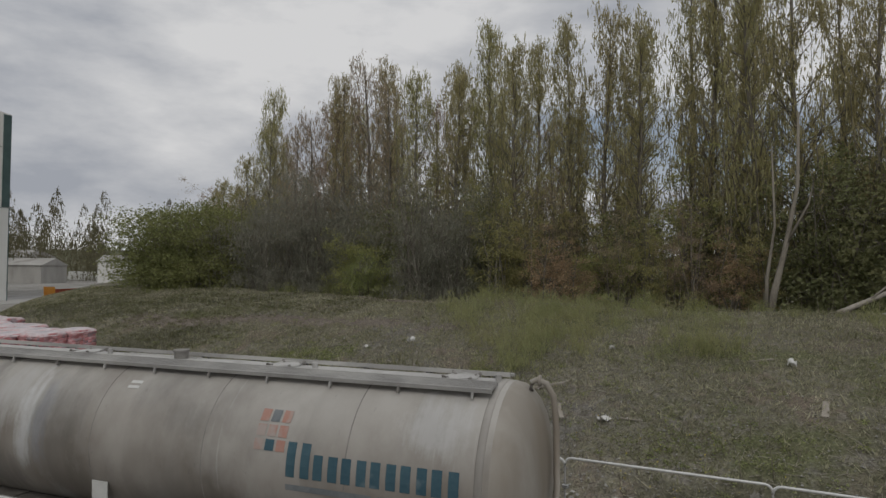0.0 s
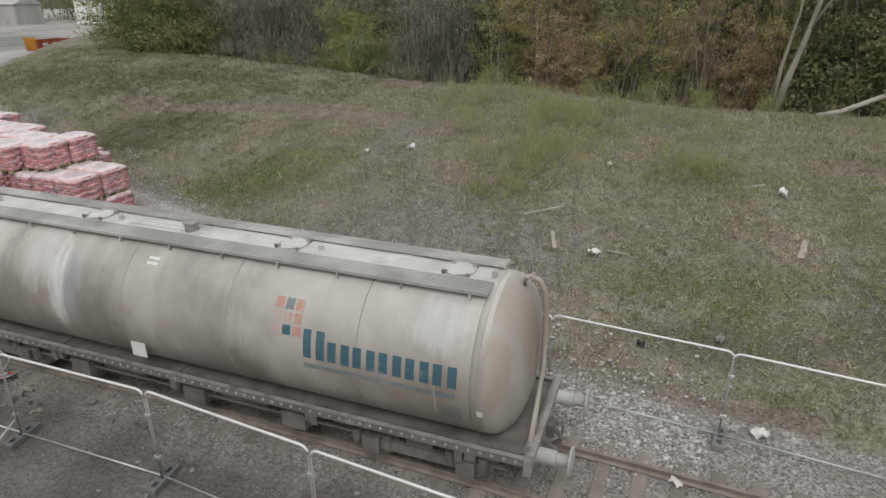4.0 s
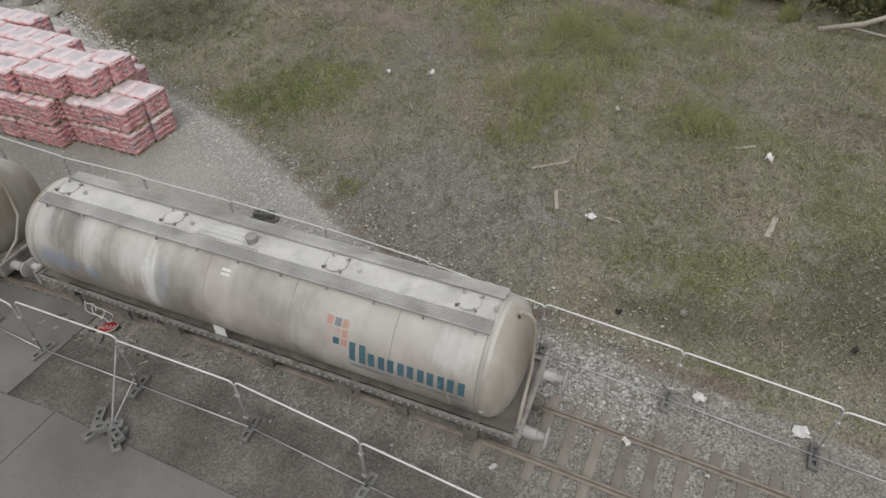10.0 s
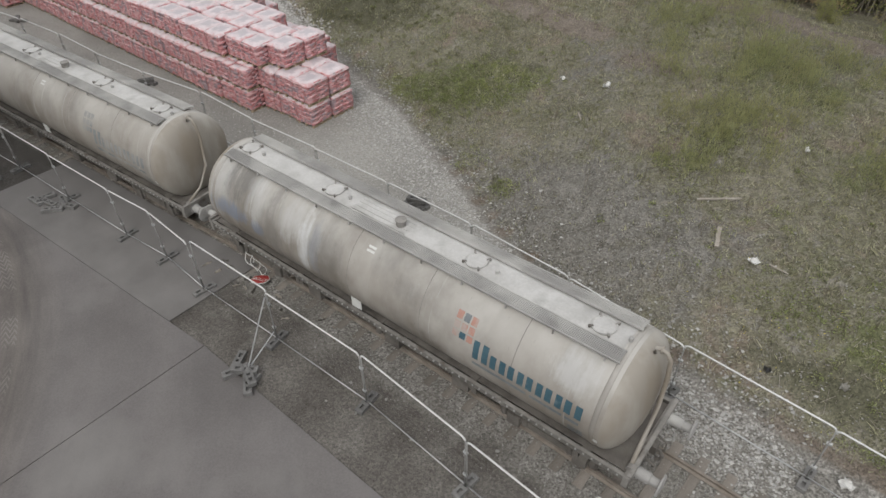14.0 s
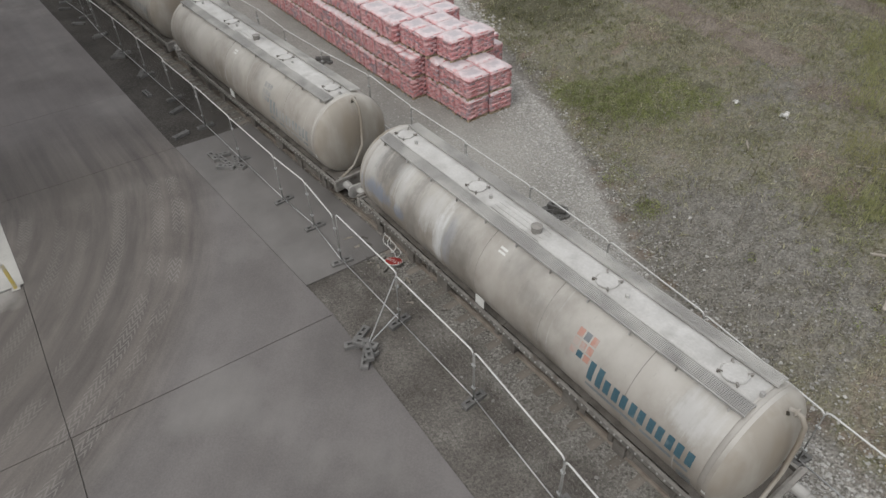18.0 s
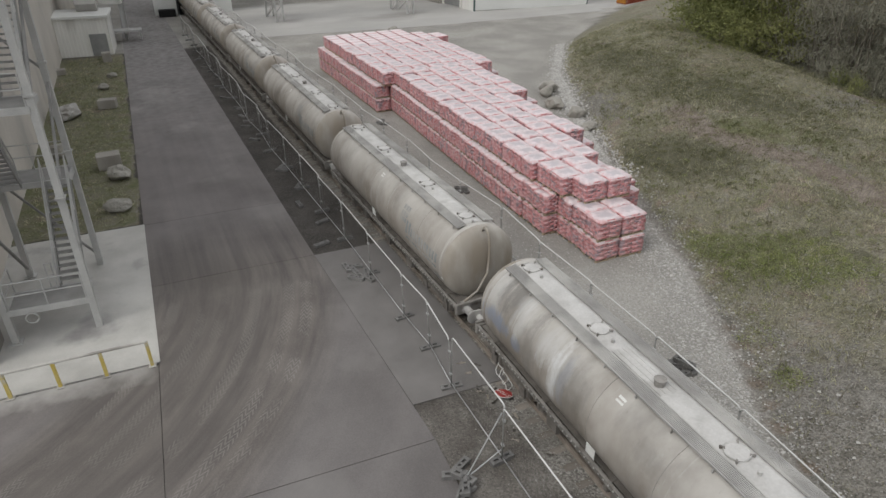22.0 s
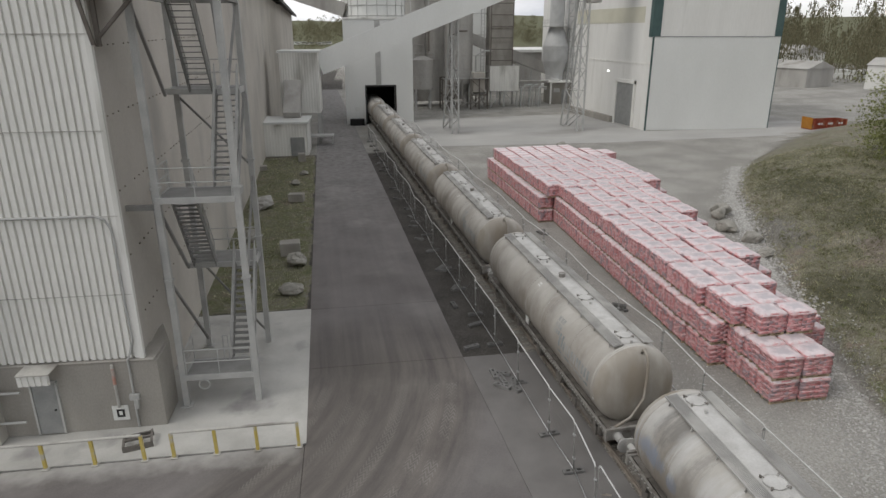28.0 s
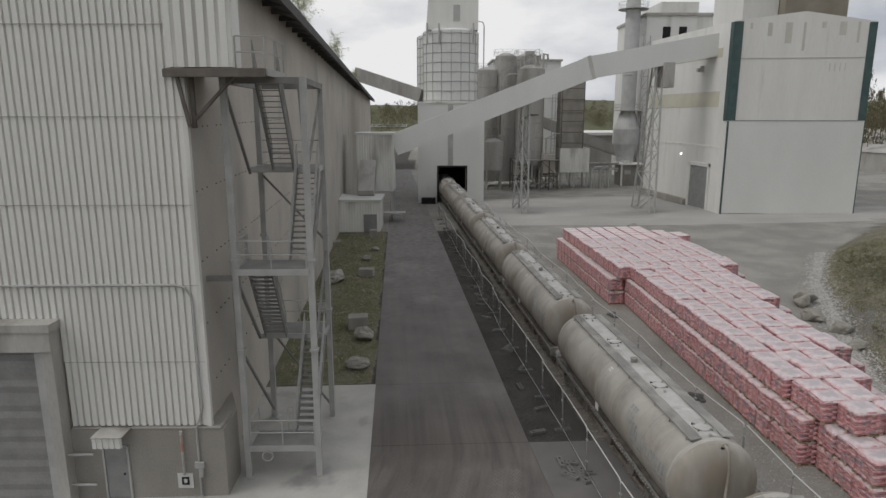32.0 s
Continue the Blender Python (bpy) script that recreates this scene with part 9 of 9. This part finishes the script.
# ---- fallen timber and litter on the bank ----
def plank(x, y, ln, w, t, turn, label, material=None, name="plank", z_off=0.0):
    bm = boxes((-ln / 2, ln / 2, -w * 0.36, w * 0.36, 0, t * 0.7))
    bmesh.ops.subdivide_edges(bm, edges=[ed for ed in bm.edges if ed.calc_length() > ln * 0.9], cuts=4)
    for v in bm.verts:
        v.co.z += 0.03 * math.sin(v.co.x * 2.3) * ln * 0.3
        v.co.y += 0.02 * noise.noise(v.co * 4)
    ob = part(name, bm, material or M_deadwood)
    c, s = math.cos(radians(turn)), math.sin(radians(turn))
    za, zb = height(x + c * ln / 2, y + s * ln / 2), height(x - c * ln / 2, y - s * ln / 2)
    ob.matrix_world = pose(x, y, (za + zb) / 2 + 0.01 + z_off, 0, 0, turn) @ pose(0, 0, 0, 0, -math.degrees(math.atan2(za - zb, ln)), 0)
    return tagged(ob, label, name)


plank(-3.4, 16.35, 0.75, 0.16, 0.05, -70, "weathered pale plank lying on the bank")
plank(-4.0, 17.6, 1.25, 0.10, 0.07, 28, "bleached broken branch lying on the bank", name="branch")
plank(2.75, 16.9, 0.75, 0.2, 0.05, 80, "grey board lying on the bank")
plank(1.6, 20.0, 0.7, 0.12, 0.05, 25, "pale offcut lying on the bank")
plank(-1.55, 16.0, 0.55, 0.07, 0.04, -8, "thin pale lath lying on the bank")
plank(-9.9, 19.2, 0.6, 0.07, 0.04, -50, "short pale stick on the bank", name="branch")
plank(-6.4, 20.2, 0.9, 0.06, 0.05, 30, "grey stick on the bank", name="branch")
plank(7.4, 27.2, 2.6, 0.10, 0.09, -14, "long white fallen pole on the bank", M_rubbish, "pole", 0.12)
e = thing("fallen_tree", "bleached fallen tree trunk lying at the wood's edge", "fallen tree")
bm = bmesh.new()
z = height(5.5, 30.6)
tube(bm, [(3.6, 30.9, height(3.6, 30.9) + 0.08), (5.2, 31.0, z + 0.55), (7.2, 31.4, z + 1.5), (10.5, 32.2, z + 2.6)], 0.13, 7, 0.09)
part("trunk", bm, M_deadwood, e, smooth=True)
bm = bmesh.new()
tube(bm, [(4.6, 31.0, z + 0.35), (6.2, 30.6, z + 0.3), (9, 30.0, z + 0.35)], 0.07, 6, 0.04)
tube(bm, [(6.4, 31.2, z + 1.1), (7.6, 31.4, z + 2.2), (8.6, 32.0, z + 2.9)], 0.05, 6, 0.02)
part("limb", bm, M_deadwood, e, smooth=True)
e = thing("leaning_tree", "pale leaning bare trunk among the poplars", "tree")
bm = bmesh.new()
zb = height(2.0, 32.5)
tube(bm, [(2.75, 32.4, zb - 0.1), (3.05, 32.6, zb + 1.6), (3.55, 33.0, zb + 3.6), (4.1, 33.4, zb + 6.5), (4.2, 33.8, zb + 10)], 0.19, 8, 0.05)
part("trunk", bm, M_bark, e, smooth=True)
bm = bmesh.new()
tube(bm, [(2.7, 32.5, zb - 0.1), (2.75, 32.7, zb + 2.2), (3.1, 32.9, zb + 4.6), (3.0, 33.0, zb + 8.4)], 0.11, 7, 0.03)
tube(bm, [(3.6, 33.0, zb + 3.8), (4.5, 33.1, zb + 5.6), (5.0, 33.4, zb + 7.8)], 0.08, 6, 0.02)
part("limb", bm, M_bark, e, smooth=True)


def scrap(x, y, s, seed, label, category, material=None, z=None, name="litter"):
    """A crumpled flake of rubbish."""
    q = random.Random(seed)
    bm = bmesh.new()
    bmesh.ops.create_grid(bm, x_segments=4, y_segments=4, size=0.5)
    for v in bm.verts:
        v.co = Vector((v.co.x * 0.62 * s[0] * q.uniform(0.7, 1.2), v.co.y * 0.62 * s[1] * q.uniform(0.7, 1.2), s[2] * q.uniform(0, 1)))
    bmesh.ops.solidify(bm, geom=bm.faces[:], thickness=0.02)
    ob = part(name, bm, material or M_rubbish)
    ob.matrix_world = pose(x, y, (height(x, y) if z is None else z) + 0.03, 0, 0, seed * 40)
    return tagged(ob, label, category)


scrap(-2.2, 15.95, (0.5, 0.38, 0.12), 1, "crumpled white plastic sheet on the bank", "litter")
scrap(2.35, 19.6, (0.45, 0.35, 0.22), 2, "pale lump of litter on the bank", "litter")
scrap(-2.65, 20.8, (0.42, 0.2, 0.12), 3, "white rag on the bank", "litter")
scrap(-11.9, 21.2, (0.45, 0.25, 0.12), 4, "white scrap of sacking on the bank", "litter")
scrap(-9.9, 21.0, (0.4, 0.3, 0.2), 5, "white torn bag on the bank", "litter")
scrap(1.95, 11.75, (0.35, 0.55, 0.18), 6, "white plastic bag beside the fence", "litter")
scrap(4.35, 11.75, (0.5, 0.6, 0.12), 7, "flattened white carton beside the fence", "carton")
scrap(0.5, 9.75, (0.4, 0.25, 0.1), 8, "white paper scrap beside the rail", "litter", z=0.03)
scrap(2.4, 9.6, (0.18, 0.14, 0.1), 9, "small white scrap beside the rail", "litter", z=0.03)
scrap(-2.2, 7.8, (0.3, 0.22, 0.14), 10, "pale concrete chunk beside the rail", "rubble", z=0.02)
scrap(0.2, 7.6, (0.25, 0.12, 0.08), 11, "small white scrap beside the rail", "litter", z=0.03)
scrap(1.05, 13.7, (0.35, 0.3, 0.22), 12, "pale stone lump at the foot of the bank", "rubble", M_rock)
scrap(5.9, 14.8, (0.4, 0.16, 0.1), 13, "pale scrap on the bank", "litter")
scrap(-0.6, 13.35, (0.3, 0.24, 0.14), 14, "black rubber scrap on the ground", "litter", M_black)
scrap(5.2, 13.9, (0.35, 0.2, 0.12), 15, "black plastic scrap on the bank", "litter", M_black)
rl = random.Random(8)
for k in range(34):
    x, y = rl.uniform(-16, 8), rl.uniform(12.5, 27)
    if bank(x, y) > 0.4:
        scrap(x, y, (rl.uniform(0.04, 0.1), rl.uniform(0.03, 0.08), 0.04), 50 + k, "tiny pale scrap of litter on the bank", "litter")
for k in range(26):
    x = rl.uniform(-13, 5)
    y = rl.uniform(5.2, 7.7)
    scrap(x, y, (rl.uniform(0.06, 0.16), rl.uniform(0.05, 0.12), 0.05), 120 + k, "pale chip of stone on the dark earth", "rubble", M_stone, 0.0)
# small white stock of flowers
seg = []
rf = np.random.default_rng(3)
ctr = np.stack([rf.normal(-0.5, 1.1, 70), rf.normal(14.1, 0.7, 70), np.zeros(70)], axis=1)
for q in ctr:
    q[2] = height(q[0], q[1]) + rf.uniform(0.1, 0.3)
v, f = leaves(ctr, rf.uniform(0.02, 0.04, 70), rf)
fl = link("wild_flowers", np_mesh("wild_flowers", v, f, M_flower), None)
tagged(fl, "small yellow wild flowers at the foot of the bank", "flowers", kind="stuff")

# ---- spare fence feet, sign and brace ----
def feet_pile(spots):
    e = thing("block_pile", "loose pile of spare dark plastic fence blocks", "block pile", "spare block piles")
    for x, y, z, a, tilt in spots:
        link("foot", foot_me, None, e).matrix_local = pose(x, y, z, tilt, 0, a)
feet_pile([(-11.2, 4.95, 0.03, 10, 0), (-11.5, 4.75, 0.03, 70, 0), (-10.9, 4.7, 0.03, -35, 0), (-11.25, 4.9, 0.165, 35, 0), (-11.0, 4.85, 0.165, -20, 0), (-11.75, 5.0, 0.0, -60, 0)])
feet_pile([(-23.6, 4.75, 0.045, 5, 0), (-23.55, 5.05, 0.045, 80, 0), (-23.1, 5.0, 0.045, 12, 0), (-22.8, 5.4, 0.045, -12, 0), (-22.4, 5.35, 0.045, 25, 0), (-22.6, 4.9, 0.045, 50, 0)])
feet_pile([(-12.9, 13.25, 0.0, 0, 0), (-12.7, 13.5, 0.0, 8, 0), (-12.8, 13.35, 0.135, 50, 0), (-12.5, 13.3, 0.0, 95, 0), (-12.75, 13.4, 0.27, 20, 0)])
feet_pile([(-29.3, 12.3, 0.0, 0, 0), (-29.1, 12.55, 0, 10, 0), (-29.2, 12.4, 0.135, 60, 0), (-42.3, 11.8, 0, 20, 0), (-42.1, 12.0, 0, 30, 0), (-42.2, 11.9, 0.135, -30, 0)])
for x in (-26.2, -28.5, -31, -33.4, -36.2, -36.8, -39.8, -42.5, -45.6, -48.2, -50.6, -54, -58, -62, -66, -70):
    ob = link("plastic_block", foot_me, None)
    ob.matrix_world = pose(x, road_right(x) + rl.uniform(0.5, 1.4), 0, 0, 0, rl.uniform(0, 180))
    tagged(ob, "dark plastic block lying on the earth strip", "block", "loose blocks")
brace = thing("fence_brace", "galvanised stabiliser pole propping the fence", "fence brace")
bm = bmesh.new()
tube(bm, [(-11.45, 6.1, 1.9), (-11.2, 4.95, 0.2)], 0.022, 6)
part("pole", bm, M_galv, brace)
bm = bmesh.new()
tube(bm, [(-11.45, 6.1, 0.55), (-11.2, 4.95, 0.2)], 0.02, 6)
part("lower_pole", bm, M_galv, brace)
stop = thing("stop_sign", "red octagonal road sign lying tilted against the ballast", "road sign", at=pose(-13.9, 7.4, 0.12, 16, 6, 200))
M_signred = mat("dirty sign red", (0.36, 0.035, 0.035), (0.44, 0.06, 0.05), 0.5, scale=4, fine=30, bump=0.05)
for rad, z, mt, nm in ((0.31, 0.0, M_white, "rim"), (0.285, 0.008, M_signred, "face")):
    bm = bmesh.new()
    lathe(bm, [(rad, z - 0.012), (rad, z + 0.004)], "z", 8)
    o = part(nm, bm, mt, stop)
    o.matrix_local = pose(0, 0, 0, 0, 0, 22.5)
cu = bpy.data.curves.new("word", "FONT")
cu.body, cu.size, cu.align_x, cu.align_y, cu.extrude = "STOP", 0.22, "CENTER", "CENTER", 0.002
tmp = bpy.data.objects.new("word", cu)
scene.collection.objects.link(tmp)
bpy.context.view_layer.update()
word = bpy.data.meshes.new_from_object(tmp.evaluated_get(bpy.context.evaluated_depsgraph_get()))
bpy.data.objects.remove(tmp)
link("word", word, M_white, stop, "white capital letters").location = (0, 0, 0.016)
hose = thing("hose_coil", "pale hose coil hanging from the wagon side", "hose", at=pose(-14.6, 7.55, 0.12))
bm = bmesh.new()
tube(bm, [(0.28 * math.cos(a * 0.42) + 0.02 * a, 0.05 * math.sin(a * 1.3), 0.36 + 0.3 * math.sin(a * 0.42)) for a in range(34)], 0.014, 6)
part("coil", bm, M_white, hose, smooth=True)
rb = random.Random(14)
for k in range(22):
    x = rb.uniform(-16, -9.5)
    scrap(x, track_y(x) - rb.uniform(1.3, 2.1), (rb.uniform(0.1, 0.5), rb.uniform(0.05, 0.12), 0.08), 200 + k, "dark scrap of broken timber beside the track", "debris", M_under if k % 2 else M_deadwood, 0.0)

# ---- set the place on its slope: buildings stay upright, all else lies with the ground ----
UPRIGHT = {"industrial building", "hut", "staircase", "conveyor", "silo", "filter house", "chimney", "kiosk", "pipe rack", "steel frame", "shed", "building", "goods stack", "van", "skip"}
bpy.context.view_layer.update()
for ob in [o for o in scene.objects if o.parent is None and o.type not in ("CAMERA", "LIGHT")]:
    if ob is ground or ob is far:
        continue
    if ob.get("category") in UPRIGHT:
        base = BASE_Y.get(ob.name.split(".")[0], ob.location.y)
        ob.location.z += rise(base) - 0.02
    else:
        ob.matrix_world = TILT @ ob.matrix_world
